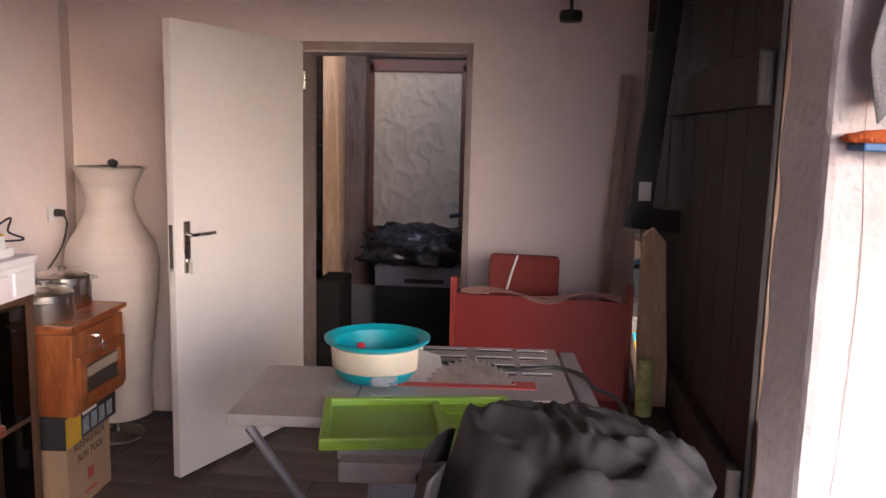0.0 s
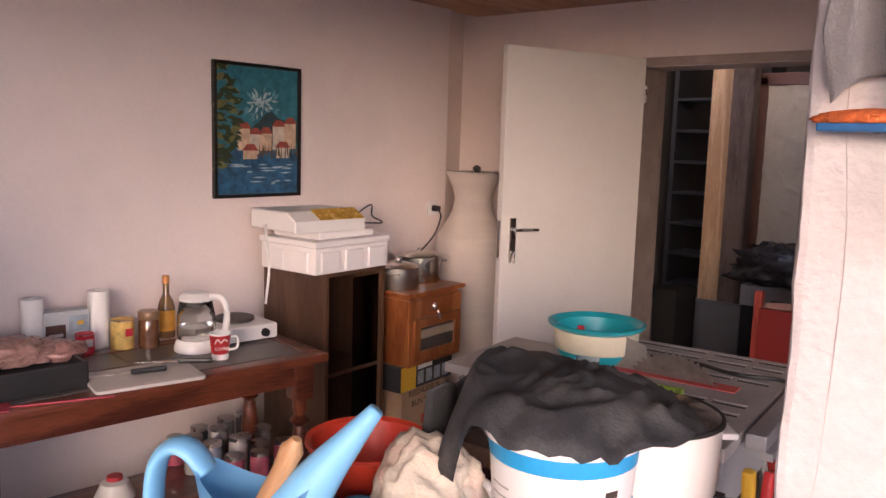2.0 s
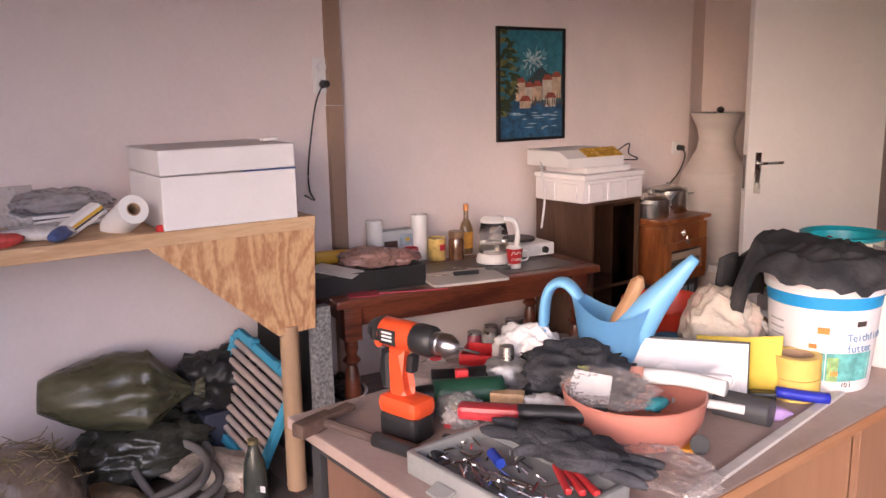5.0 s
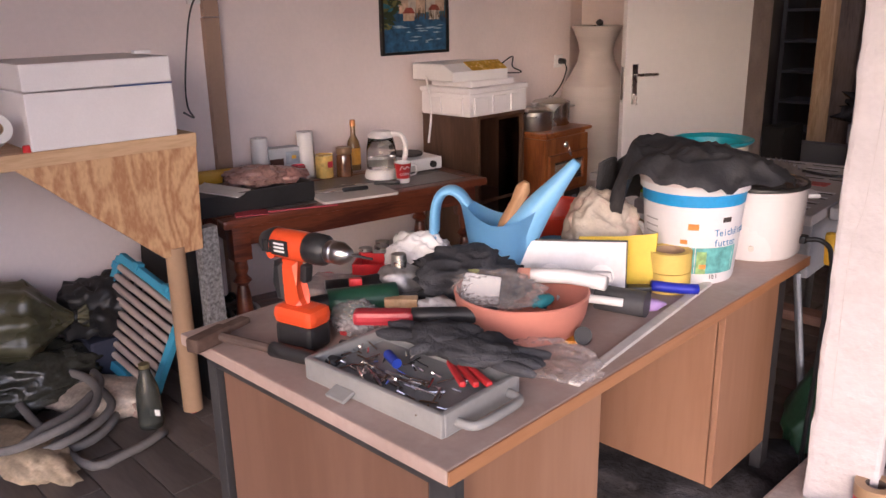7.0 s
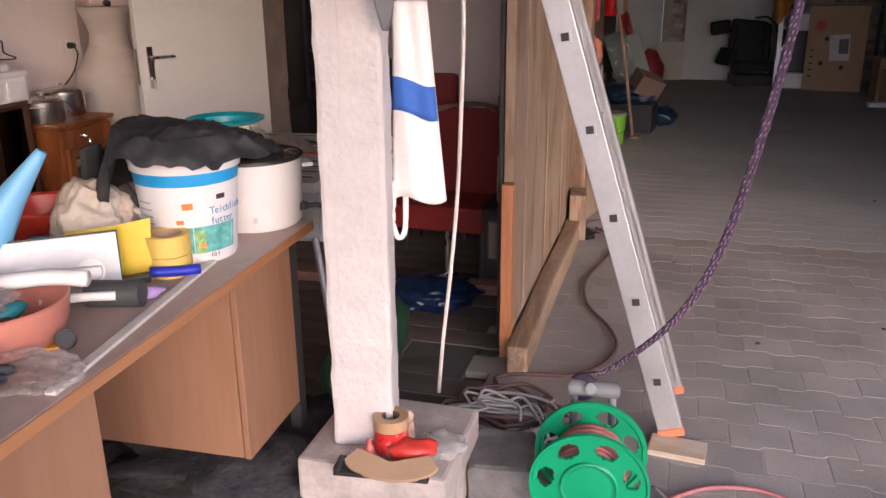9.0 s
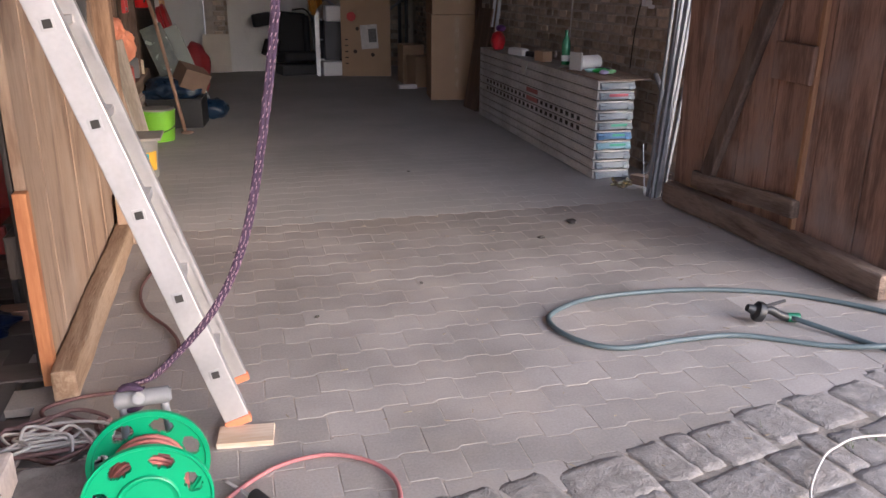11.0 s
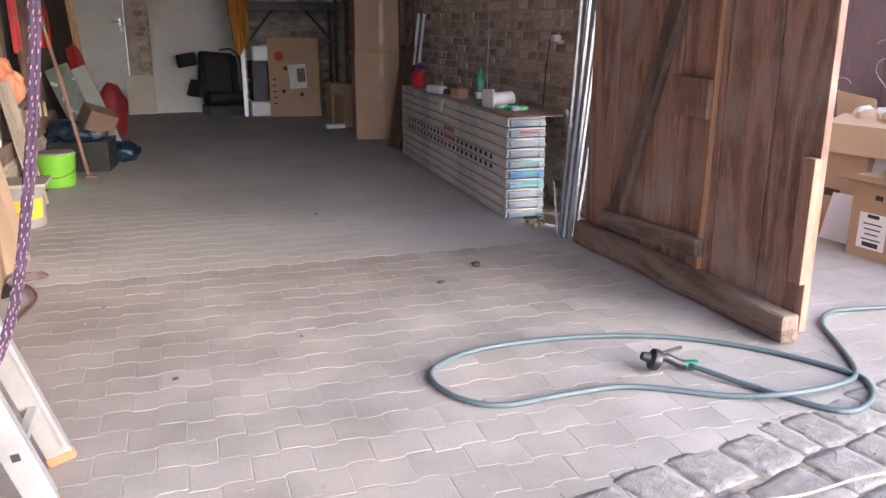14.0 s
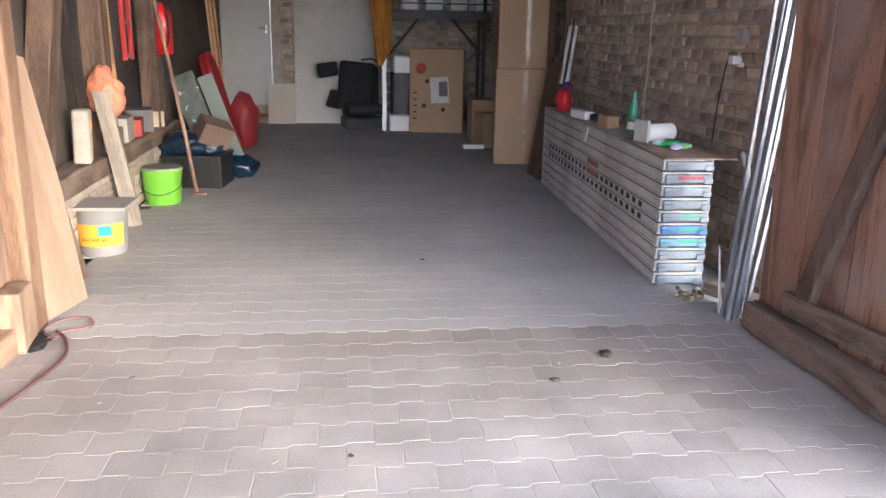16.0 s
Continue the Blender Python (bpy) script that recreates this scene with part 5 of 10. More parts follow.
solo("iridescent_box", box(NB(), 0.08, 0.05, 0.05, 0, 0, 0.025, bev=0.003), mat("iridescent_card_b", (0.42, 0.55, 0.40), 0.25, metal=0.4, var=0.6, scale=30), 1.74, 0.66, 0.0, -20, "small shiny iridescent box on the floor", "box")
solo("dark_net", lump(NB(), 0.34, 0.22, 0.07, 0, 0, 0.05, 71, 0.5, 3, 0.9, 4, flat=0.0), mat("dark_netting", (0.03, 0.027, 0.03), 0.9, var=0.6, scale=30, bump=0.9), 1.72, 0.84, 0, 15, "heap of dark netting under the desk", "netting", smooth="all")
solo("green_crate_lump", lump(NB(), 0.10, 0.35, 0.16, 0, 0, 0.14, 73, 0.2, 2, 0.4, 4, flat=0.0), mat("dark_green_bag", (0.015, 0.05, 0.022), 0.6, var=0.4), 1.86, 1.45, 0, 0, "dark green sack behind the column", "sack", smooth="all")

# hose reel
reel = thing("hose_reel", 2.775, 0.74, 0, 4, "green plastic cable reel wound with red cord", "reel")
green = mat("green_plastic", (0.012, 0.30, 0.13), 0.35, var=0.08, scale=5, bump=0.03)
RZ, RR = 0.168, 0.162
def reel_disc(y):
    """A dished disc with seven oval openings."""
    b = NB()
    radii = [0.02, 0.05, 0.072, 0.078] + [0.088 + 0.0058 * k_ for k_ in range(11)] + [0.152, RR - 0.006, RR]
    n = 140
    g = [[b.verts.new((r_ * math.cos(2 * math.pi * i / n), y - (0.006 if k_ >= len(radii) - 2 or k_ == 2 else 0), RZ + r_ * math.sin(2 * math.pi * i / n))) for i in range(n)] for k_, r_ in enumerate(radii)]
    fs = []
    for k_ in range(len(radii) - 1):
        for i in range(n):
            rm, am = (radii[k_] + radii[k_ + 1]) / 2, 2 * math.pi * (i + 0.5) / n - 0.3
            da = (am * 7 / (2 * math.pi) + 0.5) % 1.0 - 0.5
            if ((rm - 0.118) / 0.0215) ** 2 + (da * 2 * math.pi / 7 * 0.118 / 0.032) ** 2 < 1:
                continue
            fs.append(b.faces.new((g[k_][i], g[k_][(i + 1) % n], g[k_ + 1][(i + 1) % n], g[k_ + 1][i])))
    bmesh.ops.delete(b, geom=[v for v in b.verts if not v.link_faces], context="VERTS")
    bmesh.ops.recalc_face_normals(b, faces=b.faces)
    bmesh.ops.solidify(b, geom=b.faces[:], thickness=0.012)
    return b


for y in (0.0, 0.19):
    dk = part("disc", reel_disc(y), green, reel, smooth=True)
    ring = tube(NB(), [(0.075 * math.cos(2 * math.pi * k_ / 24), y - 0.008, RZ + 0.075 * math.sin(2 * math.pi * k_ / 24)) for k_ in range(25)], 0.0035, 6, 1)
    part("rim_ring", ring, green, dk)
    part("hub_plate", lathe(NB(), [(0, 0), (0.06, 0), (0.062, 0.004), (0.02, 0.008), (0, 0.008)], 30, pose(0, y - 0.001, RZ, 90)), green, dk, smooth=True)
part("drum", cyl(NB(), 0.07, 0.07, 0.19, 0, 0.19, RZ, 90, seg=28), green, reel, smooth=True)
redcord = mat("faded_red_cord", (0.42, 0.14, 0.12), 0.7, var=0.15, bump=0.2)
for j in range(11):
    wnd = NB()
    tube(wnd, [((0.088 + 0.004 * (j % 3)) * math.cos(2 * math.pi * k_ / 20), 0.018 + 0.0145 * j, RZ + (0.088 + 0.004 * (j % 3)) * math.sin(2 * math.pi * k_ / 20)) for k_ in range(21)], 0.0075, 6, 1)
    part("cord_turn", wnd, redcord, reel, smooth="all")
part("crank", tube(NB(), [(-0.10, -0.025, RZ - 0.06), (-0.10, -0.075, RZ - 0.06)], 0.014, 10, 1), green, reel)
fm = NB()
for x in (-0.09, 0.09):
    tube(fm, [(x, -0.02, 0.012), (x, 0.24, 0.012), (x * 0.7, 0.26, 0.15), (x * 0.6, 0.25, 0.32)], 0.012, 8, 5)
part("frame", fm, mat("grey_reel_frame", (0.22, 0.22, 0.23), 0.5, var=0.2), reel, smooth="all")
part("grip", cyl(NB(), 0.024, 0.024, 0.15, -0.075, 0.25, 0.335, 0, 90, seg=16, bev=0.006), mat("grey_grip", (0.20, 0.20, 0.21), 0.6), reel, smooth=True)
part("grip_knob", cyl(NB(), 0.02, 0.017, 0.09, -0.01, 0.30, 0.32, 70, seg=14, bev=0.004), mat("grey_grip_b", (0.24, 0.24, 0.25), 0.6), reel, smooth=True)
part("rope_knot", tube(NB(), [(-0.03 + 0.035 * math.cos(a * 1.2), 0.25 + 0.01 * (a % 3), 0.335 + 0.035 * math.sin(a * 1.2)) for a in range(12)], 0.009, 8, 4), rope_m, reel, smooth="all")
blk_coil = solo("black_hose_coil", tube(NB(), [((0.10 + 0.008 * (i // 14)) * math.cos(2 * math.pi * i / 14), (0.10 + 0.008 * (i // 14)) * math.sin(2 * math.pi * i / 14), 0.012 + 0.004 * (i % 5) + 0.012 * (i // 14)) for i in range(56)], 0.011, 7, 3), black_m, 2.64, 1.12, 0, 0, "coil of black cable behind the reel", "cable", smooth="all")
granite = box(NB(), 0.20, 0.24, 0.13, 0, 0, 0.065, bev=0.018)
bmesh.ops.subdivide_edges(granite, edges=granite.edges[:], cuts=3, use_grid_fill=True)
for v in granite.verts:
    v.co += Vector((noise.noise(v.co * 14), noise.noise(v.co * 14 + Vector((5, 0, 0))), 0.6 * noise.noise(v.co * 14 + Vector((0, 5, 0))))) * 0.012
    v.co.z = max(0, v.co.z)
solo("paving_stone", granite, mat("loose_granite", (0.17, 0.16, 0.16), 0.85, var=0.3, scale=20, bump=0.6, fine=150), 2.50, 0.93, 0, 8, "loose dark granite paving stone", "stone")

# cables lying about
wcord = mat("white_flex", (0.52, 0.485, 0.45), 0.6, var=0.1)
rc = random.Random(11)
tang = NB()
pts = []
for i in range(70):
    a = i * 0.9 + rc.uniform(-0.4, 0.4)
    pts.append((2.43 + (0.06 + 0.19 * rc.random()) * math.cos(a), 1.21 + (0.05 + 0.16 * rc.random()) * math.sin(a), 0.03 + 0.05 * rc.random()))
tube(tang, pts, 0.0055, 6, 5)
solo("white_cable_tangle", tang, wcord, 0, 0, 0, 0, "tangle of thin white electric flex", "cable", smooth="all")
tang = NB()
pts = []
for i in range(34):
    a = i * 0.8 + rc.uniform(-0.3, 0.3)
    pts.append((2.44 + (0.10 + 0.16 * rc.random()) * math.cos(a), 1.33 + (0.06 + 0.12 * rc.random()) * math.sin(a), 0.012 + 0.05 * rc.random()))
tube(tang, pts, 0.007, 6, 5)
solo("brown_cable_tangle", tang, mat("dusty_brown_cord", (0.20, 0.12, 0.11), 0.8, var=0.2), 0, 0, 0, 0, "tangled brownish rubber cords on the floor", "cable", smooth="all")
solo("red_extension_cord", tube(NB(), [(2.63, 1.14, 0.02), (2.50, 1.36, 0.012), (2.38, 1.50, 0.012), (2.34, 1.60, 0.012), (2.45, 1.66, 0.012), (2.60, 1.68, 0.012), (2.72, 1.80, 0.012), (2.77, 2.0, 0.012), (2.72, 2.2, 0.012), (2.60, 2.45, 0.012), (2.56, 2.75, 0.012), (2.62, 3.1, 0.012), (2.66, 3.40, 0.012), (2.60, 3.62, 0.012), (2.52, 3.74, 0.012)], 0.0075, 8, 6), mat("red_brown_cord", (0.13, 0.065, 0.06), 0.7, var=0.15), 0, 0, 0, 0, "faded red extension cord across the paving", "cable", smooth="all")
solo("extension_cable", tube(NB(), [(2.92, 0.86, 0.02), (3.0, 0.97, 0.012), (3.12, 1.06, 0.012), (3.27, 1.08, 0.012), (3.40, 1.0, 0.012), (3.45, 0.86, 0.012), (3.40, 0.65, 0.012), (3.3, 0.4, 0.014)], 0.007, 8, 6), mat("pink_cord_m", (0.42, 0.16, 0.16), 0.7), 0, 0, 0, 0, "faded pink cord lying on the cobbles", "cable", smooth="all")
solo("white_flex_loop", tube(NB(), [(2.95, 1.02, 0.012), (3.02, 0.92, 0.012), (3.03, 0.82, 0.014), (3.10, 0.80, 0.014), (3.08, 0.70, 0.012), (3.0, 0.60, 0.014)], 0.005, 8, 6), wcord, 0, 0, 0, 0, "white flex looping beside the reel", "cable", smooth="all")
cp = thing("cable_plug", 3.06, 0.86, 0.0, 35, "black rubber cable coupling", "plug")
part("body", cyl(NB(), 0.024, 0.018, 0.10, 0, 0.05, 0.026, 90, seg=16, bev=0.004), black_m, cp, smooth=True)
adp = thing("multi_socket", 2.53, 0.74, 0.0, 10, "grey plastic multi socket on the ground", "socket")
part("body", box(NB(), 0.10, 0.05, 0.035, 0, 0, 0.0175, bev=0.008), mat("grey_socket", (0.45, 0.44, 0.43), 0.5), adp)
for x in (-0.025, 0.025):
    part("socket_well", cyl(NB(), 0.018, 0.018, 0.004, x, 0, 0.0335, seg=14), steel_dark, adp)

# ---- yard: garden hose, white wire, cartons ----
hose_m = mat("grey_blue_hose", (0.085, 0.115, 0.125), 0.5, var=0.15, bump=0.15, fine=120)
solo("garden_hose", tube(NB(), [(5.37, 1.64, 0.03), (5.53, 1.38, 0.013), (5.64, 1.19, 0.013), (5.73, 1.12, 0.013), (5.87, 1.17, 0.013), (5.97, 1.28, 0.013), (5.98, 1.4, 0.013), (5.8, 1.7, 0.013), (5.5, 1.95, 0.013), (5.1, 2.08, 0.013), (4.65, 2.09, 0.013), (4.4, 1.98, 0.013), (4.33, 1.85, 0.013), (4.38, 1.67, 0.013), (4.52, 1.56, 0.013), (4.81, 1.57, 0.013), (5.07, 1.55, 0.013), (5.37, 1.37, 0.013), (5.58, 1.28, 0.032), (5.84, 1.29, 0.032), (6.02, 1.4, 0.013), (6.17, 1.66, 0.013), (6.28, 1.87, 0.013), (6.44, 1.99, 0.013), (6.64, 1.98, 0.013), (6.97, 1.91, 0.013), (7.6, 1.7, 0.013)], 0.0115, 10, 8), hose_m, 0, 0, 0, 0, "grey-green garden hose looped on the paving", "hose", smooth="all")
nz = thing("hose_nozzle", 5.355, 1.645, 0.0, 166, "black and green garden spray nozzle", "nozzle")
nz.scale = (1.05, 1.05, 1.05)
part("head", lathe(NB(), [(0, 0), (0.042, 0), (0.045, 0.012), (0.042, 0.028), (0.022, 0.04), (0.016, 0.07), (0, 0.07)], 22, pose(0.10, 0, 0.046, 0, 70)), black_m, nz, smooth=True)
part("grip", tube(NB(), [(0.12, 0, 0.055), (0.07, 0, 0.06), (0.02, 0, 0.035), (-0.02, 0, 0.024)], 0.018, 10, 4), black_m, nz, smooth="all")
part("trigger", box(NB(), 0.09, 0.012, 0.012, 0.05, 0, 0.088, 0, 18, bev=0.004), steel_dark, nz)
part("collar", cyl(NB(), 0.02, 0.02, 0.05, -0.01, 0, 0.025, 0, -90, seg=16), mat("dark_green_collar", (0.01, 0.13, 0.07), 0.45), nz, smooth=True)
solo("white_wire", tube(NB(), [(4.50, 0.30, 0.024), (4.56, 0.45, 0.024), (4.63, 0.55, 0.024), (4.77, 0.67, 0.024), (4.85, 0.71, 0.024), (4.96, 0.74, 0.024), (5.15, 0.72, 0.024), (5.37, 0.74, 0.024), (5.53, 0.74, 0.024), (5.64, 0.75, 0.024), (5.95, 0.86, 0.024), (6.3, 0.85, 0.024)], 0.004, 8, 6), wcord, 0, 0, 0, 0, "white electric flex across the cobbles", "cable", smooth="all")

# plum-coloured boarded doors with chalk drawings
plum = mat("plum_boards", (0.20, 0.14, 0.145), 0.75, var=0.2, scale=2.5, bump=0.2, fine=40, stretch=(1, 1, 0.25), stain=(0.24, 0.19, 0.19), stain_amount=0.5)
pd = thing("door_2", 7.93, 3.30, 0, 0, "plum-brown boarded yard door with faded chalk hearts", "door", kind="structure")
for i in range(4):
    part("board", box(NB(), 0.04, 0.336, 2.6, 0, 0.50 - 0.34 * i, 1.32, bev=0.004), plum, pd)
part("edge_post", box(NB(), 0.09, 0.06, 2.6, -0.02, -0.71, 1.30, bev=0.005), mat("dark_plum", (0.075, 0.055, 0.055), 0.7, var=0.2), pd)
chalk = mat("chalk", (0.62, 0.58, 0.58), 0.95, var=0.3, scale=60)
heart = [(0.115 * math.sin(t_) ** 3 * -1, 0.10 * (0.8125 * math.cos(t_) - 0.3125 * math.cos(2 * t_) - 0.125 * math.cos(3 * t_) - 0.0625 * math.cos(4 * t_))) for t_ in [2 * math.pi * k_ / 24 for k_ in range(25)]]
hc = NB()
tube(hc, [(-0.0225, -0.08 + a * 1.15, 1.07 + b_ * 1.25) for a, b_ in heart], 0.0035, 5, 2)
part("chalk_heart", hc, chalk, pd)
for y, z, r1, r2, a0, a1 in ((0.33, 0.96, 0.09, 0.06, 20, 200), (0.36, 0.88, 0.07, 0.05, 30, 190), (-0.06, 1.24, 0.14, 0.05, 10, 170), (-0.42, 1.22, 0.05, 0.10, 60, 330), (-0.42, 1.06, 0.04, 0.05, 0, 350), (-0.61, 1.24, 0.05, 0.08, 0, 350), (-0.69, 1.27, 0.025, 0.05, 180, 420)):
    part("chalk_stroke", tube(NB(), [(-0.0225, y - r1 * math.cos(radians(a0 + (a1 - a0) * k_ / 12)), z + r2 * math.sin(radians(a0 + (a1 - a0) * k_ / 12))) for k_ in range(13)], 0.003, 5, 2), chalk, pd)
letters("chalk_word", "1+1=2", 0.09, chalk, pd, pose(-0.0225, -0.60, 1.03, 0, 0, -90))
solo("propped_timber", box(NB(), 0.06, 0.10, 2.6, 0, 0, 1.3, bev=0.004), wood("yellow_timber", (0.78, 0.55, 0.26), (0.66, 0.42, 0.17), "z", 0.6), 7.84, 2.86, 0.0, 0, "fresh yellow squared timber propped upright", "timber", ry=0.6)


def carton(x, y, rz, w_, d_, h_, label, material, name="carton", tilt=0.0, flaps=0, z=0.0, group="cartons by the yard wall"):
    t = thing(name, x, y, z, rz, label, "carton", group, ry=tilt)
    for a in ((w_, 0.006, h_, 0, -d_ / 2, h_ / 2), (w_, 0.006, h_, 0, d_ / 2, h_ / 2), (0.006, d_, h_, -w_ / 2, 0, h_ / 2), (0.006, d_, h_, w_ / 2, 0, h_ / 2), (w_, d_, 0.006, 0, 0, 0.004)):
        part("panel", box(NB(), *a), material, t)
    if flaps:
        for s in (-1, 1):
            part("flap", box(NB(), w_ * 0.5, d_, 0.005, s * w_ * 0.70, 0, h_ + 0.04 * (1 if s > 0 else -0.6), 0, -s * flaps, 0), material, t)
    else:
        part("lid", box(NB(), w_, d_, 0.006, 0, 0, h_ - 0.006), material, t)
    return t


white_board = mat("white_glossy_board", (0.66, 0.66, 0.68), 0.45, var=0.05)
ca = carton(7.64, 3.24, 8, 0.16, 0.46, 0.60, "tall brown carton stuffed with card scraps", carton_m, flaps=0)
part("print_bar", box(NB(), 0.001, 0.12, 0.05, -0.0835, 0.0, 0.30), ink, ca)
tr1 = carton(7.66, 2.98, 12, 0.20, 0.62, 0.20, "open pale fruit tray full of crumpled paper", carton_pale, "cardboard_tray", z=0.60, tilt=-14, flaps=0)
for i in range(9):
    solo("crumpled_paper", lump(NB(), 0.05, 0.06, 0.035, 0, 0, 0.03, 80 + i, 0.4, 2.5, 0.8, 3), (paper_m, carton_pale)[i % 3 == 0], 7.68 + 0.04 * (i % 3), 2.74 + 0.065 * i, 0.78 + 0.02 * (i % 2), 40 * i, "crumpled packing paper in the tray", "paper", "packing paper", smooth="all")
for i, (y, h_) in enumerate(((3.30, 0.35), (3.12, 0.27), (2.9, 0.24))):
    solo("card_sheet", slab(NB(), [(-0.19, 0), (0.2, 0.02), (0.19, h_), (-0.17, h_ - 0.03)], 0.005), carton_pale, 7.78 - 0.03 * i, y, 0.60, 85, "loose sheet of pale cardboard", "cardboard", "card sheets", rx=-8)
cb = solo("poster_board", slab(NB(), [(-0.30, 0), (0.30, 0.0), (0.30, 0.52), (-0.28, 0.62)], 0.012), white_board, 7.53, 2.92, 0.0, -82, "white glossy display board leaning on the cartons", "board", rx=-14)
nb = solo("patterned_board", slab(NB(), [(-0.055, 0), (0.055, 0), (0.055, 0.50), (-0.055, 0.50)], 0.01), mat("navy_print", (0.05, 0.06, 0.09), 0.5, var=0.6, scale=26), 7.56, 3.09, 0.0, -84, "dark blue patterned packaging board", "board", rx=-10)
cc = carton(7.56, 2.70, 6, 0.34, 0.36, 0.50, "brown appliance carton with a white label and open flaps", carton_m, flaps=18)
lb = part("label", box(NB(), 0.001, 0.19, 0.22, -0.1738, 0.02, 0.17), paper_m, cc, "white printed label")
part("label_print", box(NB(), 0.001, 0.08, 0.022, -0.1748, 0.02, 0.262), ink, lb)
for i in range(5):
    part("label_bar", box(NB(), 0.0008, 0.13 - 0.02 * (i % 3), 0.008 + (0.02 if i == 4 else 0), -0.1748, 0.02, 0.215 - 0.032 * i), ink, lb)
part("hand_hole", box(NB(), 0.001, 0.05, 0.03, -0.1738, 0.0, 0.38), slot_m, cc)
cd = carton(7.62, 2.27, 14, 0.42, 0.36, 0.62, "grey and red printed carton with open flaps", mat("grey_print_board", (0.62, 0.62, 0.65), 0.6, var=0.06), flaps=12)
part("red_side", box(NB(), 0.42, 0.001, 0.618, 0, -0.184, 0.31), mat("red_print_board", (0.62, 0.035, 0.055), 0.5, var=0.12), cd, "red printed side")
part("print_mark", box(box(NB(), 0.0008, 0.012, 0.30, -0.2143, -0.06, 0.33), 0.0008, 0.05, 0.05, -0.2143, 0.0, 0.45), mat("red_mark", (0.5, 0.03, 0.04), 0.5), cd)
for i, (z, h_) in enumerate(((0.43, 0.085), (0.325, 0.085), (0.22, 0.085))):
    part("print_mark", box(NB(), 0.0008, 0.085, h_, -0.2143, -0.055, z - 0.0), mat("red_mark_b", (0.55, 0.04, 0.05), 0.5), cd)
part("print_bar", box(NB(), 0.0008, 0.01, 0.20, -0.2143, 0.045, 0.34), ink, cd)
solo("pipe_handle", tube(NB(), [(7.56, 2.50, 0.70), (7.52, 2.36, 0.735), (7.56, 2.20, 0.74), (7.62, 2.12, 0.70), (7.68, 2.1, 0.62), (7.72, 2.1, 0.3), (7.74, 2.12, 0.012)], 0.012, 8, 5), steel_m, 0, 0, 0, 0, "bent steel tube handle behind the cartons", "handle", smooth="all")

# ---- hall right side: scaffold decks ----
deck_m = mat("worn_deck_aluminium", (0.62, 0.60, 0.57), 0.5, metal=0.2, var=0.35, scale=5, bump=0.2, fine=50, stain=(0.27, 0.23, 0.19), stain_scale=3, stain_amount=0.7, stretch=(1, 0.4, 1))
end_m = mat("grey_blue_end_cap", (0.30, 0.335, 0.37), 0.5, metal=0.3, var=0.2, scale=14)
cap_tints = {1: (0.40, 0.44, 0.50), 4: (0.25, 0.42, 0.50), 5: (0.14, 0.27, 0.48)}
deck0 = None
DECKS = 10
for i in range(DECKS):
    t = thing("scaffold_deck", 5.80, 4.30, 0.002 + 0.074 * i, -1.3, "aluminium scaffold deck in a stack, dusty and paint-marked", "scaffold deck", "stack of scaffold decks")
    b = NB()
    box(b, 0.29, 3.17, 0.050, 0, 1.60, 0.043, bev=0.003)
    box(b, 0.30, 3.17, 0.012, 0, 1.60, 0.014, bev=0.002)
    box(b, 0.296, 3.17, 0.007, 0, 1.60, 0.068, bev=0.001)
    part("deck", b, deck_m, t)
    e = NB()
    box(e, 0.27, 0.03, 0.046, 0, 0.0, 0.038, bev=0.006)
    for x in (-0.11, 0.11):
        box(e, 0.05, 0.03, 0.03, x, -0.012, 0.026, bev=0.006)
    part("end_cap", e, end_m if i not in (3, 4) else mat("blue_end_cap_%d" % i, cap_tints[i + 1], 0.5, var=0.3, scale=14), t)
    if i in (4, 5):
        for k_ in range(22):
            part("slot", box(NB(), 0.002, 0.06, 0.034, -0.1455, 0.35 + 0.12 * k_, 0.043), slot_m, t)
    if i in (3, 4, 5):
        part("paint_mark", box(NB(), 0.10 + 0.03 * (i % 2), 0.002, 0.018, 0.03, -0.0165, 0.044), mat("paint_mark_%d" % i, ((0.10, 0.42, 0.28), (0.10, 0.42, 0.28), (0.5, 0.05, 0.08))[i - 3] if i != 5 else (0.12, 0.45, 0.3), 0.6), t)
    if i == 8:
        part("paint_mark", box(NB(), 0.15, 0.002, 0.02, 0.01, -0.0165, 0.044), mat("red_scribble", (0.48, 0.10, 0.13), 0.6), t)
    if i in (5, 6):
        part("paint_mark", box(NB(), 0.002, 0.30, 0.04, -0.1462, 1.45, 0.043), mat("faded_red", (0.42, 0.14, 0.13), 0.7), t)
SZ = 0.002 + 0.074 * DECKS
part_b = thing("deck_bracket", 5.70, 5.9, SZ - 0.02, 0, "pale metal bracket hooked on the stack", "bracket")
part("plate", slab(NB(), [(-0.08, 0.02), (0.08, 0.02), (0.08, -0.02), (0.03, -0.10), (-0.03, -0.10), (-0.05, -0.04), (-0.08, -0.02)], 0.008, pose(-0.045, 0, 0.0, 0, 0, -90)), mat("pale_bracket", (0.6, 0.58, 0.52), 0.6), part_b)
solo("top_board", box(NB(), 0.40, 0.9, 0.008, 0, 0, 0.004), wood("stained_board", (0.34, 0.25, 0.19), (0.22, 0.15, 0.11), "y", 0.7), 5.87, 4.70, SZ + 0.004, -3, "thin stained board lying on the scaffold decks", "board")
TB = SZ + 0.013
bot = thing("green_bottle", 5.83, 5.36, TB, 0, "green plastic water bottle with a dark cap", "bottle")
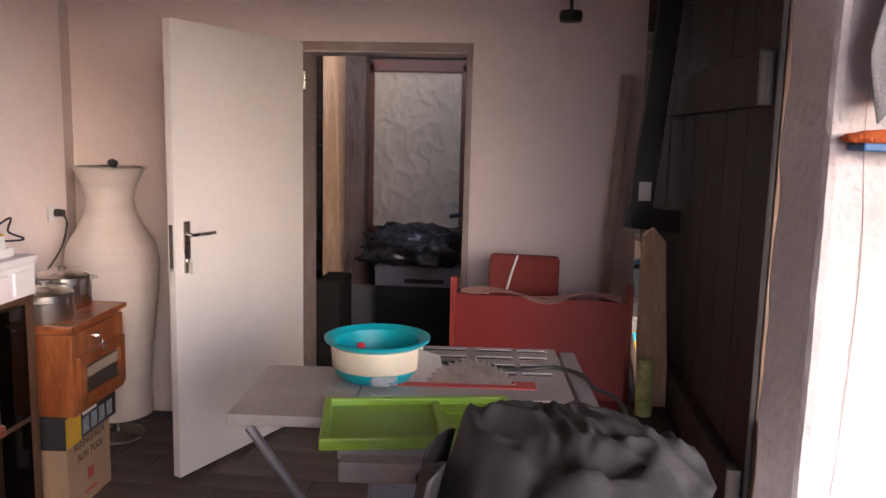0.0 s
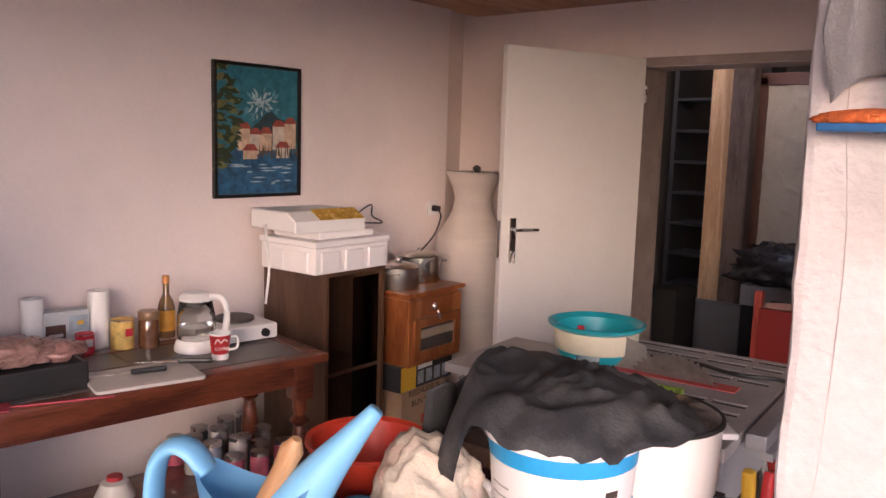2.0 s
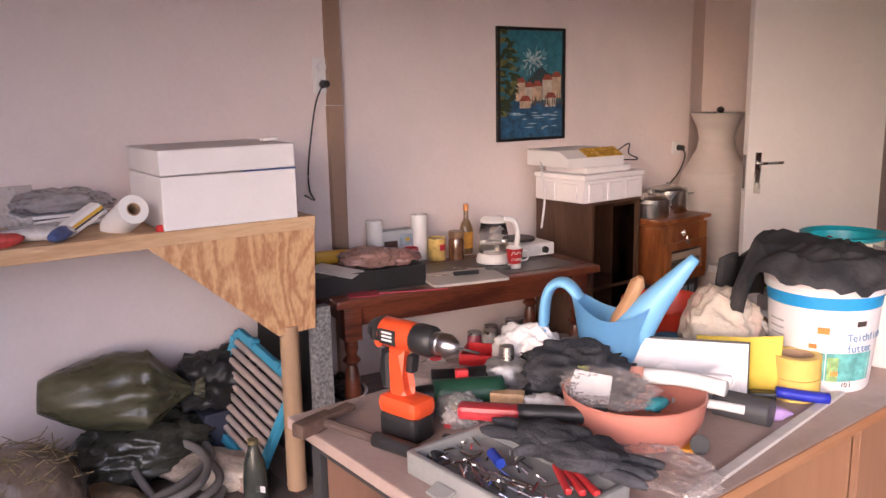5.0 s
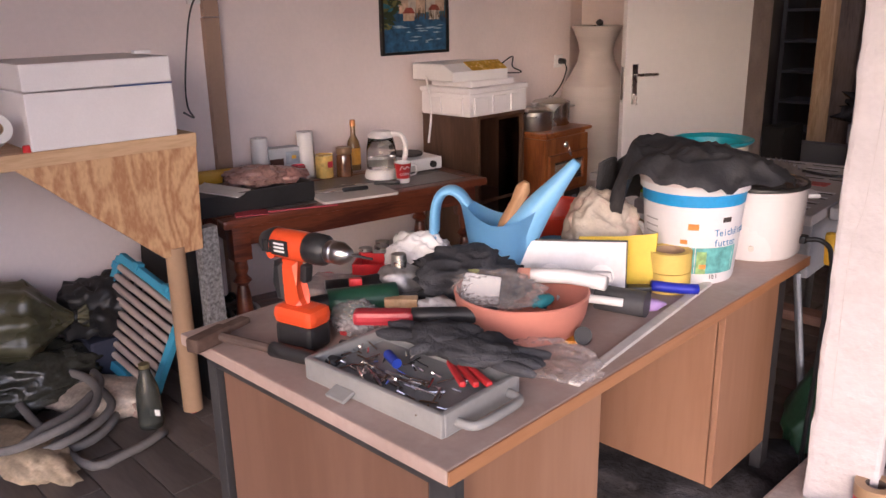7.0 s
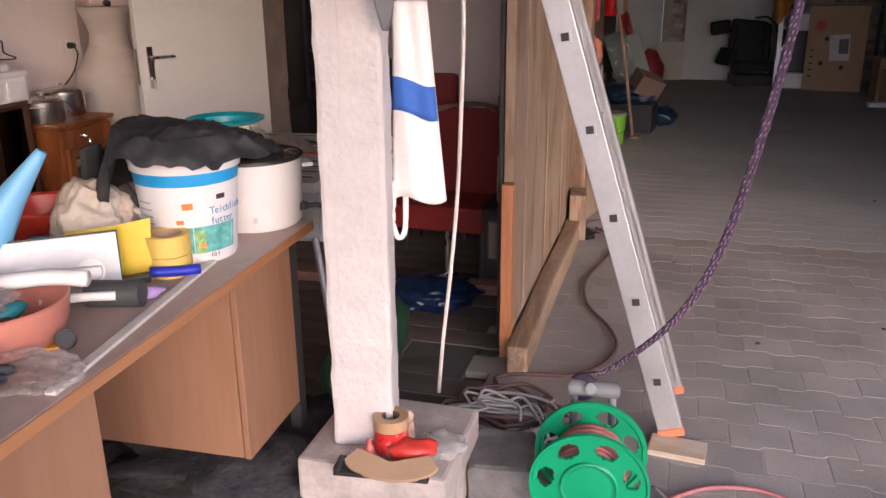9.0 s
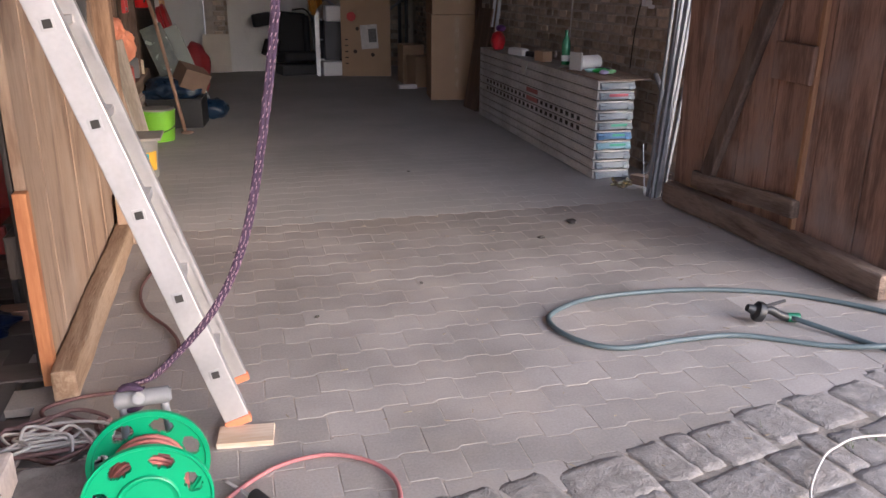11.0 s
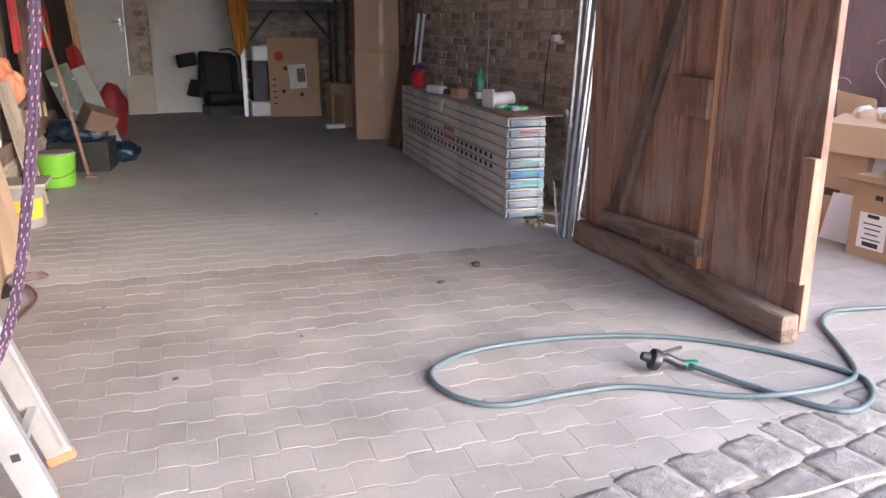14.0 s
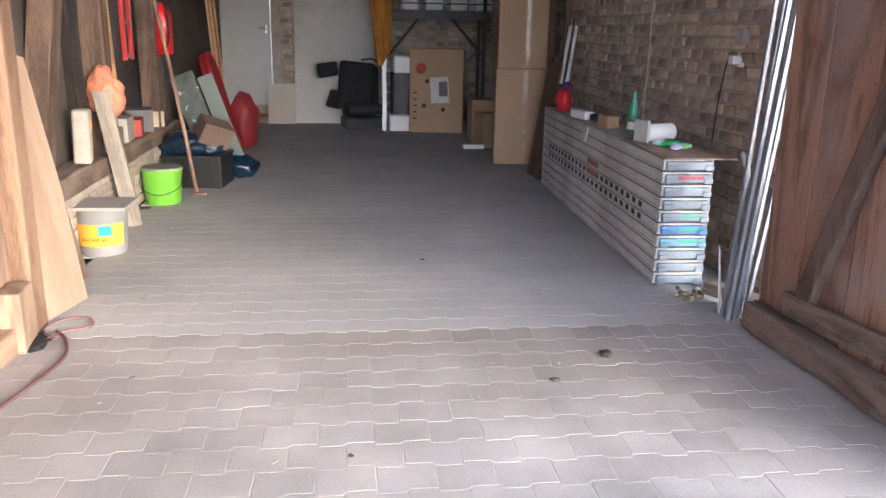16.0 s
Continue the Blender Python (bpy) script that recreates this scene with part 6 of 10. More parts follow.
part("body", lathe(NB(), [(0, 0), (0.036, 0), (0.038, 0.02), (0.035, 0.09), (0.038, 0.16), (0.032, 0.20), (0.014, 0.24), (0.014, 0.27), (0, 0.27)], 20), mat("green_pet", (0.10, 0.42, 0.22), 0.15, var=0.2, trans=0.5), bot, smooth=True)
part("cap", cyl(NB(), 0.016, 0.016, 0.02, 0, 0, 0.265, seg=14), mat("dark_green_cap", (0.01, 0.12, 0.05), 0.4), bot)
part("label", lathe(NB(), [(0.0385, 0.03), (0.0388, 0.08)], 20), paper_m, bot)
kr = thing("paper_roll", 5.86, 4.97, TB, 20, "roll of white paper towel with a grey holder", "paper roll")
part("paper", cyl(NB(), 0.055, 0.055, 0.22, -0.11, 0, 0.056, 0, 90, seg=24, bev=0.003), paper_m, kr, smooth=True)
part("holder", box(NB(), 0.02, 0.13, 0.14, -0.13, 0, 0.07, bev=0.004), mat("grey_holder", (0.45, 0.44, 0.43), 0.5), kr)
for i, (x, y, c_, s_) in enumerate(((5.86, 4.72, (0.05, 0.5, 0.10), 0.05), (5.90, 4.62, (0.3, 0.62, 0.3), 0.04), (5.83, 4.60, (0.5, 0.45, 0.7), 0.05), (5.92, 4.80, (0.06, 0.06, 0.07), 0.07), (5.80, 4.76, (0.45, 0.72, 0.7), 0.04))):
    solo("small_package", lump(NB(), s_ * 1.4, s_ * 0.7, 0.018, 0, 0, 0.016, 90 + i, 0.2, 2, 0.3, 2, flat=0), mat("package_%d" % i, c_, 0.4, var=0.3, scale=25), x, y, TB, 35 * i, "small coloured package on the stack", "package", "small packages", smooth="all")
solo("brown_parcel", box(NB(), 0.10, 0.15, 0.09, 0, 0, 0.045, bev=0.004), carton_m, 5.80, 5.80, SZ + 0.002, 10, "small brown cardboard parcel", "parcel")
gun = thing("power_tool", 5.76, 6.35, SZ + 0.002, 12, "white and dark power tool lying on the stack", "tool")
part("body", box(NB(), 0.09, 0.26, 0.07, 0, 0, 0.04, bev=0.02), white_plastic, gun)
part("grip", box(NB(), 0.05, 0.24, 0.05, 0.04, -0.22, 0.03, 0, 0, 10, bev=0.015), steel_dark, gun)
rp = thing("red_tool", 5.80, 7.1, SZ + 0.002, 0, "red hand-held machine with a purple knob", "tool")
part("body", lump(NB(), 0.07, 0.10, 0.10, 0, 0, 0.09, 99, 0.2, 1.5, 0.3, 3, flat=0), mat("red_machine", (0.5, 0.02, 0.03), 0.4), rp, smooth="all")
part("knob", lump(NB(), 0.05, 0.07, 0.035, 0.02, -0.02, 0.22, 98, 0.15, 2, 0.3, 2), mat("purple_knob", (0.10, 0.03, 0.14), 0.5), rp, smooth="all")
part("stem", cyl(NB(), 0.015, 0.015, 0.1, 0.01, 0, 0.13, seg=8), black_m, rp)

# metal profiles, pipe, chain and door leaf leaning at the right wall
for i in range(8):
    x, y = 5.81 + 0.034 * (i % 4), 3.68 + 0.026 * (i // 2)
    pf = NB()
    box(pf, 0.018, 0.004, 2.45 + 0.05 * i, 0, 0, (2.45 + 0.05 * i) / 2)
    for s in (-1, 1):
        box(pf, 0.003, 0.016, 2.45 + 0.05 * i, s * 0.0085, 0.009, (2.45 + 0.05 * i) / 2)
    solo("metal_profile", pf, galv_m, x, y, 0.01, 2 * i, "long galvanised metal profile leaning on the wall", "profile", "bundle of metal profiles", rx=-4 - 0.5 * (i % 3), ry=6.5 + 1.2 * (i % 4))
solo("bent_pipe", tube(NB(), [(6.02, 4.15, 0.80), (6.02, 4.02, 0.66), (6.02, 3.97, 0.50), (6.02, 4.05, 0.25), (6.02, 4.15, 0.10), (6.02, 4.25, 0.022)], 0.018, 10, 6), galv_m, 0, 0, 0, 0, "bent galvanised pipe beside the decks", "pipe", smooth="all")
solo("steel_offcut", slab(NB(), [(-0.10, 0), (0.12, 0), (0.03, 0.34), (-0.01, 0.34)], 0.006), alu_m, 5.86, 3.88, 0.01, 62, "triangular sheet metal offcut", "offcut", rx=-6)
fit_b = NB()
rf = random.Random(21)
for i in range(12):
    tube(fit_b, [(rf.uniform(-0.1, 0.1), rf.uniform(-0.06, 0.06), rf.uniform(0.01, 0.05)), (rf.uniform(-0.1, 0.1), rf.uniform(-0.06, 0.06), rf.uniform(0.02, 0.08))], 0.011, 8, 1)
solo("brass_fittings", fit_b, mat("shiny_brass", (0.62, 0.55, 0.36), 0.25, metal=0.9, var=0.3, scale=30), 5.76, 4.02, 0, 20, "heap of shiny brass door fittings", "fittings", smooth=True)
solo("wood_offcut", box(NB(), 0.09, 0.6, 0.07, 0, 0, 0.035, bev=0.005), beam_x, 6.05, 3.90, 0, 25, "dark wood offcut on the ground", "offcut")
rl2 = random.Random(5)
lt = NB()
for i in range(40):
    a, r_ = rl2.uniform(0, 6.28), rl2.uniform(0, 0.14)
    box(lt, 0.025, 0.012, 0.003, 5.98 + r_ * math.cos(a), 3.66 + r_ * math.sin(a) * 0.6, 0.006 + 0.002 * (i % 4), rl2.uniform(-20, 20), rl2.uniform(-20, 20), rl2.uniform(0, 180))
solo("leaf_litter", lt, mat("dead_leaves", (0.10, 0.07, 0.05), 0.9, var=0.5, scale=40), 0, 0, 0, 0, "dead leaves swept into the gate corner", "litter", kind="stuff")
ws = socket(HALL_R - 0.001, 4.56, 1.28, 90, 1, "white surface socket on the brick wall with a hanging lead")
part("upper_box", box(NB(), 0.09, 0.05, 0.09, -0.03, 0.025, 0.13, bev=0.006), mat("grey_box", (0.40, 0.37, 0.34), 0.6), ws)
part("plug", box(NB(), 0.06, 0.05, 0.05, 0.02, 0.04, 0.0, bev=0.008), white_plastic, ws)
part("lead", tube(NB(), [(0.05, 0.06, 0), (0.10, 0.05, -0.05), (0.17, 0.04, -0.25), (0.20, 0.04, -0.5)], 0.005, 6, 6), black_m, ws)
solo("wall_string", tube(NB(), [(HALL_R - 0.02, 6.0, 1.9), (HALL_R - 0.02, 6.02, 1.2), (HALL_R - 0.02, 6.04, 0.75)], 0.006, 6, 4), wcord, 0, 0, 0, 0, "pale cord hanging down the brick wall", "cord")
for i, (y, w_, h_, c_) in enumerate(((7.9, 0.42, 1.15, (0.16, 0.10, 0.07)), (7.75, 0.36, 0.95, (0.13, 0.08, 0.055)))):
    solo("furniture_board", box(NB(), 0.018, w_, h_, 0, 0, h_ / 2, bev=0.002), wood("brown_panel_%d" % i, c_, tuple(k_ * 0.6 for k_ in c_), "z", 0.6), 5.74 + 0.05 * i, y, 0, 4, "dark brown furniture panel leaning by the wall", "panel", "leaning panels", ry=9 - 2 * i)
for i in range(2):
    solo("white_strip", box(NB(), 0.03, 0.02, 1.5, 0, 0, 0.75, bev=0.002), alu_m, 5.80 + 0.06 * i, 7.70, 0.0, 0, "pale aluminium strip leaning by the panels", "strip", "leaning strips", ry=8, rx=-3)
solo("brown_window_frame", box(box(box(box(NB(), 0.06, 0.08, 1.9, 0, -0.3, 0.95), 0.06, 0.08, 1.9, 0, 0.3, 0.95), 0.06, 0.6, 0.08, 0, 0, 0.04), 0.06, 0.6, 0.08, 0, 0, 1.86), walnut, 6.02, 8.25, 0.3, 0, "dark brown window frame on the wall", "window frame", kind="structure")

# ---- hall back ----
for i, z in enumerate((0.0, 1.04)):
    t = thing("tall_carton", 5.80, 8.98, z, -8 + 2 * i, "tall plain brown cardboard carton in a stack", "carton", "tall stacked cartons")
    part("box", box(NB(), 0.58, 0.62, 1.035, 0, 0, 0.5175, bev=0.006), carton_m, t)
    part("tape", box(NB(), 0.05, 0.001, 0.9, 0.03, -0.311, 0.56), mat("clear_tape", (0.42, 0.30, 0.19), 0.25), t)
bx = thing("appliance_carton", 5.14, 11.66, 0, -10, "large brown appliance carton with printed symbols", "carton")
part("box", box(NB(), 0.76, 0.40, 1.17, 0, 0, 0.585, bev=0.005), carton_m, bx)
part("label", box(NB(), 0.26, 0.001, 0.36, 0.05, -0.2008, 0.60, 0, -4), mat("pale_label", (0.62, 0.58, 0.54), 0.6, var=0.2, scale=14), bx)
part("picture", box(NB(), 0.12, 0.001, 0.20, 0.10, -0.2018, 0.62, 0, -4), mat("dark_picture", (0.12, 0.11, 0.10), 0.5, var=0.5, scale=30), bx)
part("red_blot", cyl(NB(), 0.07, 0.07, 0.001, -0.22, -0.2, 0.90, 90, seg=16), mat("red_blot", (0.50, 0.05, 0.05), 0.7), bx)
for a in ((-0.13, 0.72), (-0.17, 0.38), (0.10, 0.33)):
    part("symbol", cyl(NB(), 0.03, 0.03, 0.001, a[0], -0.2, a[1], 90, seg=14), ink, bx)
for i in range(5):
    part("print_bar", box(NB(), 0.05, 0.001, 0.02, -0.30, -0.2006, 0.2 + 0.09 * i), ink, bx)
for i, (x, y, w_, d_, h_) in enumerate(((5.62, 10.6, 0.3, 0.4, 0.55), (5.66, 10.15, 0.28, 0.35, 0.42))):
    carton(x, y, 10 * i, w_, d_, h_, "small brown carton behind the tall ones", carton_m, group="small cartons")
solo("white_brick_block", box(NB(), 0.25, 0.12, 0.05, 0, 0, 0.025), paper_m, 5.42, 9.9, 0, 0, "pale block on the hall floor", "block")

bdoor = thing("door_3", 1.94, HALL_B - 0.02, 0.25, 0, "plain pale grey flush door at the hall's end", "door", kind="structure")
grey_door = mat("pale_grey_door", (0.60, 0.60, 0.60), 0.5, var=0.05)
part("leaf", box(NB(), 0.75, 0.04, 1.94, 0.375, 0, 0.97, bev=0.003), grey_door, bdoor)
part("door_handle", tube(box(NB(), 0.03, 0.01, 0.20, 0.69, -0.025, 1.10), [(0.69, -0.03, 1.15), (0.69, -0.06, 1.15), (0.57, -0.062, 1.15)], 0.009, 8, 4), steel_m, bdoor)
solo("door_step", box(NB(), 1.0, 0.35, 0.10, 0, 0, 0.05, bev=0.01), mat("brick_step", (0.27, 0.19, 0.15), 0.9, var=0.3, scale=14, bump=0.5), 2.45, HALL_B - 0.18, 0, 0, "low brick step under the end door", "step", kind="structure")
solo("pale_sheet", box(NB(), 0.42, 0.012, 0.60, 0, 0, 0.30), mat("pale_fibreboard", (0.58, 0.52, 0.44), 0.8, var=0.08), 2.86, HALL_B - 0.42, 0.0, 2, "pale fibreboard sheet leaning by the door", "sheet", rx=-9)
solo("leaning_board", slab(NB(), [(-0.64, 0), (0.64, 0), (0.64, 2.15), (-0.56, 2.15), (-0.64, 2.05)], 0.02), mat("dusty_white_panel", (0.66, 0.63, 0.59), 0.7, var=0.1, scale=1.5, stain=(0.45, 0.40, 0.35), stain_scale=1.2, stain_amount=0.7), 3.70, HALL_B - 0.32, 0.0, 0, "large dusty white panel leaning on the end wall", "panel", rx=-5)
seat = thing("black_car_seat", 3.98, 12.02, 0, 12, "black upholstered vehicle seat lying on the floor", "seat")
blackcl = mat("black_upholstery", (0.016, 0.016, 0.017), 0.75, var=0.3, bump=0.2)
part("cushion", box(NB(), 0.56, 0.52, 0.15, 0.10, -0.04, 0.27, -6, 0, 0, bev=0.05), blackcl, seat, smooth="all")
part("backrest", box(NB(), 0.54, 0.16, 0.66, 0.06, 0.22, 0.62, -14, 6, 0, bev=0.06), blackcl, seat, smooth="all")
for s in (-1, 1):
    part("side_bolster", box(NB(), 0.09, 0.17, 0.58, 0.06 + 0.25 * s, 0.15, 0.60, -14, 6, 10 * s, bev=0.04), blackcl, seat, smooth="all")
part("headrest", box(NB(), 0.30, 0.10, 0.20, -0.40, 0.10, 0.84, 0, -8, 10, bev=0.035), blackcl, seat, smooth="all")
part("side_flap", box(NB(), 0.10, 0.34, 0.26, -0.30, 0.0, 0.42, 0, 22, 20, bev=0.03), blackcl, seat, smooth="all")
part("base", box(NB(), 0.55, 0.45, 0.16, 0.08, 0, 0.08, bev=0.02), black_m, seat)
part("hoop", tube(NB(), [(0.10, 0.1, 0.98), (0.28, 0.0, 0.98), (0.40, -0.05, 0.75), (0.38, -0.1, 0.4)], 0.014, 8, 6), black_m, seat, smooth="all")
tl = thing("trestle_ladder", 4.38, 11.62, 0, 0, "white metal trestle leaning at the rack", "ladder")
for x in (0.0,):
    part("stile", box(NB(), 0.06, 0.03, 2.2, x, 0.10, 1.10, -4, bev=0.003), alu_m, tl)
for i in range(6):
    part("rung", box(NB(), 0.08, 0.025, 0.025, 0.05, 0.05 + 0.02 * i, 0.25 + 0.3 * i), alu_m, tl)
    part("rung_end", box(NB(), 0.028, 0.004, 0.028, 0.0, 0.058 + 0.0205 * i, 0.25 + 0.3 * i), slot_m, tl)
jk = thing("ochre_jacket", 4.36, 11.56, 1.0, 0, "ochre yellow work jacket hanging on the trestle", "jacket")


def jf(u, v):
    w_ = 0.10 + 0.09 * v
    return ((u - 0.5) * 2 * w_ - 0.05 * v, -0.01 - 0.05 * math.sin(7 * u + 3 * v) - 0.03 * math.sin(17 * u), 1.25 * v - 0.08 * math.sin(5 * u) * (1 - v))


part("cloth", sheet(NB(), 1, 1, 24, 24, jf, None, 0.01), mat("ochre_cloth", (0.50, 0.22, 0.03), 0.9, var=0.25, scale=5, bump=0.3), jk, smooth="all")
rack = thing("storage_rack", 4.4, 11.95, 0, 0, "dark metal storage rack with boxes of paper", "rack")
for x in (0.0, 1.45):
    for y in (0.0, 0.55):
        part("upright", box(NB(), 0.05, 0.05, 2.5, x, y, 1.25, bev=0.003), steel_dark, rack)
for z in (1.62, 2.3):
    part("beam", box(NB(), 1.45, 0.04, 0.10, 0.725, -0.006, z, bev=0.003), steel_dark, rack)
    part("shelf", box(NB(), 1.45, 0.55, 0.02, 0.725, 0.275, z + 0.06), steel_dark, rack)
for x0, x1, z0, z1 in ((0.05, 0.5, 1.05, 1.6), (1.40, 0.95, 1.1, 1.6), (0.05, 0.62, 1.22, 0.82), (1.4, 1.0, 1.15, 0.85)):
    part("brace", tube(NB(), [(x0, 0.0, z0), ((x0 + x1) / 2, 0, (z0 + z1) / 2), (x1, 0.0, z1)], 0.018, 8, 1), galv_m if z1 < 1 else steel_dark, rack)
for i in range(4):
    st = thing("paper_stack", 4.75 + 0.35 * i, 12.1, 1.70, 4 * i, "stack of white paper packs on the rack", "paper", "paper packs")
    part("sheets", box(NB(), 0.24, 0.32, 0.16, 0, 0, 0.08, bev=0.004), paper_m, st)
    part("band", box(NB(), 0.242, 0.322, 0.02, 0, 0, 0.09), steel_dark, st)
solo("white_tub", box(NB(), 0.42, 0.34, 0.24, 0, 0, 0.12, bev=0.03), white_plastic, 4.72, 11.78, 0.82, 0, "white plastic tub on a crate", "tub")
solo("dark_tub", box(NB(), 0.44, 0.36, 0.82, 0, 0, 0.41, bev=0.03), black_m, 4.72, 12.22, 0.0, 0, "stacked dark plastic crates", "crate")
solo("low_white_tub", box(NB(), 0.32, 0.25, 0.22, 0, 0, 0.11, bev=0.03), white_plastic, 4.60, 11.75, 0.0, 5, "low white plastic tub on the floor", "tub")
solo("dark_chest", box(NB(), 0.42, 0.16, 0.82, 0, 0, 0.41, bev=0.02), steel_dark, 4.72, 11.93, 0.0, 0, "dark cabinet below the rack", "cabinet")

# ---- hall left side ----
fz = thing("timber_frame", 2.10, 4.2, 0, 0, "old timber frame wall on a low brick plinth", "frame wall", kind="structure")
part("sill_beam", log(4.2, 0.18, 0.14, 13), beam_x, fz).matrix_basis = pose(0.0, 2.1, 0.37)
part("plinth_core", box(NB(), 0.16, 4.2, 0.37, 0, 2.1, 0.185), mortar_m, fz)
part("post", box(NB(), 0.16, 0.16, 2.80, 0.0, 1.95, 1.90, bev=0.012), beam_m, fz)
part("post", box(NB(), 0.16, 0.16, 2.80, 0.0, 3.5, 1.90, bev=0.012), beam_m, fz)
part("post", box(NB(), 0.14, 0.14, 2.75, 0.0, 0.0, 1.88, bev=0.012), beam_m, fz)
part("brace", box(NB(), 0.15, 0.17, 2.9, 0.03, 1.10, 1.88, -6, 6, bev=0.014), beam_m, fz, "thick leaning brown post")
part("head_beam", box(NB(), 0.16, 4.2, 0.16, 0, 2.1, 3.2, bev=0.01), beam_m, fz)
solo("leaning_board", slab(NB(), [(-0.25, 0), (0.10, 0), (0.115, 0.6), (0.085, 1.26), (-0.05, 1.30), (-0.22, 1.28)], 0.03, None, 0.003), wood("fresh_wide_board", (0.40, 0.29, 0.21), (0.31, 0.215, 0.15), "z", 0.65, rings=5), 2.47, 4.16, 0.0, 78, "wide fresh-sawn board leaning at the gateway", "board", rx=-9)
solo("dark_offcut_board", slab(NB(), [(-0.10, 0), (0.12, 0), (0.12, 0.52), (-0.08, 0.50)], 0.02, None, 0.002), beam_m, 2.36, 4.52, 0.0, 75, "dark board leaning by the wall", "board", rx=-14)
solo("wooden_wedge", box(NB(), 0.10, 0.20, 0.28, 0, 0, 0.14, bev=0.01), gate_pale, 2.42, 3.58, 0.0, 6, "block of wood at the gate corner", "block")
hol = thing("floor_hole", 2.45, 3.60, 0.008, 0, "dark hole in the paving by the gate corner", "hole", kind="structure")
part("rim", lump(NB(), 0.07, 0.10, 0.012, 0, 0, 0, 107, 0.4, 2, 0.5, 3, flat=-0.004), mat("hole_dark", (0.015, 0.013, 0.012), 0.95), hol, smooth="all")
solo("thin_cord_loop", tube(NB(), [(2.48, 3.55, 0.012), (2.55, 3.72, 0.012), (2.66, 3.80, 0.012), (2.60, 3.92, 0.012), (2.48, 3.88, 0.012), (2.46, 3.74, 0.012), (2.56, 3.62, 0.014)], 0.006, 6, 6), mat("brown_cord_b", (0.20, 0.11, 0.10), 0.7), 0, 0, 0, 0, "thin brown cord looped on the ground", "cable", smooth="all")

yb = thing("adhesive_bucket", 2.325, 5.20, 0, 0, "grey bucket with yellow and blue label, board on top", "bucket")
part("pail", lathe(NB(), [(0, 0), (0.135, 0), (0.145, 0.02), (0.155, 0.29), (0.16, 0.30), (0.152, 0.30), (0.14, 0.02), (0, 0.015)], 32), mat("grey_pail", (0.26, 0.26, 0.265), 0.45, var=0.1), yb, smooth=True)
lbl = NB()
lathe(lbl, [(0.1445, 0.03), (0.1555, 0.21)], 32)
bmesh.ops.delete(lbl, geom=[v for v in lbl.verts if v.co.y > -0.03], context="VERTS")
lb_ = part("label", lbl, yel, yb, "yellow label")
part("label_blue", slab(NB(), [(-0.005, 0.14), (0.075, 0.14), (0.075, 0.205), (-0.005, 0.205)], 0.001, Matrix.Translation((0.02, -0.152, 0)) @ pose(0, 0, 0, 4, 0, 14)), mat("cyan_print", (0.06, 0.45, 0.58), 0.4), lb_)
letters("label_print", "FH HX 80", 0.036, ink, lb_, pose(-0.01, -0.152, 0.11, 4, 0, 0))
part("lid_board", box(NB(), 0.36, 0.34, 0.02, 0.01, 0, 0.312, bev=0.003), mat("grey_fibre_board", (0.36, 0.34, 0.31), 0.8, var=0.12), yb)
gb = thing("green_bucket", 2.36, 6.72, 0, 0, "lime green plastic bucket with a dusty grey lid", "bucket")
part("pail", lathe(NB(), [(0, 0), (0.135, 0), (0.14, 0.01), (0.16, 0.27), (0.166, 0.275), (0.166, 0.285), (0.155, 0.28), (0, 0.27)], 32), mat("lime_pail", (0.20, 0.50, 0.03), 0.4, var=0.08), gb, smooth=True)
part("lid", lathe(NB(), [(0.16, 0.285), (0.155, 0.30), (0, 0.305)], 30), mat("dusty_lid", (0.26, 0.25, 0.23), 0.8, var=0.2), gb, smooth=True)
part("bail", tube(NB(), [(-0.165, 0, 0.25), (-0.15, -0.1, 0.14), (0.0, -0.168, 0.09), (0.15, -0.1, 0.14), (0.165, 0, 0.25)], 0.004, 6, 5), steel_dark, gb)
solo("pale_post", box(NB(), 0.11, 0.09, 0.98, 0, 0, 0.49, bev=0.008), wood("silver_post", (0.34, 0.30, 0.26), (0.22, 0.19, 0.16), "z", 0.85), 2.33, 5.92, 0.0, 10, "short silver-grey post leaning on the sill", "post", ry=-9)
solo("peach_bag", lump(NB(), 0.10, 0.11, 0.16, 0, 0, 0, 111, 0.28, 0.9, 0.7, 5), mat("peach_plastic", (0.62, 0.24, 0.14), 0.5, var=0.15, bump=0.3), 2.19, 6.0, 0.93, 0, "crumpled peach-coloured plastic bag on the post", "bag", smooth="all")
wsck = thing("white_sack", 2.12, 5.62, 0.505, 8, "white paper sack with yellow print on the sill", "sack")
part("paper", box(NB(), 0.11, 0.16, 0.36, 0, 0, 0.18, 0, 2, 3, bev=0.02), mat("dusty_paper_sack", (0.42, 0.38, 0.33), 0.85, var=0.2, scale=9, bump=0.3), wsck, smooth="all")
part("yellow_print", box(NB(), 0.002, 0.10, 0.06, 0.0585, 0, 0.26, 0, 2, 3), yel, wsck)
crt = thing("black_crate", 2.50, 7.55, 0, -6, "black plastic crate with a blue rubbish bag", "crate")
for a in ((0.52, 0.012, 0.28, 0, -0.22, 0.14), (0.52, 0.012, 0.28, 0, 0.22, 0.14), (0.012, 0.44, 0.28, -0.26, 0, 0.14), (0.012, 0.44, 0.28, 0.26, 0, 0.14), (0.52, 0.44, 0.012, 0, 0, 0.006), (0.55, 0.03, 0.025, 0, -0.22, 0.28), (0.55, 0.03, 0.025, 0, 0.22, 0.28)):
    part("crate_side", box(NB(), *a, bev=0.003), black_m, crt)
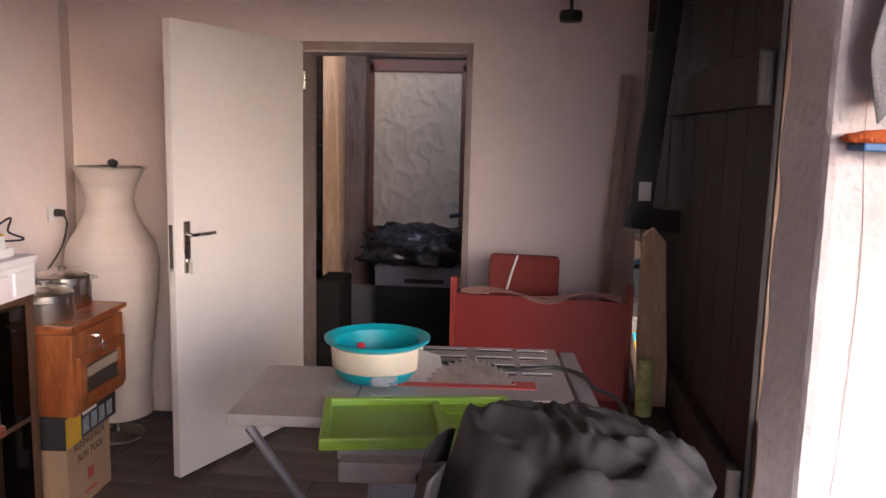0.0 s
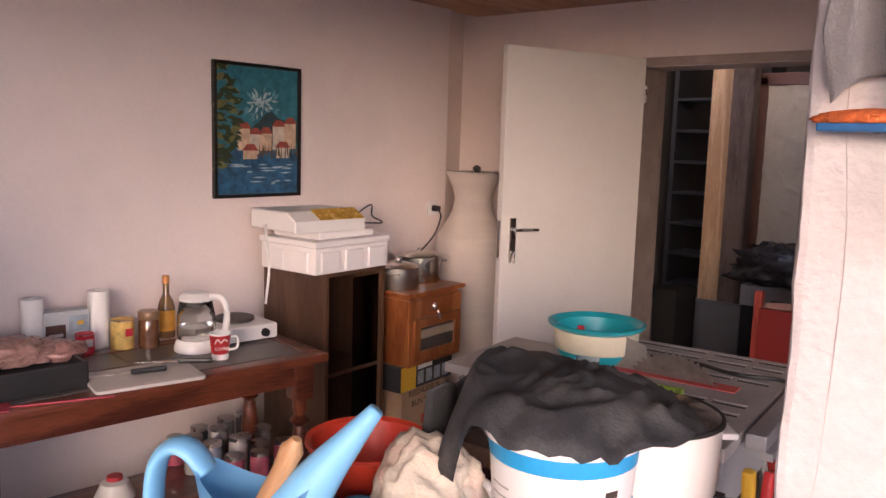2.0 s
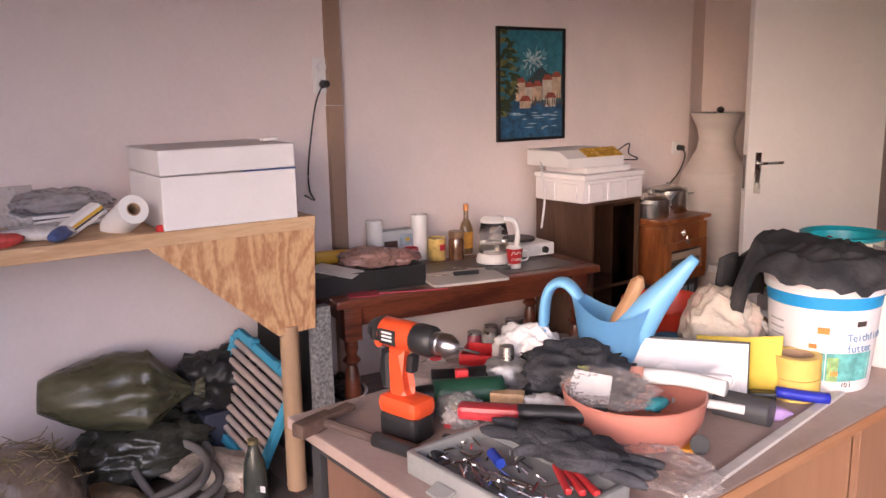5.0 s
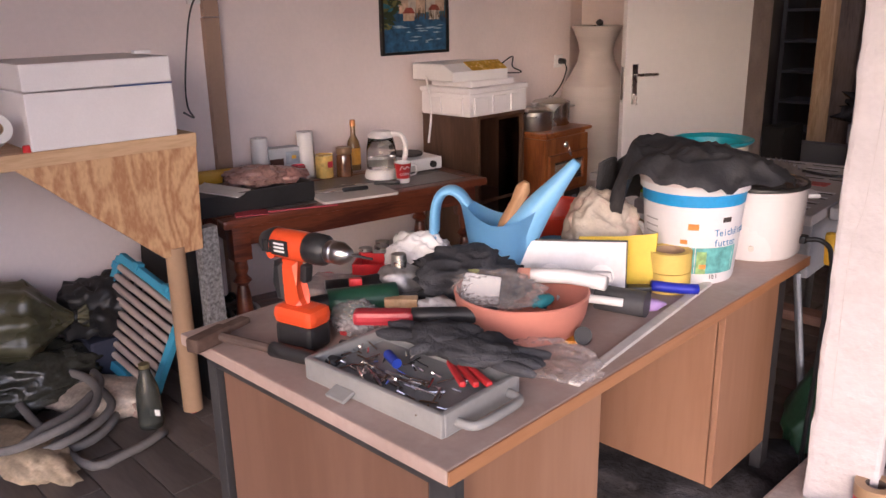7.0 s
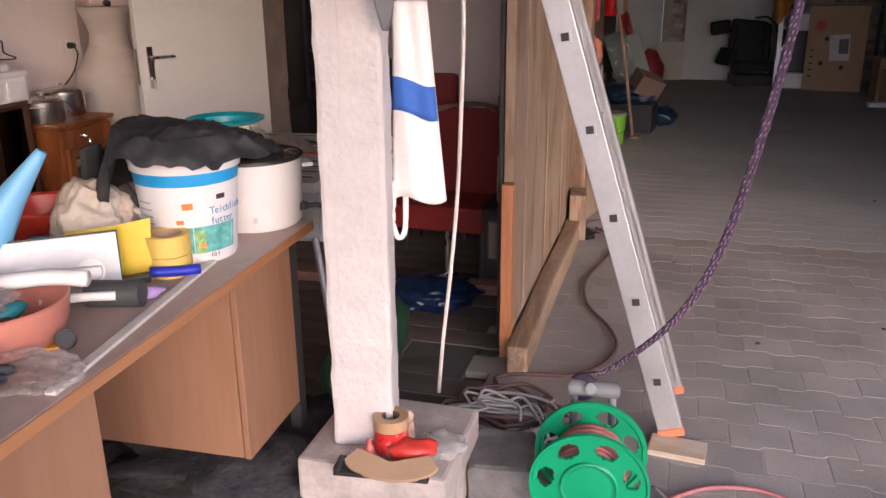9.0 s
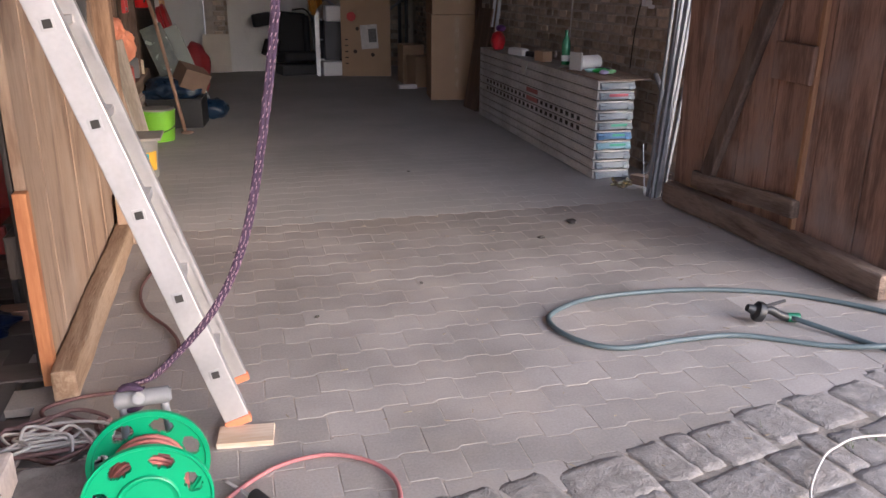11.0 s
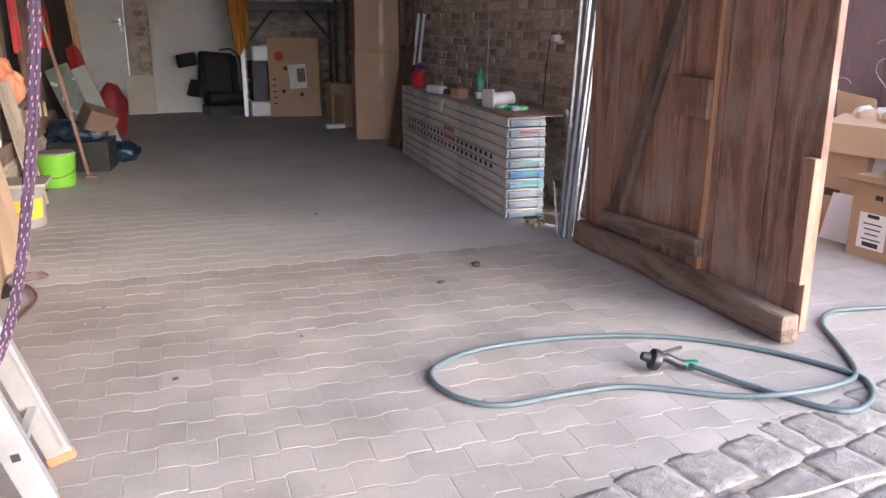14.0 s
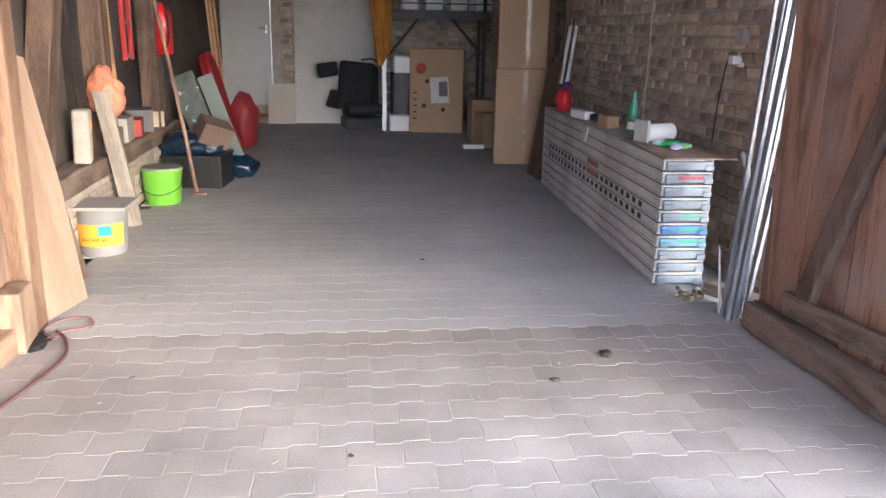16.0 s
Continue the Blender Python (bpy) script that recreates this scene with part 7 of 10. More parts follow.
solo("blue_bag", lump(NB(), 0.24, 0.20, 0.11, 0, 0, 0.10, 115, 0.3, 1.3, 0.8, 4, flat=0.0), mat("dark_blue_film", (0.010, 0.024, 0.05), 0.3, var=0.3), 2.45, 7.55, 0.26, 0, "dark blue rubbish bag in the crate", "bag", smooth="all")
solo("blue_bag", lump(NB(), 0.14, 0.14, 0.10, 0, 0, 0.09, 116, 0.3, 2.2, 0.8, 3, flat=0.0), mat("dark_blue_film_b", (0.010, 0.026, 0.055), 0.3, var=0.3), 2.82, 7.95, 0.0, 0, "blue plastic bag on the floor", "bag", smooth="all")
solo("brown_carton_flap", box(NB(), 0.28, 0.22, 0.20, 0, 0, 0.10, bev=0.004), mat("dark_card", (0.17, 0.115, 0.085), 0.8), 2.62, 7.5, 0.40, 30, "dark brown carton tipped on the bag", "carton", rx=20, ry=20)
solo("broom_stick", tube(NB(), [(2.58, 7.0, 0.012), (2.42, 7.15, 0.9), (2.24, 7.3, 1.75), (2.14, 7.4, 2.25)], 0.017, 10, 4), wood("stick_wood", (0.30, 0.19, 0.13), (0.20, 0.12, 0.08), "z", 0.7), 0, 0, 0, 0, "brown broom stick leaning on the frame", "stick", smooth="all")
solo("stick_foot", lump(NB(), 0.06, 0.03, 0.018, 0, 0, 0.016, 118, 0.2, 2, 0.3, 2, flat=0), mat("worn_broom", (0.22, 0.14, 0.10), 0.8), 2.60, 6.98, 0, 0, "worn broom foot on the floor", "broom", smooth="all")
solo("foil_panel", box(NB(), 0.24, 0.04, 1.0, 0, 0, 0.5, bev=0.003), mat("foil_insulation", (0.42, 0.48, 0.45), 0.25, metal=0.7, var=0.35, scale=7, bump=0.5, fine=20), 2.58, 8.15, 0.02, -8, "shiny foil insulation panel leaning on the wall", "panel", ry=-21, rx=-6)
solo("leaning_board", box(NB(), 0.16, 0.03, 0.98, 0, 0, 0.49, bev=0.003), mat("grey_green_panel", (0.24, 0.265, 0.245), 0.6, var=0.12), 2.76, 8.40, 0.02, -8, "grey-green panel leaning on the wall", "panel", ry=-21, rx=-6)
sled = thing("red_sled", 2.56, 9.6, 0, 0, "red plastic sled standing on end", "sled", ry=-15)
redp = mat("red_sled_plastic", (0.32, 0.015, 0.022), 0.4, var=0.12)
part("shell", slab(NB(), rounded(0.40, 1.15, 0.12, 5, 0, 0.58), 0.05, pose(0, 0, 0, 0, 0, 80), 0.01), redp, sled)
part("rim", tube(NB(), [(0.03, 0.2, 0.1), (0.03, 0.2, 0.9), (0.03, 0.1, 1.12), (0.03, -0.1, 1.12), (0.03, -0.2, 0.9), (0.03, -0.2, 0.1)], 0.03, 8, 5), redp, sled, smooth="all")
solo("red_bag", lump(NB(), 0.16, 0.2, 0.32, 0, 0, 0.30, 121, 0.2, 1.8, 0.5, 3, flat=0), mat("dark_red_bag", (0.22, 0.02, 0.025), 0.6, var=0.2), 2.62, 9.95, 0, 0, "dark red folded bag on the floor", "bag", smooth="all")
ext = thing("fire_extinguisher", 2.24, 7.70, 1.16, 0, "red fire extinguisher hanging on the timber frame", "extinguisher")
part("cylinder", lathe(NB(), [(0, 0), (0.06, 0), (0.075, 0.02), (0.075, 0.36), (0.05, 0.42), (0.02, 0.45), (0, 0.45)], 24), mat("extinguisher_red", (0.55, 0.012, 0.012), 0.3, var=0.06), ext, smooth=True)
part("valve", box(NB(), 0.04, 0.12, 0.03, 0, -0.02, 0.47, bev=0.005), black_m, ext)
part("hose", tube(NB(), [(0.02, -0.05, 0.46), (0.06, -0.10, 0.36), (0.06, -0.10, 0.15), (0.03, -0.09, 0.05)], 0.01, 8, 5), black_m, ext)
part("bracket", box(NB(), 0.06, 0.03, 0.04, -0.08, 0, 0.3), steel_dark, ext)
rld = thing("red_toy_ladder", 2.20, 6.62, 1.15, 0, "small red ladder hanging on the timber frame", "ladder")
for y in (-0.10, 0.10):
    part("stile", box(NB(), 0.03, 0.035, 1.0, 0, y, 0.5, bev=0.003), mat("red_enamel", (0.45, 0.03, 0.03), 0.4), rld)
for i in range(4):
    part("rung", box(NB(), 0.02, 0.2, 0.025, 0, 0, 0.03 + 0.25 * i), galv_m, rld)
# the store behind the frame, seen between the posts
for i, (x, y, w_, h_, r_) in enumerate(((1.80, 4.75, 0.16, 2.5, 3), (1.74, 4.98, 0.10, 2.6, 5), (1.85, 6.6, 0.2, 2.4, -3), (1.9, 7.3, 0.22, 2.5, 4), (1.85, 5.6, 0.12, 2.5, 6))):
    solo("stored_plank", box(NB(), 0.03, w_, h_, 0, 0, h_ / 2, bev=0.003), (pine_m, gate_pale, beam_m)[i % 3], x, y, 0.0, 10 * i, "plank stored upright behind the timber frame", "plank", "stored planks", rx=r_, ry=-3)
for i in range(5):
    y = 6.3 + 0.36 * i
    solo("stored_box", box(NB(), 0.22, 0.30, 0.14 + 0.05 * (i % 2), 0, 0, 0.07 + 0.025 * (i % 2), bev=0.006), mat("stored_box_%d" % i, ((0.25, 0.22, 0.2), (0.4, 0.36, 0.32), (0.3, 0.06, 0.05), (0.12, 0.12, 0.13), (0.45, 0.38, 0.28))[i], 0.7, var=0.2), 2.05, y, 0.515, 5 * i, "small stored box on the sill beam", "box", "boxes on the sill")
bell = thing("hanging_pan", 2.06, 4.56, 1.34, 0, "round dark metal pan hanging on a wire", "pan")
part("pan", lump(NB(), 0.06, 0.085, 0.07, 0, 0, 0, 131, 0.05, 1, 0.1, 3), steel_dark, bell, smooth="all")
part("wire", tube(NB(), [(0, 0, 0.06), (0, 0.02, 0.4), (0, 0.02, 1.9)], 0.004, 6, 3), steel_m, bell)
part("rod", tube(NB(), [(0, 0.03, -0.06), (0.0, 0.06, -0.25), (0, 0.12, -0.6)], 0.008, 6, 4), steel_m, bell)
solo("work_table", box(box(NB(), 0.4, 0.5, 0.03, 0, 0, 0.80), 0.05, 0.05, 0.80, 0.15, 0.2, 0.40), honey, 1.86, 4.70, 0.0, 0, "small brown work table behind the frame", "table")
for i in range(3):
    solo("corner_plank", box(NB(), 0.025, 0.12, 2.4, 0, 0, 1.2, bev=0.003), pine_m, 2.30, 10.4 + 0.25 * i, 0.0, 5 * i, "pale plank standing by the end door", "plank", "corner planks", ry=-4)
# behind the doorway
solo("store_post", box(NB(), 0.20, 0.05, 2.6, 0, 0, 1.3, bev=0.004), pine_m, 0.10, 5.6, 0.0, 0, "knotty pine board standing in the store", "board")
solo("store_beam", box(NB(), 0.16, 0.14, 3.1, 0, 0, 1.55, bev=0.01), beam_m, 0.29, 5.5, 0.0, 0, "black timber post in the store", "post", kind="structure")
pnl = thing("relief_panel", 0.72, 5.75, 0.75, 0, "brown framed panel with crumpled cream relief", "panel")
for a in ((0.07, 0.05, 1.35, -0.38, 0, 0.67), (0.07, 0.05, 1.35, 0.38, 0, 0.67), (0.83, 0.05, 0.09, 0, 0, 1.33), (0.83, 0.05, 0.09, 0, 0, 0.02)):
    part("frame_bar", box(NB(), *a, bev=0.003), mat("brown_frame", (0.16, 0.07, 0.045), 0.5, var=0.1), pnl)
rel = NB()
sheet(rel, 1, 1, 60, 90, lambda u, v: ((u - 0.5) * 0.70, -0.012 * (1 - abs(2 * noise.noise(Vector((u * 5, v * 9, 1.3))))) ** 3 - 0.008 * (1 - abs(2 * noise.noise(Vector((u * 9, v * 14, 5.3))))) ** 4, 0.06 + v * 1.23))
part("relief", rel, mat("cream_relief", (0.56, 0.46, 0.33), 0.8, var=0.12, bump=0.2), pnl, smooth="all")
part("stand", box(NB(), 0.6, 0.1, 0.75, 0, 0.03, -0.375), beam_m, pnl)
ch = thing("white_carton", 0.85, 5.15, 0.0, 3, "white printed carton heaped with clear plastic bags", "carton")
part("base", box(NB(), 0.60, 0.4, 0.48, 0, 0, 0.24, bev=0.005), black_m, ch, "matt black chest")
part("box", box(NB(), 0.62, 0.4, 0.14, 0, 0, 0.55, bev=0.005), mat("grey_white_board", (0.30, 0.28, 0.27), 0.7), ch)
part("print_bar", box(NB(), 0.28, 0.001, 0.03, 0.04, -0.2008, 0.52), ink, ch)
solo("plastic_bag", lump(NB(), 0.30, 0.18, 0.13, 0, 0, 0.10, 133, 0.45, 3, 0.9, 4, flat=0), mat("dark_clear_bags", (0.07, 0.065, 0.065), 0.2, var=0.6, scale=20), 0.85, 5.15, 0.622, 0, "heap of clear plastic bags with tools", "bags", smooth="all")
bike = thing("bicycle", 1.36, 4.9, 0, 0, "dark bicycle standing in the store", "bicycle")
part("handlebar", tube(NB(), [(-0.28, -0.05, 1.0), (-0.15, 0, 1.02), (0.0, 0.03, 1.02), (0.2, 0, 1.02)], 0.014, 8, 5), black_m, bike)
part("stem", tube(NB(), [(0, 0.03, 1.02), (0, 0.0, 0.8), (0.0, -0.1, 0.36)], 0.017, 8, 4), steel_dark, bike)
for y in (-0.12, 0.92):
    wv_ = NB()
    tube(wv_, [(0, y + 0.33 * math.cos(2 * math.pi * k_ / 24), 0.35 + 0.33 * math.sin(2 * math.pi * k_ / 24)) for k_ in range(25)], 0.02, 8, 1)
    part("wheel", wv_, black_m, bike)
part("frame", tube(tube(NB(), [(0, 0, 0.8), (0, 0.3, 0.6), (0, 0.5, 0.4)], 0.016, 8, 3), [(0, 0.5, 0.4), (0, 0.6, 0.8), (0, 0.62, 0.95)], 0.016, 8, 3), steel_dark, bike)
srk = thing("store_rack", -0.25, 6.6, 0, 0, "dark shelf rack in the store", "rack")
for i in range(7):
    part("shelf", box(NB(), 0.8, 0.4, 0.025, 0, 0, 0.3 + 0.28 * i), steel_dark, srk)
for x in (-0.4, 0.4):
    part("upright", box(NB(), 0.04, 0.4, 2.3, x, 0, 1.15), steel_dark, srk)
solo("block_wall", box(NB(), 1.4, 0.12, 0.42, 0, 0, 0.21, bev=0.006), mat("white_block", (0.24, 0.225, 0.21), 0.9, var=0.1), -0.05, 5.2, 0.0, 0, "low row of pale building blocks", "blocks", kind="structure")
trp = thing("tripod", 0.10, 4.3, 0, 0, "dark camera tripod standing behind the doorway", "tripod")
for a in (20, 140, 260):
    part("leg", tube(NB(), [(0, 0, 1.0), (0.12 * math.cos(radians(a)), 0.12 * math.sin(radians(a)), 0.5), (0.26 * math.cos(radians(a)), 0.26 * math.sin(radians(a)), 0.012)], 0.012, 8, 1), black_m, trp)
part("head", lump(NB(), 0.05, 0.05, 0.10, 0, 0, 1.1, 137, 0.3, 2, 0.4, 3), black_m, trp, smooth="all")
solo("pale_pole", cyl(NB(), 0.03, 0.03, 1.75, 0, 0, 0, seg=12), pine_m, 0.02, 4.55, 0.0, 0, "pale wooden pole in the store", "pole")
solo("black_box", box(NB(), 0.14, 0.3, 0.72, 0, 0, 0.36, bev=0.006), mat("matt_black_box", (0.008, 0.008, 0.009), 0.9), 0.50, 3.95, 0, 0, "black box just inside the doorway", "box")

# ---- on the tea table ----
TZ = 0.70
ktl = thing("kettle", -0.26, 1.17, TZ, 35, "glass electric kettle with white base, lid and handle", "kettle")
kglass = glass("kettle_glass", (0.93, 0.94, 0.93), 0.02)
part("base", lathe(NB(), [(0, 0), (0.082, 0), (0.085, 0.01), (0.08, 0.03), (0.072, 0.045), (0, 0.045)], 28), white_plastic, ktl, smooth=True)
part("glass_body", lathe(NB(), [(0.070, 0.046), (0.074, 0.08), (0.072, 0.14), (0.060, 0.20), (0.057, 0.198), (0.069, 0.14), (0.071, 0.08), (0.067, 0.046)], 28), kglass, ktl, smooth="all").visible_shadow = False
part("water", cyl(NB(), 0.066, 0.068, 0.05, 0, 0, 0.047, seg=24), glass("kettle_water", (0.86, 0.88, 0.86), 0.0), ktl, smooth=True)
part("lid", lathe(NB(), [(0.062, 0.198), (0.064, 0.21), (0.045, 0.228), (0, 0.232)], 28), white_plastic, ktl, smooth=True)
part("handle", tube(NB(), [(0.055, 0, 0.215), (0.10, 0, 0.21), (0.122, 0, 0.17), (0.118, 0, 0.10), (0.10, 0, 0.06), (0.075, 0, 0.04)], 0.013, 10, 6), white_plastic, ktl, smooth="all")
mug = thing("coffee_mug", -0.09, 1.16, TZ, 60, "red and white coffee mug with script lettering", "mug")
part("body", lathe(NB(), [(0, 0), (0.030, 0), (0.032, 0.012), (0.030, 0.016), (0.040, 0.10), (0.037, 0.10), (0.028, 0.02), (0, 0.018)], 26), white_plastic, mug, smooth=True)
part("red_band", lathe(NB(), [(0.0312, 0.022), (0.0405, 0.094)], 26), mat("mug_red", (0.42, 0.02, 0.02), 0.3), mug, smooth=True)
part("handle", tube(NB(), [(0.036, 0, 0.08), (0.065, 0, 0.078), (0.062, 0, 0.04), (0.033, 0, 0.032)], 0.005, 8, 5), white_plastic, mug)
letters("lettering", "COFFEE", 0.016, paper_m, mug, pose(0.005, -0.0375, 0.045, 6, 0, 0))
part("script_mark", tube(NB(), [(-0.022, -0.041, 0.066), (-0.012, -0.0425, 0.084), (0.0, -0.043, 0.07), (0.012, -0.0425, 0.082), (0.024, -0.040, 0.074)], 0.002, 5, 5), paper_m, mug)
hp_ = thing("hotplate", -0.33, 1.41, TZ, -8, "white single electric hotplate with a black knob", "hotplate")
part("housing", box(NB(), 0.25, 0.24, 0.062, 0, 0, 0.036, bev=0.008), white_plastic, hp_)
part("plate", cyl(NB(), 0.082, 0.082, 0.016, -0.02, 0, 0.066, seg=30, bev=0.003), mat("cast_iron", (0.06, 0.05, 0.045), 0.55, var=0.3), hp_, smooth=True)
part("knob", cyl(NB(), 0.018, 0.016, 0.018, 0.125, 0.06, 0.034, 0, 90, seg=18, bev=0.002), black_m, hp_, smooth=True)
for x in (-0.1, 0.1):
    for y in (-0.1, 0.1):
        part("foot", cyl(NB(), 0.01, 0.01, 0.008, x, y, 0, seg=8), black_m, hp_)
for x, y, h_ in ((-0.60, 0.70, 0.215), (-0.555, 0.93, 0.225)):
    t = thing("kitchen_roll", x, y, TZ, 0, "white kitchen paper roll standing on the table", "paper roll", "kitchen rolls")
    part("paper", lathe(NB(), [(0.016, 0), (0.04, 0), (0.04, h_), (0.016, h_), (0.016, 0)], 26), paper_m, t, smooth=True)
cfb = thing("coffee_box", -0.585, 0.81, TZ, 80, "boxed coffee capsule pack with dark brown print", "box")
part("box", box(NB(), 0.16, 0.07, 0.16, 0, 0, 0.08, bev=0.002), mat("pale_print_box", (0.50, 0.52, 0.54), 0.5, var=0.1), cfb)
part("print", box(NB(), 0.07, 0.001, 0.11, -0.04, -0.036, 0.055), mat("brown_print", (0.08, 0.035, 0.025), 0.4, var=0.4, scale=30), cfb)
part("print", box(NB(), 0.07, 0.001, 0.06, 0.042, -0.036, 0.11), mat("blue_grey_print", (0.34, 0.40, 0.46), 0.4, var=0.3, scale=25), cfb)
part("yellow_mark", box(NB(), 0.022, 0.001, 0.016, 0.048, -0.0372, 0.112), yel, cfb)
part("print_bar", box(NB(), 0.05, 0.001, 0.012, -0.04, -0.0372, 0.07), paper_m, cfb)
red_can = mat("red_can_print", (0.55, 0.03, 0.05), 0.4, var=0.2, scale=30)
for nm, x, y, r_, h_, mm, lab in (("red_cup", -0.50, 0.845, 0.034, 0.075, red_can, "red printed paper cup"), ("food_can", -0.48, 0.985, 0.044, 0.112, mat("yellow_can_print", (0.66, 0.45, 0.12), 0.4, var=0.4, scale=26), "yellow printed food can with a red mark")):
    t = thing(nm, x, y, TZ, 20, lab + " on the table", "can")
    part("body", lathe(NB(), [(0, 0), (r_, 0), (r_, h_), (r_ - 0.002, h_ + 0.002), (r_ - 0.004, h_ - 0.004), (0, h_ - 0.004)], 26), mm, t, smooth=True)
    part("rim", tube(NB(), [(r_ * math.cos(2 * math.pi * k_ / 16), r_ * math.sin(2 * math.pi * k_ / 16), h_) for k_ in range(17)], 0.002, 5, 1), steel_m, t)
    part("print_mark", box(NB(), 0.001, 0.03, 0.03, r_ * 0.98, -0.012, h_ * 0.6, 0, 0, -20), paper_m if nm == "red_cup" else red_can, t)
jar = thing("coffee_jar", -0.425, 1.065, TZ, 0, "glass coffee jar with dark granules and brown lid", "jar")
part("glass", lathe(NB(), [(0, 0), (0.038, 0), (0.04, 0.01), (0.039, 0.10), (0.033, 0.115), (0, 0.115)], 24), mat("coffee_glass", (0.13, 0.055, 0.025), 0.12, var=0.3, scale=40, coat=1.0), jar, smooth=True)
part("lid", lathe(NB(), [(0.038, 0.112), (0.04, 0.118), (0.04, 0.138), (0.036, 0.145), (0, 0.145)], 24), mat("gold_brown_lid", (0.24, 0.15, 0.08), 0.35, metal=0.3), jar, smooth=True)
ob_ = thing("sauce_bottle", -0.52, 1.20, TZ, 0, "yellow-labelled glass bottle with an orange cap", "bottle")
part("glass", lathe(NB(), [(0, 0), (0.033, 0), (0.035, 0.01), (0.035, 0.12), (0.028, 0.15), (0.013, 0.18), (0.012, 0.235), (0, 0.235)], 22), mat("amber_bottle", (0.35, 0.22, 0.10), 0.1, var=0.1, trans=0.5), ob_, smooth=True)
part("label", lathe(NB(), [(0.0356, 0.03), (0.0356, 0.115)], 22), mat("orange_label", (0.70, 0.34, 0.03), 0.5, var=0.2, scale=30), ob_, smooth=True)
part("cap", cyl(NB(), 0.015, 0.014, 0.032, 0, 0, 0.225, seg=16, bev=0.002), mat("orange_cap", (0.55, 0.22, 0.05), 0.4), ob_, smooth=True)
brd = thing("cutting_board", -0.06, 0.83, TZ, 76, "pale plastic cutting board", "cutting board")
part("board", slab(NB(), rounded(0.36, 0.24, 0.02, 4), 0.012, pose(0, 0, 0.0065, 90), 0.002), mat("pale_board", (0.60, 0.56, 0.53), 0.5, var=0.08), brd)
for i, (x, y, r_) in enumerate(((-0.09, 0.80, 70), (-0.10, 0.99, 50))):
    kn = thing("knife", x, y, TZ + 0.013, r_, "kitchen knife with a black handle on the board", "knife", "knives")
    part("handle", box(NB(), 0.12, 0.022, 0.018, 0.06, 0, 0.009, bev=0.007), black_m, kn)
    part("blade", slab(NB(), [(0, -0.010), (-0.15, 0.010), (-0.08, 0.012), (0, 0.012)], 0.002, pose(0, 0, 0.008, 90)), steel_m, kn)
solo("fly_swat", box(box(NB(), 0.30, 0.012, 0.006, 0.14, 0, 0.003, bev=0.002), 0.13, 0.09, 0.004, -0.07, 0, 0.003, bev=0.001), mat("pink_red_plastic", (0.40, 0.05, 0.07), 0.5), -0.06, 0.40, TZ, 66, "red plastic fly swat on the table edge", "fly swat")
tcs = thing("tool_case", -0.34, 0.42, TZ, -6, "open black tool case filled with bags and tools", "tool case")
for a in ((0.42, 0.012, 0.085, 0, -0.26, 0.0425), (0.42, 0.012, 0.085, 0, 0.26, 0.0425), (0.012, 0.52, 0.085, -0.21, 0, 0.0425), (0.012, 0.52, 0.085, 0.21, 0, 0.0425), (0.42, 0.52, 0.012, 0, 0, 0.006), (0.42, 0.012, 0.08, 0, 0.0, 0.04)):
    part("case_wall", box(NB(), *a, bev=0.004), black_m, tcs)
part("inner_mat", box(NB(), 0.40, 0.5, 0.02, 0, 0, 0.045), steel_dark, tcs)
solo("nail_bag", lump(NB(), 0.10, 0.12, 0.04, 0, 0, 0.035, 141, 0.3, 2.5, 0.7, 4, flat=0), mat("copper_nails_bag", (0.34, 0.20, 0.17), 0.3, var=0.5, scale=40), -0.34, 0.52, TZ + 0.06, 0, "clear bag of copper-coloured nails", "bag", smooth="all")
solo("nail_bag", lump(NB(), 0.07, 0.07, 0.03, 0, 0, 0.03, 142, 0.3, 2.5, 0.7, 3, flat=0), mat("copper_nails_bag_b", (0.32, 0.17, 0.15), 0.3, var=0.5, scale=40), -0.30, 0.66, TZ + 0.055, 40, "small clear bag of reddish fasteners", "bag", smooth="all")
ydr = thing("yellow_tool", -0.50, 0.46, TZ + 0.055, 75, "yellow power tool lying in the case", "tool")
part("body", box(NB(), 0.26, 0.06, 0.06, 0, 0, 0.03, bev=0.02), yel, ydr)
part("grip", box(NB(), 0.09, 0.05, 0.05, -0.15, 0.03, 0.03, 0, 0, 25, bev=0.016), mat("dark_grip", (0.03, 0.03, 0.03), 0.6), ydr)
wr = NB()
for i in range(5):
    tube(wr, [(-0.10 + 0.02 * i, -0.04 + 0.012 * i, 0.02 + 0.006 * i), (0.0, 0.01 * i, 0.035), (0.12, 0.03 - 0.02 * i, 0.02)], 0.008, 8, 3)
solo("wrench_set", wr, chrome_m, -0.44, 0.64, TZ + 0.06, 50, "chrome ratchet and sockets in the case", "wrench", smooth="all")
solo("manual_sheet", box(NB(), 0.20, 0.15, 0.003, 0, 0, 0.002), mat("printed_manual", (0.72, 0.71, 0.70), 0.6, var=0.1, scale=20), -0.20, 0.27, TZ + 0.092, 40, "white printed manual resting on the case", "leaflet", ry=8)

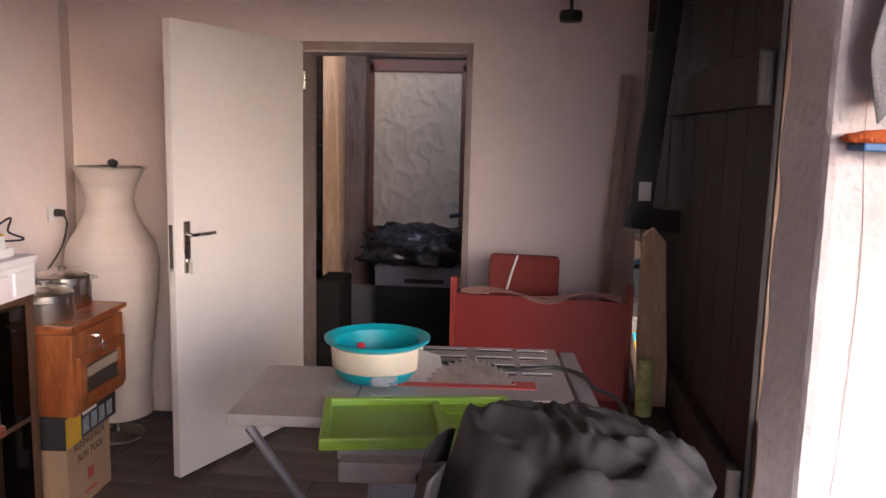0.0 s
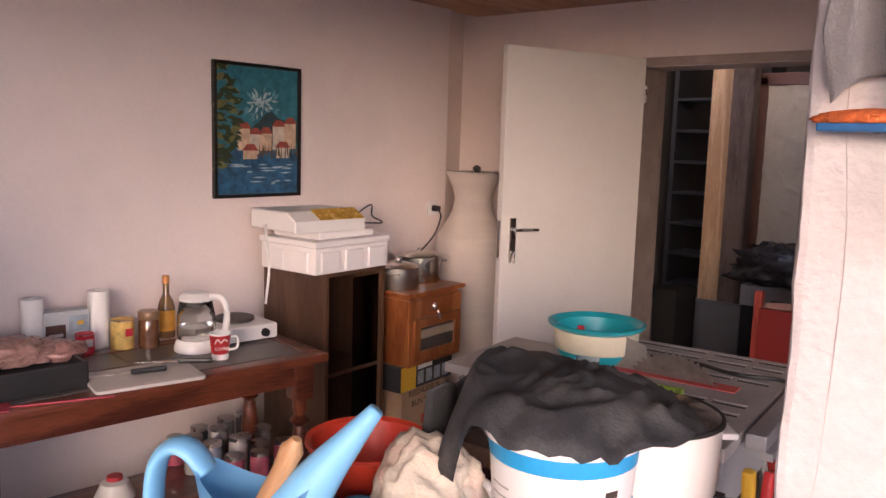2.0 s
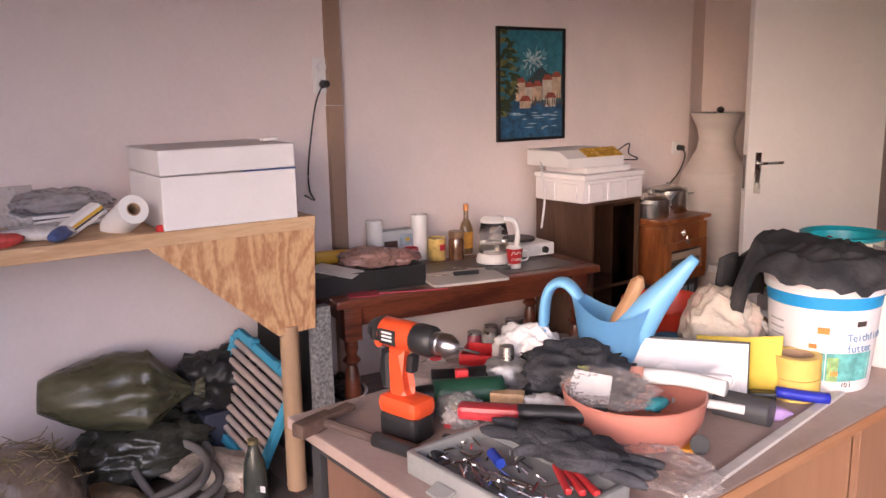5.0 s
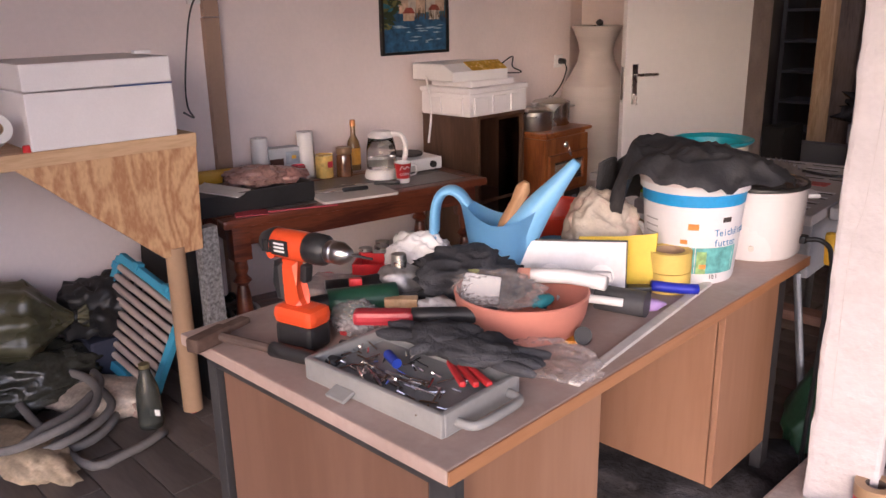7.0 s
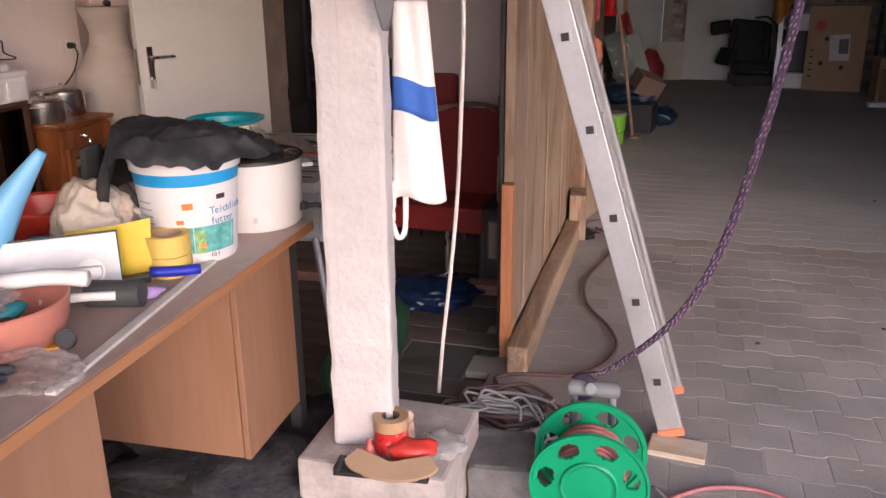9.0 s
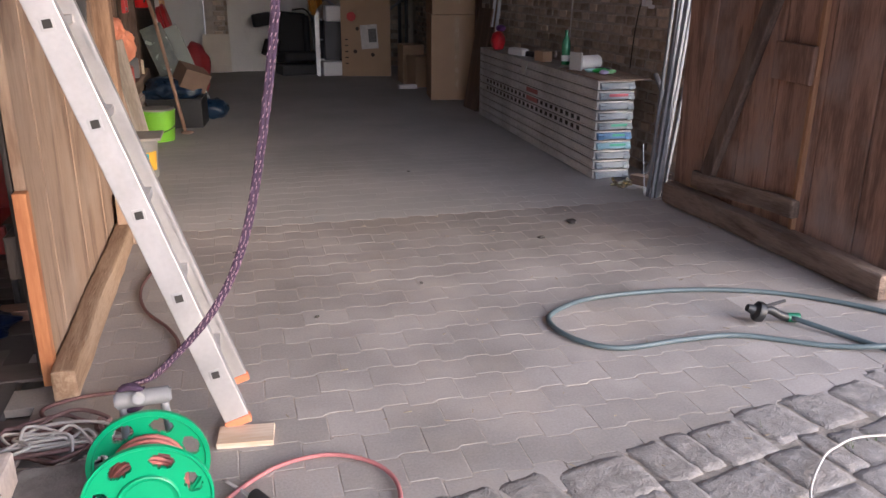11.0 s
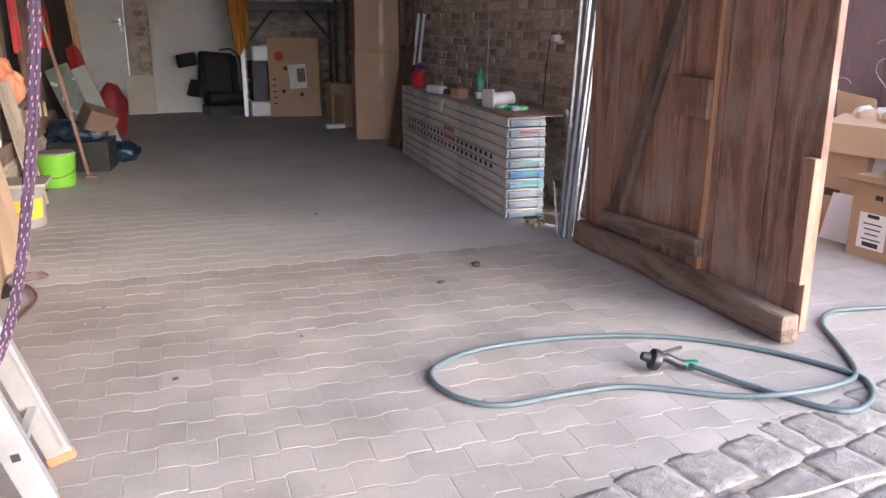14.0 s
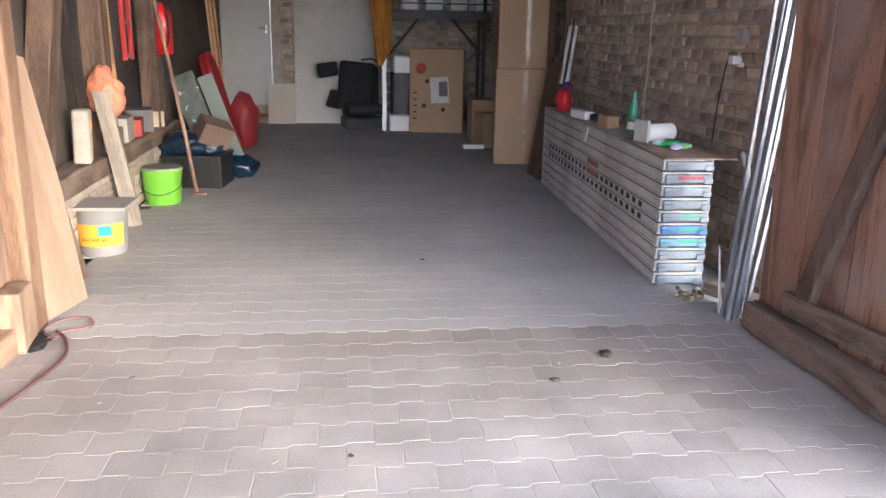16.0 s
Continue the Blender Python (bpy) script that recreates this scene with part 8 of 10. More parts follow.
# under the table and on the floor
wbk = thing("white_bucket", -0.20, 0.22, 0, 0, "white bucket full of tangled black cable", "bucket")
part("pail", lathe(NB(), [(0, 0), (0.12, 0), (0.15, 0.26), (0.158, 0.262), (0.158, 0.275), (0.146, 0.27), (0.116, 0.01), (0, 0.01)], 30), white_plastic, wbk, smooth=True)
cb_ = NB()
rcb = random.Random(3)
tube(cb_, [(0.10 * math.cos(i * 1.1) * rcb.uniform(0.4, 1), 0.10 * math.sin(i * 1.1) * rcb.uniform(0.4, 1), 0.22 + 0.12 * rcb.random()) for i in range(40)], 0.009, 6, 4)
part("cable", cb_, black_m, wbk, "tangled black cable", smooth="all")
wtr = thing("poultry_drinker", -0.33, 0.86, 0.0, 0, "white poultry drinker jar with a red base", "drinker")
part("jar", lathe(NB(), [(0.075, 0.04), (0.078, 0.06), (0.075, 0.18), (0.05, 0.235), (0.03, 0.245), (0, 0.245)], 26), mat("milky_plastic", (0.62, 0.60, 0.58), 0.4, var=0.06), wtr, smooth=True)
part("base", lathe(NB(), [(0, 0), (0.11, 0), (0.125, 0.04), (0.12, 0.04), (0.105, 0.012), (0.08, 0.012), (0.08, 0.05), (0, 0.05)], 26), mat("red_base", (0.48, 0.03, 0.04), 0.4), wtr, smooth=True)
part("cap", cyl(NB(), 0.03, 0.028, 0.02, 0, 0, 0.24, seg=16), mat("red_cap_m", (0.48, 0.03, 0.04), 0.4), wtr, smooth=True)
rj = random.Random(8)
for i in range(14):
    h_ = rj.uniform(0.09, 0.17)
    c_ = rj.choice(((0.30, 0.29, 0.28), (0.10, 0.09, 0.09), (0.45, 0.42, 0.40), (0.35, 0.08, 0.12), (0.16, 0.18, 0.24)))
    t = thing("preserve_jar", -0.42 + 0.13 * (i % 4) + rj.uniform(-0.02, 0.02), 1.18 + 0.11 * (i // 4), 0.182 if i % 4 < 3 else 0.182, 0, "glass jar or tin under the table", "jar", "jars under the table")
    part("body", lathe(NB(), [(0, 0), (0.036, 0), (0.038, 0.01), (0.037, h_ - 0.02), (0.03, h_), (0, h_)], 18), mat("jar_tone_%d" % i, c_, 0.2, var=0.3, scale=20), t, smooth=True)
    part("lid", cyl(NB(), 0.036, 0.036, 0.014, 0, 0, h_ - 0.006, seg=18), steel_m, t)
for i in range(10):
    solo("paper_scrap", lump(NB(), rj.uniform(0.08, 0.16), rj.uniform(0.06, 0.12), 0.03, 0, 0, 0.02, 150 + i, 0.35, 2, 0.8, 3, flat=0), (paper_m, carton_m, mat("grey_paper_%d" % i, (0.33, 0.31, 0.29), 0.8))[i % 3], rj.uniform(0.1, 0.9), rj.uniform(0.35, 1.15), 0.0, rj.uniform(0, 180), "crumpled paper and card scrap on the floor", "scrap", "floor scraps", smooth="all")

tb_ = thing("cardboard_tube", 0.03, -0.06, 0.0, 0, "tall brown cardboard tube with a red end", "tube", ry=0.5)
part("tube", cyl(NB(), 0.038, 0.036, 0.66, 0, 0, 0.012, seg=22), carton_m, tb_, smooth=True)
part("red_end", cyl(NB(), 0.02, 0.02, 0.014, 0.0, 0, 0, seg=14), redp, tb_)
solo("grey_slab", box(NB(), 0.05, 0.075, 0.72, 0, 0, 0.36, bev=0.003), mat("speckled_grey", (0.22, 0.22, 0.23), 0.7, var=0.7, scale=90, bump=0.2), 0.02, 0.075, 0, 4, "speckled grey slab standing beside the tube", "slab")
solo("black_board", box(NB(), 0.72, 0.02, 0.66, 0, 0, 0.33, bev=0.003), mat("matt_black_board", (0.014, 0.014, 0.015), 0.7, var=0.2), -0.32, 0.06, 0, -4, "black board standing under the shelf", "board", rx=-3)
sky_p = mat("light_blue_plastic", (0.07, 0.36, 0.55), 0.4, var=0.08)
slt = thing("slatted_panel", -0.15, -0.16, 0.012, 8, "light blue plastic frame panel with pale rubber rollers", "panel", rx=-17, ry=16)
for a in ((0.44, 0.03, 0.035, -0.20, 0, 0.02), (0.44, 0.03, 0.035, -0.20, 0, 0.44), (0.035, 0.03, 0.42, 0.02, 0, 0.23), (0.035, 0.03, 0.42, -0.42, 0, 0.23)):
    part("frame_bar", box(NB(), *a, bev=0.004), sky_p, slt)
for i in range(9):
    part("roller", tube(NB(), [(-0.405, -0.005, 0.065 + 0.042 * i), (0.005, -0.005, 0.065 + 0.042 * i)], 0.0145, 10, 1), mat("pale_roller_%d" % (i % 2), (0.42, 0.35, 0.31), 0.8, var=0.12), slt, smooth=True)
for x, z in ((0.025, 0.08), (0.025, 0.4), (-0.425, 0.08), (-0.425, 0.4), (-0.1, 0.455), (-0.3, 0.455)):
    part("clip", box(NB(), 0.03, 0.036, 0.03, x, -0.004, z, bev=0.004), sky_p, slt)
gbt = thing("glass_bottle", 0.02, -0.225, 0.0, 0, "dusty clear glass juice bottle on the floor", "bottle")
part("glass", lathe(NB(), [(0, 0), (0.043, 0), (0.046, 0.01), (0.046, 0.10), (0.040, 0.16), (0.022, 0.215), (0.018, 0.24), (0, 0.24)], 24), mat("dusty_glass", (0.13, 0.14, 0.12), 0.12, var=0.3, scale=12, trans=0.5), gbt, smooth=True)
part("cap", cyl(NB(), 0.021, 0.021, 0.016, 0, 0, 0.238, seg=16), mat("olive_cap", (0.16, 0.13, 0.06), 0.5), gbt)
part("label_print", box(NB(), 0.001, 0.04, 0.025, 0.046, 0, 0.07, 0, 0, -50), paper_m, gbt)
grey_hose = mat("dusty_grey_hose", (0.20, 0.185, 0.175), 0.7, var=0.2, bump=0.2)
hz = NB()
rh = random.Random(14)
pts = []
for i in range(64):
    a = 2 * math.pi * i / 14
    r_ = 0.25 + 0.05 * math.sin(i * 0.7) + 0.02 * rh.random()
    pts.append((r_ * math.cos(a) * 1.1, r_ * math.sin(a), 0.02 + 0.028 * (i // 14) + 0.02 * math.sin(a)))
pts += [(0.38, 0.05, 0.02), (0.45, 0.20, 0.018), (0.40, 0.36, 0.018)]
tube(hz, pts, 0.0165, 8, 4)
gh = thing("grey_hose_coil", -0.27, -0.58, 0.0, 0, "dusty grey rubber hose in loose coils on the floor", "hose")
part("hose", hz, grey_hose, gh, smooth="all")


def tied_sack(length, rad, seed, m):
    """A film sack lying along y, gathered in pleats to a tied neck."""
    b = NB()
    rings = []
    for k_ in range(37):
        f = k_ / 36
        body = math.sin(math.pi * min(1, 0.08 + f * 0.80)) ** 0.6 if f < 0.78 else 0
        r_ = rad * body if f < 0.62 else rad * (math.sin(math.pi * (0.08 + 0.62 * 0.80)) ** 0.6 * (1 - (f - 0.62) / 0.30) ** 1.1 + 0.12 if f < 0.92 else 0.12 + 2.6 * (f - 0.92))
        ring = []
        for i_ in range(48):
            a = 2 * math.pi * i_ / 48
            pl = 1 + 0.16 * f * f * math.sin(9 * a + 2.5 * noise.noise(Vector((f * 3, seed, 0)))) + 0.15 * noise.noise(Vector((1.3 * math.cos(a), 1.3 * math.sin(a), f * 4 + seed))) + 0.05 * (1 - 2 * abs(noise.noise(Vector((3 * math.cos(a), 3 * math.sin(a), f * 9 + seed)))))
            ring.append(b.verts.new(m @ Vector((r_ * pl * math.cos(a), length * (f - 0.5), max(-rad * 0.8, r_ * pl * math.sin(a) * 0.9)))))
        rings.append(ring)
    for p_, q_ in zip(rings, rings[1:]):
        for i_ in range(48):
            b.faces.new((p_[i_], p_[(i_ + 1) % 48], q_[(i_ + 1) % 48], q_[i_]))
    b.faces.new(rings[0])
    b.faces.new(rings[-1])
    return b


solo("green_film_sack", tied_sack(0.62, 0.165, 3.7, Matrix()), mat("olive_film", (0.085, 0.08, 0.045), 0.28, var=0.7, scale=6, bump=0.5, fine=40, stretch=(1, 0.4, 1)), -0.50, -0.55, 0.36, -12, "tied olive-green plastic film sack lying on another", "sack", smooth="all", rx=-6)
part("neck_tie", tube(NB(), [(0.026 * math.cos(k_ * math.pi / 6), 0.265, 0.026 * math.sin(k_ * math.pi / 6)) for k_ in range(13)], 0.008, 6, 1), black_m, bpy.data.objects["green_film_sack"], "black cable tie round the neck")
solo("dark_film_sack", lump(NB(), 0.18, 0.26, 0.12, 0, 0, 0.115, 162, 0.16, 1.7, 0.9, 5, flat=0.0), mat("dark_film_sack", (0.05, 0.05, 0.04), 0.25, var=0.5, scale=8, bump=0.5), -0.50, -0.50, 0.0, -5, "dark plastic sack beside the green one", "sack", smooth="all")
solo("feed_sack", lump(NB(), 0.20, 0.12, 0.055, 0, 0, 0.05, 163, 0.25, 1.8, 0.6, 4, flat=0.0), mat("printed_sack", (0.50, 0.42, 0.34), 0.5, var=0.6, scale=7), -0.26, -0.30, 0.0, 40, "crumpled white and tan printed feed sack", "sack", smooth="all")
solo("feed_sack", lump(NB(), 0.28, 0.10, 0.045, 0, 0, 0.04, 164, 0.25, 1.8, 0.6, 4, flat=0.0), mat("printed_sack_b", (0.46, 0.36, 0.24), 0.5, var=0.6, scale=7), -0.08, -0.66, 0.0, 10, "flattened tan printed feed sack", "sack", smooth="all")
solo("black_cable", lump(NB(), 0.10, 0.12, 0.10, 0, 0, 0.09, 165, 0.5, 3, 0.9, 4, flat=0.0), black_m, -0.52, -0.16, 0.22, 0, "bundle of black cables and clips", "cable", smooth="all")
solo("dark_box", box(NB(), 0.26, 0.22, 0.22, 0, 0, 0.11, bev=0.01), mat("dark_blue_box", (0.03, 0.035, 0.06), 0.6), -0.52, -0.16, 0.0, 0, "dark box under the cables", "box")
hay = thing("hay_sack", -0.16, -1.0, 0.0, 20, "clear plastic sack filled with hay", "sack")
part("film", lump(NB(), 0.23, 0.21, 0.20, 0, 0, 0.17, 167, 0.10, 0.8, 0.5, 5, flat=0.0), mat("hazy_film", (0.17, 0.13, 0.10), 0.22, var=0.5, scale=9, bump=0.5, fine=50), hay, smooth="all")
hb_ = NB()
rhay = random.Random(41)
for i in range(150):
    a, e_ = rhay.uniform(0, 6.28), rhay.uniform(0.1, 1.3)
    p0 = Vector((0.225 * math.cos(a) * math.cos(e_), 0.205 * math.sin(a) * math.cos(e_), 0.175 + 0.195 * math.sin(e_)))
    q0 = Vector((rhay.uniform(-1, 1), rhay.uniform(-1, 1), rhay.uniform(-0.4, 0.4))).normalized() * rhay.uniform(0.03, 0.07)
    tube(hb_, [p0 - q0, p0 + q0], 0.0018, 4, 1)
tagged(part("straw", hb_, mat("dry_hay", (0.24, 0.18, 0.09), 0.9, var=0.4, scale=30), hay, "dry hay stalks"), kind="stuff")
solo("pink_offcut", box(NB(), 0.09, 0.10, 0.06, 0, 0, 0.03, bev=0.004), mat("pale_pink_block", (0.42, 0.31, 0.26), 0.7), -0.10, -0.20, 0.0, 15, "pinkish wooden block with holes", "block")

# ---- on the desk ----
DZ = 0.801
drl = thing("cordless_drill", 1.385, -0.40, DZ, 14, "orange and black cordless drill standing on its battery", "drill")
orange = mat("orange_red_plastic", (0.72, 0.085, 0.018), 0.38, var=0.08, scale=5, bump=0.04)
part("battery", box(NB(), 0.102, 0.066, 0.055, 0, 0, 0.0275, bev=0.012), black_m, drl, "black battery pack")
b = box(NB(), 0.110, 0.070, 0.042, 0.0, 0, 0.072, bev=0.017)
part("battery_housing", b, orange, drl)
part("handle", slab(NB(), [(-0.036, 0.085), (0.014, 0.085), (0.002, 0.105), (-0.004, 0.135), (0.006, 0.19), (-0.038, 0.19), (-0.044, 0.13)], 0.034, None, 0.009), orange, drl)
part("grip", slab(NB(), [(-0.052, 0.10), (-0.028, 0.10), (-0.03, 0.185), (-0.055, 0.185), (-0.062, 0.14)], 0.046, None, 0.008), black_m, drl, "black rubber grip")
part("trigger", box(NB(), 0.018, 0.024, 0.04, 0.02, 0, 0.165, 0, 8, 0, bev=0.006), black_m, drl)
part("motor_housing", lathe(NB(), [(0, -0.085), (0.024, -0.08), (0.031, -0.06), (0.032, 0.02), (0.030, 0.04), (0, 0.04)], 24, pose(0, 0, 0.222, 0, 90)), orange, drl, smooth=True)
part("rear_vent", lathe(NB(), [(0, -0.092), (0.020, -0.09), (0.026, -0.078), (0.0325, -0.06), (0.0325, -0.05)], 24, pose(0, 0, 0.222, 0, 90)), black_m, drl, smooth=True)
part("clutch_ring", lathe(NB(), [(0.031, 0.035), (0.033, 0.045), (0.032, 0.076), (0.025, 0.086), (0, 0.086)], 24, pose(0, 0, 0.222, 0, 90)), black_m, drl, smooth=True)
part("chuck", lathe(NB(), [(0.022, 0.085), (0.024, 0.09), (0.024, 0.100), (0.0215, 0.102), (0.0235, 0.105), (0.0235, 0.120), (0.014, 0.138), (0.006, 0.144), (0, 0.144)], 20, pose(0, 0, 0.222, 0, 90)), steel_m, drl, smooth=True)
part("bit", cyl(NB(), 0.003, 0.0025, 0.05, 0.145, 0, 0.222, 0, 90, seg=8), steel_dark, drl)
part("rating_plate", box(NB(), 0.045, 0.002, 0.032, -0.02, -0.0322, 0.222), black_m, drl)
for i in range(4):
    part("vent_slot", box(NB(), 0.004, 0.003, 0.026, -0.068 + 0.007 * i, -0.031, 0.222, bev=0.001), black_m, drl)
part("side_knob", lathe(NB(), [(0, 0), (0.012, 0), (0.012, 0.006), (0, 0.008)], 14, pose(-0.052, -0.021, 0.205, 90)), orange, drl)
for i in range(3):
    part("plate_bar", box(NB(), 0.028, 0.001, 0.004, -0.02, -0.0338, 0.231 - 0.008 * i), paper_m, drl)
hmr = thing("hammer", 1.24, -0.53, DZ, 17, "old rusty mason's hammer with a black rubber grip", "hammer")
part("head", box(box(NB(), 0.035, 0.10, 0.032, 0, -0.02, 0.018, bev=0.006), 0.028, 0.07, 0.014, 0, 0.06, 0.022, bev=0.004), mat("rusty_steel", (0.13, 0.085, 0.065), 0.7, metal=0.4, var=0.4, scale=20), hmr)
part("shaft", tube(NB(), [(0, 0, 0.018), (0.10, 0.0, 0.018), (0.17, 0.0, 0.017)], 0.010, 10, 2), mat("rusty_shaft", (0.14, 0.10, 0.085), 0.6, metal=0.4), hmr)
part("grip", tube(NB(), [(0.16, 0, 0.018), (0.25, 0, 0.018), (0.33, 0, 0.018)], 0.016, 12, 3), black_m, hmr, "ribbed black rubber grip", smooth="all")
case_m = mat("grey_case_plastic", (0.26, 0.26, 0.255), 0.55, var=0.15, scale=6, bump=0.1, stain=(0.4, 0.37, 0.34), stain_amount=0.4)
gcs = thing("screw_case", 1.70, -0.375, DZ, 4, "open grey plastic case full of screws and bits", "case")
for a in ((0.36, 0.014, 0.045, 0, -0.10, 0.0225), (0.36, 0.014, 0.045, 0, 0.10, 0.0225), (0.014, 0.2, 0.045, -0.175, 0, 0.0225), (0.014, 0.2, 0.045, 0.175, 0, 0.0225), (0.36, 0.2, 0.018, 0, 0, 0.009)):
    part("case_wall", box(NB(), *a, bev=0.004), case_m, gcs)
part("handle", tube(NB(), [(0.18, -0.07, 0.02), (0.215, -0.06, 0.02), (0.22, 0.0, 0.02), (0.215, 0.06, 0.02), (0.18, 0.07, 0.02)], 0.0085, 8, 5), case_m, gcs, smooth="all")
part("latch", box(NB(), 0.05, 0.03, 0.008, -0.06, -0.122, 0.012, 20, bev=0.002), case_m, gcs)
scr = NB()
rs = random.Random(17)
for i in range(60):
    x, y, a = rs.uniform(-0.16, 0.14), rs.uniform(-0.085, 0.05), rs.uniform(0, 6.28)
    l_ = rs.uniform(0.02, 0.04)
    tube(scr, [(x, y, 0.022 + 0.012 * rs.random()), (x + l_ * math.cos(a), y + l_ * math.sin(a), 0.022 + 0.014 * rs.random())], 0.0022, 5, 1)
tagged(part("screws", scr, chrome_m, gcs, "loose bright screws and nails"), kind="stuff")
for i in range(7):
    solo("drill_bit", cyl(NB(), 0.0035, 0.0035, 0.10, 0, 0, 0.004, 0, 90, seg=8), steel_m, 1.60 + 0.012 * i, -0.42 + 0.01 * (i % 3), DZ + 0.022, -30 + 9 * i, "steel drill bit lying in the case", "drill bit", "drill bits")
part_o = solo("blue_bit_holder", cyl(NB(), 0.010, 0.010, 0.05, 0, 0, 0.012, 0, 90, seg=12), mat("blue_holder", (0.02, 0.05, 0.35), 0.4), 1.62, -0.36, DZ + 0.025, -20, "blue plastic bit holder", "holder", smooth=True)
glove_m = mat("dark_grey_knit", (0.035, 0.036, 0.042), 0.95, var=0.4, scale=9, bump=0.7, fine=240, stain=(0.12, 0.12, 0.13), stain_scale=10, stain_amount=0.5)


def glove(x, y, z, rz, seed, label):
    b = lump(NB(), 0.075, 0.045, 0.022, 0, 0, 0.022, seed, 0.3, 2, 0.6, 4, flat=0)
    for k_ in range(4):
        lump(b, 0.05, 0.012, 0.012, 0.09, -0.03 + 0.02 * k_, 0.015 + 0.006 * (k_ % 2), seed + k_, 0.2, 2, 0.4, 2, flat=0, rot=-8 + 6 * k_)
    lump(b, 0.035, 0.012, 0.012, 0.02, 0.055, 0.016, seed + 9, 0.2, 2, 0.4, 2, flat=0, rot=50)
    lump(b, 0.035, 0.035, 0.02, -0.085, 0, 0.02, seed + 11, 0.25, 2, 0.6, 3, flat=0)
    return solo("work_glove", b, glove_m, x, y, z, rz, label, "glove", "work gloves", smooth="all")


glove(1.775, -0.275, DZ + 0.045, 18, 171, "dark grey knitted work glove on the case")
glove(1.70, -0.275, DZ + 0.05, 200, 173, "dark grey knitted glove with a yellow badge")
rbh = thing("rubber_mallet", 1.49, -0.30, DZ + 0.046, 43, "tool with a red head and ribbed black handle", "mallet")
part("head", box(NB(), 0.13, 0.04, 0.03, 0.03, 0, 0.018, bev=0.01), mat("red_tool_head", (0.42, 0.03, 0.04), 0.4, var=0.2), rbh)
part("grip", tube(NB(), [(0.09, 0, 0.02), (0.17, 0, 0.022), (0.27, 0, 0.022)], 0.018, 12, 4), black_m, rbh, "ribbed black rubber grip", smooth="all")
for i in range(3):
    solo("red_pliers_grip", box(NB(), 0.10, 0.012, 0.012, 0, 0, 0.006, bev=0.004), mat("red_grip_%d" % i, (0.50, 0.03, 0.03), 0.4), 1.79 + 0.015 * i, -0.34 + 0.012 * i, DZ + 0.04, -30 + 6 * i, "red pliers handle sticking out of the case", "pliers", "pliers")
bwl = thing("salmon_bowl", 1.667, -0.015, DZ, 0, "salmon pink plastic bowl filled with odds and ends", "bowl")
salmon = mat("salmon_plastic", (0.56, 0.22, 0.16), 0.42, var=0.07, scale=4, bump=0.03)
part("bowl", lathe(NB(), [(0, 0), (0.10, 0), (0.125, 0.012), (0.142, 0.05), (0.149, 0.094), (0.145, 0.097), (0.137, 0.05), (0.118, 0.018), (0, 0.012)], 40), salmon, bwl, smooth=True)
solo("clear_bag", lump(NB(), 0.085, 0.07, 0.026, 0, 0, 0.03, 181, 0.25, 3.2, 1.0, 5), mat("crinkled_film", (0.50, 0.45, 0.43), 0.2, var=0.3, scale=14, bump=0.8, fine=60, alpha=0.24), 1.622, -0.045, DZ + 0.062, 0, "crinkled clear plastic bag in the bowl", "bag")
solo("clear_bag", lump(NB(), 0.085, 0.06, 0.022, 0, 0, 0.018, 182, 0.25, 3.2, 1.0, 5, flat=0), mat("crinkled_film_b", (0.58, 0.52, 0.50), 0.2, var=0.3, scale=14, bump=0.8, fine=60, alpha=0.25), 1.835, -0.12, DZ, 0, "crinkled clear plastic bag on the desk", "bag")
solo("white_card", slab(NB(), [(-0.05, 0), (0.05, 0.0), (0.06, 0.06), (-0.02, 0.075)], 0.002), paper_m, 1.572, -0.06, DZ + 0.045, 50, "white card stuck in the bowl", "card", rx=-25)
solo("caulk_gun", tube(NB(), [(1.64, 0.05, DZ + 0.105), (1.72, 0.09, DZ + 0.11), (1.80, 0.11, DZ + 0.108)], 0.017, 10, 3), white_plastic, 0, 0, 0, 0, "white plastic cartridge across the bowl rim", "cartridge", smooth="all")
solo("green_wire_bit", lump(NB(), 0.012, 0.02, 0.01, 0, 0, 0.01, 185, 0.5, 3, 0.9, 3), mat("teal_bit", (0.03, 0.22, 0.26), 0.5), 1.722, -0.01, DZ + 0.07, 0, "small teal and black fitting in the bowl", "fitting", smooth="all")
can = thing("watering_can", 1.445, 0.165, DZ, 32, "light blue plastic watering can with an open top", "watering can")
cblue = mat("sky_blue_plastic", (0.20, 0.47, 0.75), 0.38, var=0.05, scale=3, bump=0.02)
bd = NB()
rings = []
for k_ in range(13):
    v = k_ / 12
    rx_, ry_ = 0.070 + 0.020 * v + 0.008 * v ** 3, 0.058 + 0.010 * v
    ring = []
    for i in range(40):
        a = 2 * math.pi * i / 40
        c_ = math.cos(a)
        lift = (0.055 * max(0, c_) ** 2 + 0.062 * max(0, -c_) ** 2) * v ** 3
        pull = 0.020 * max(0, c_) ** 2 * v ** 2 - 0.012 * max(0, -c_) ** 3 * v ** 3
        ring.append(bd.verts.new((rx_ * c_ + pull, ry_ * math.sin(a) * (1 - 0.25 * abs(c_) ** 3 * v), 0.178 * v + lift)))
    rings.append(ring)
for a_, b_ in zip(rings, rings[1:]):
    for i in range(40):
        bd.faces.new((a_[i], a_[(i + 1) % 40], b_[(i + 1) % 40], b_[i]))
bd.faces.new(rings[0])
bmesh.ops.solidify(bd, geom=bd.faces[:], thickness=0.003)
part("body", bd, cblue, can, smooth=True)
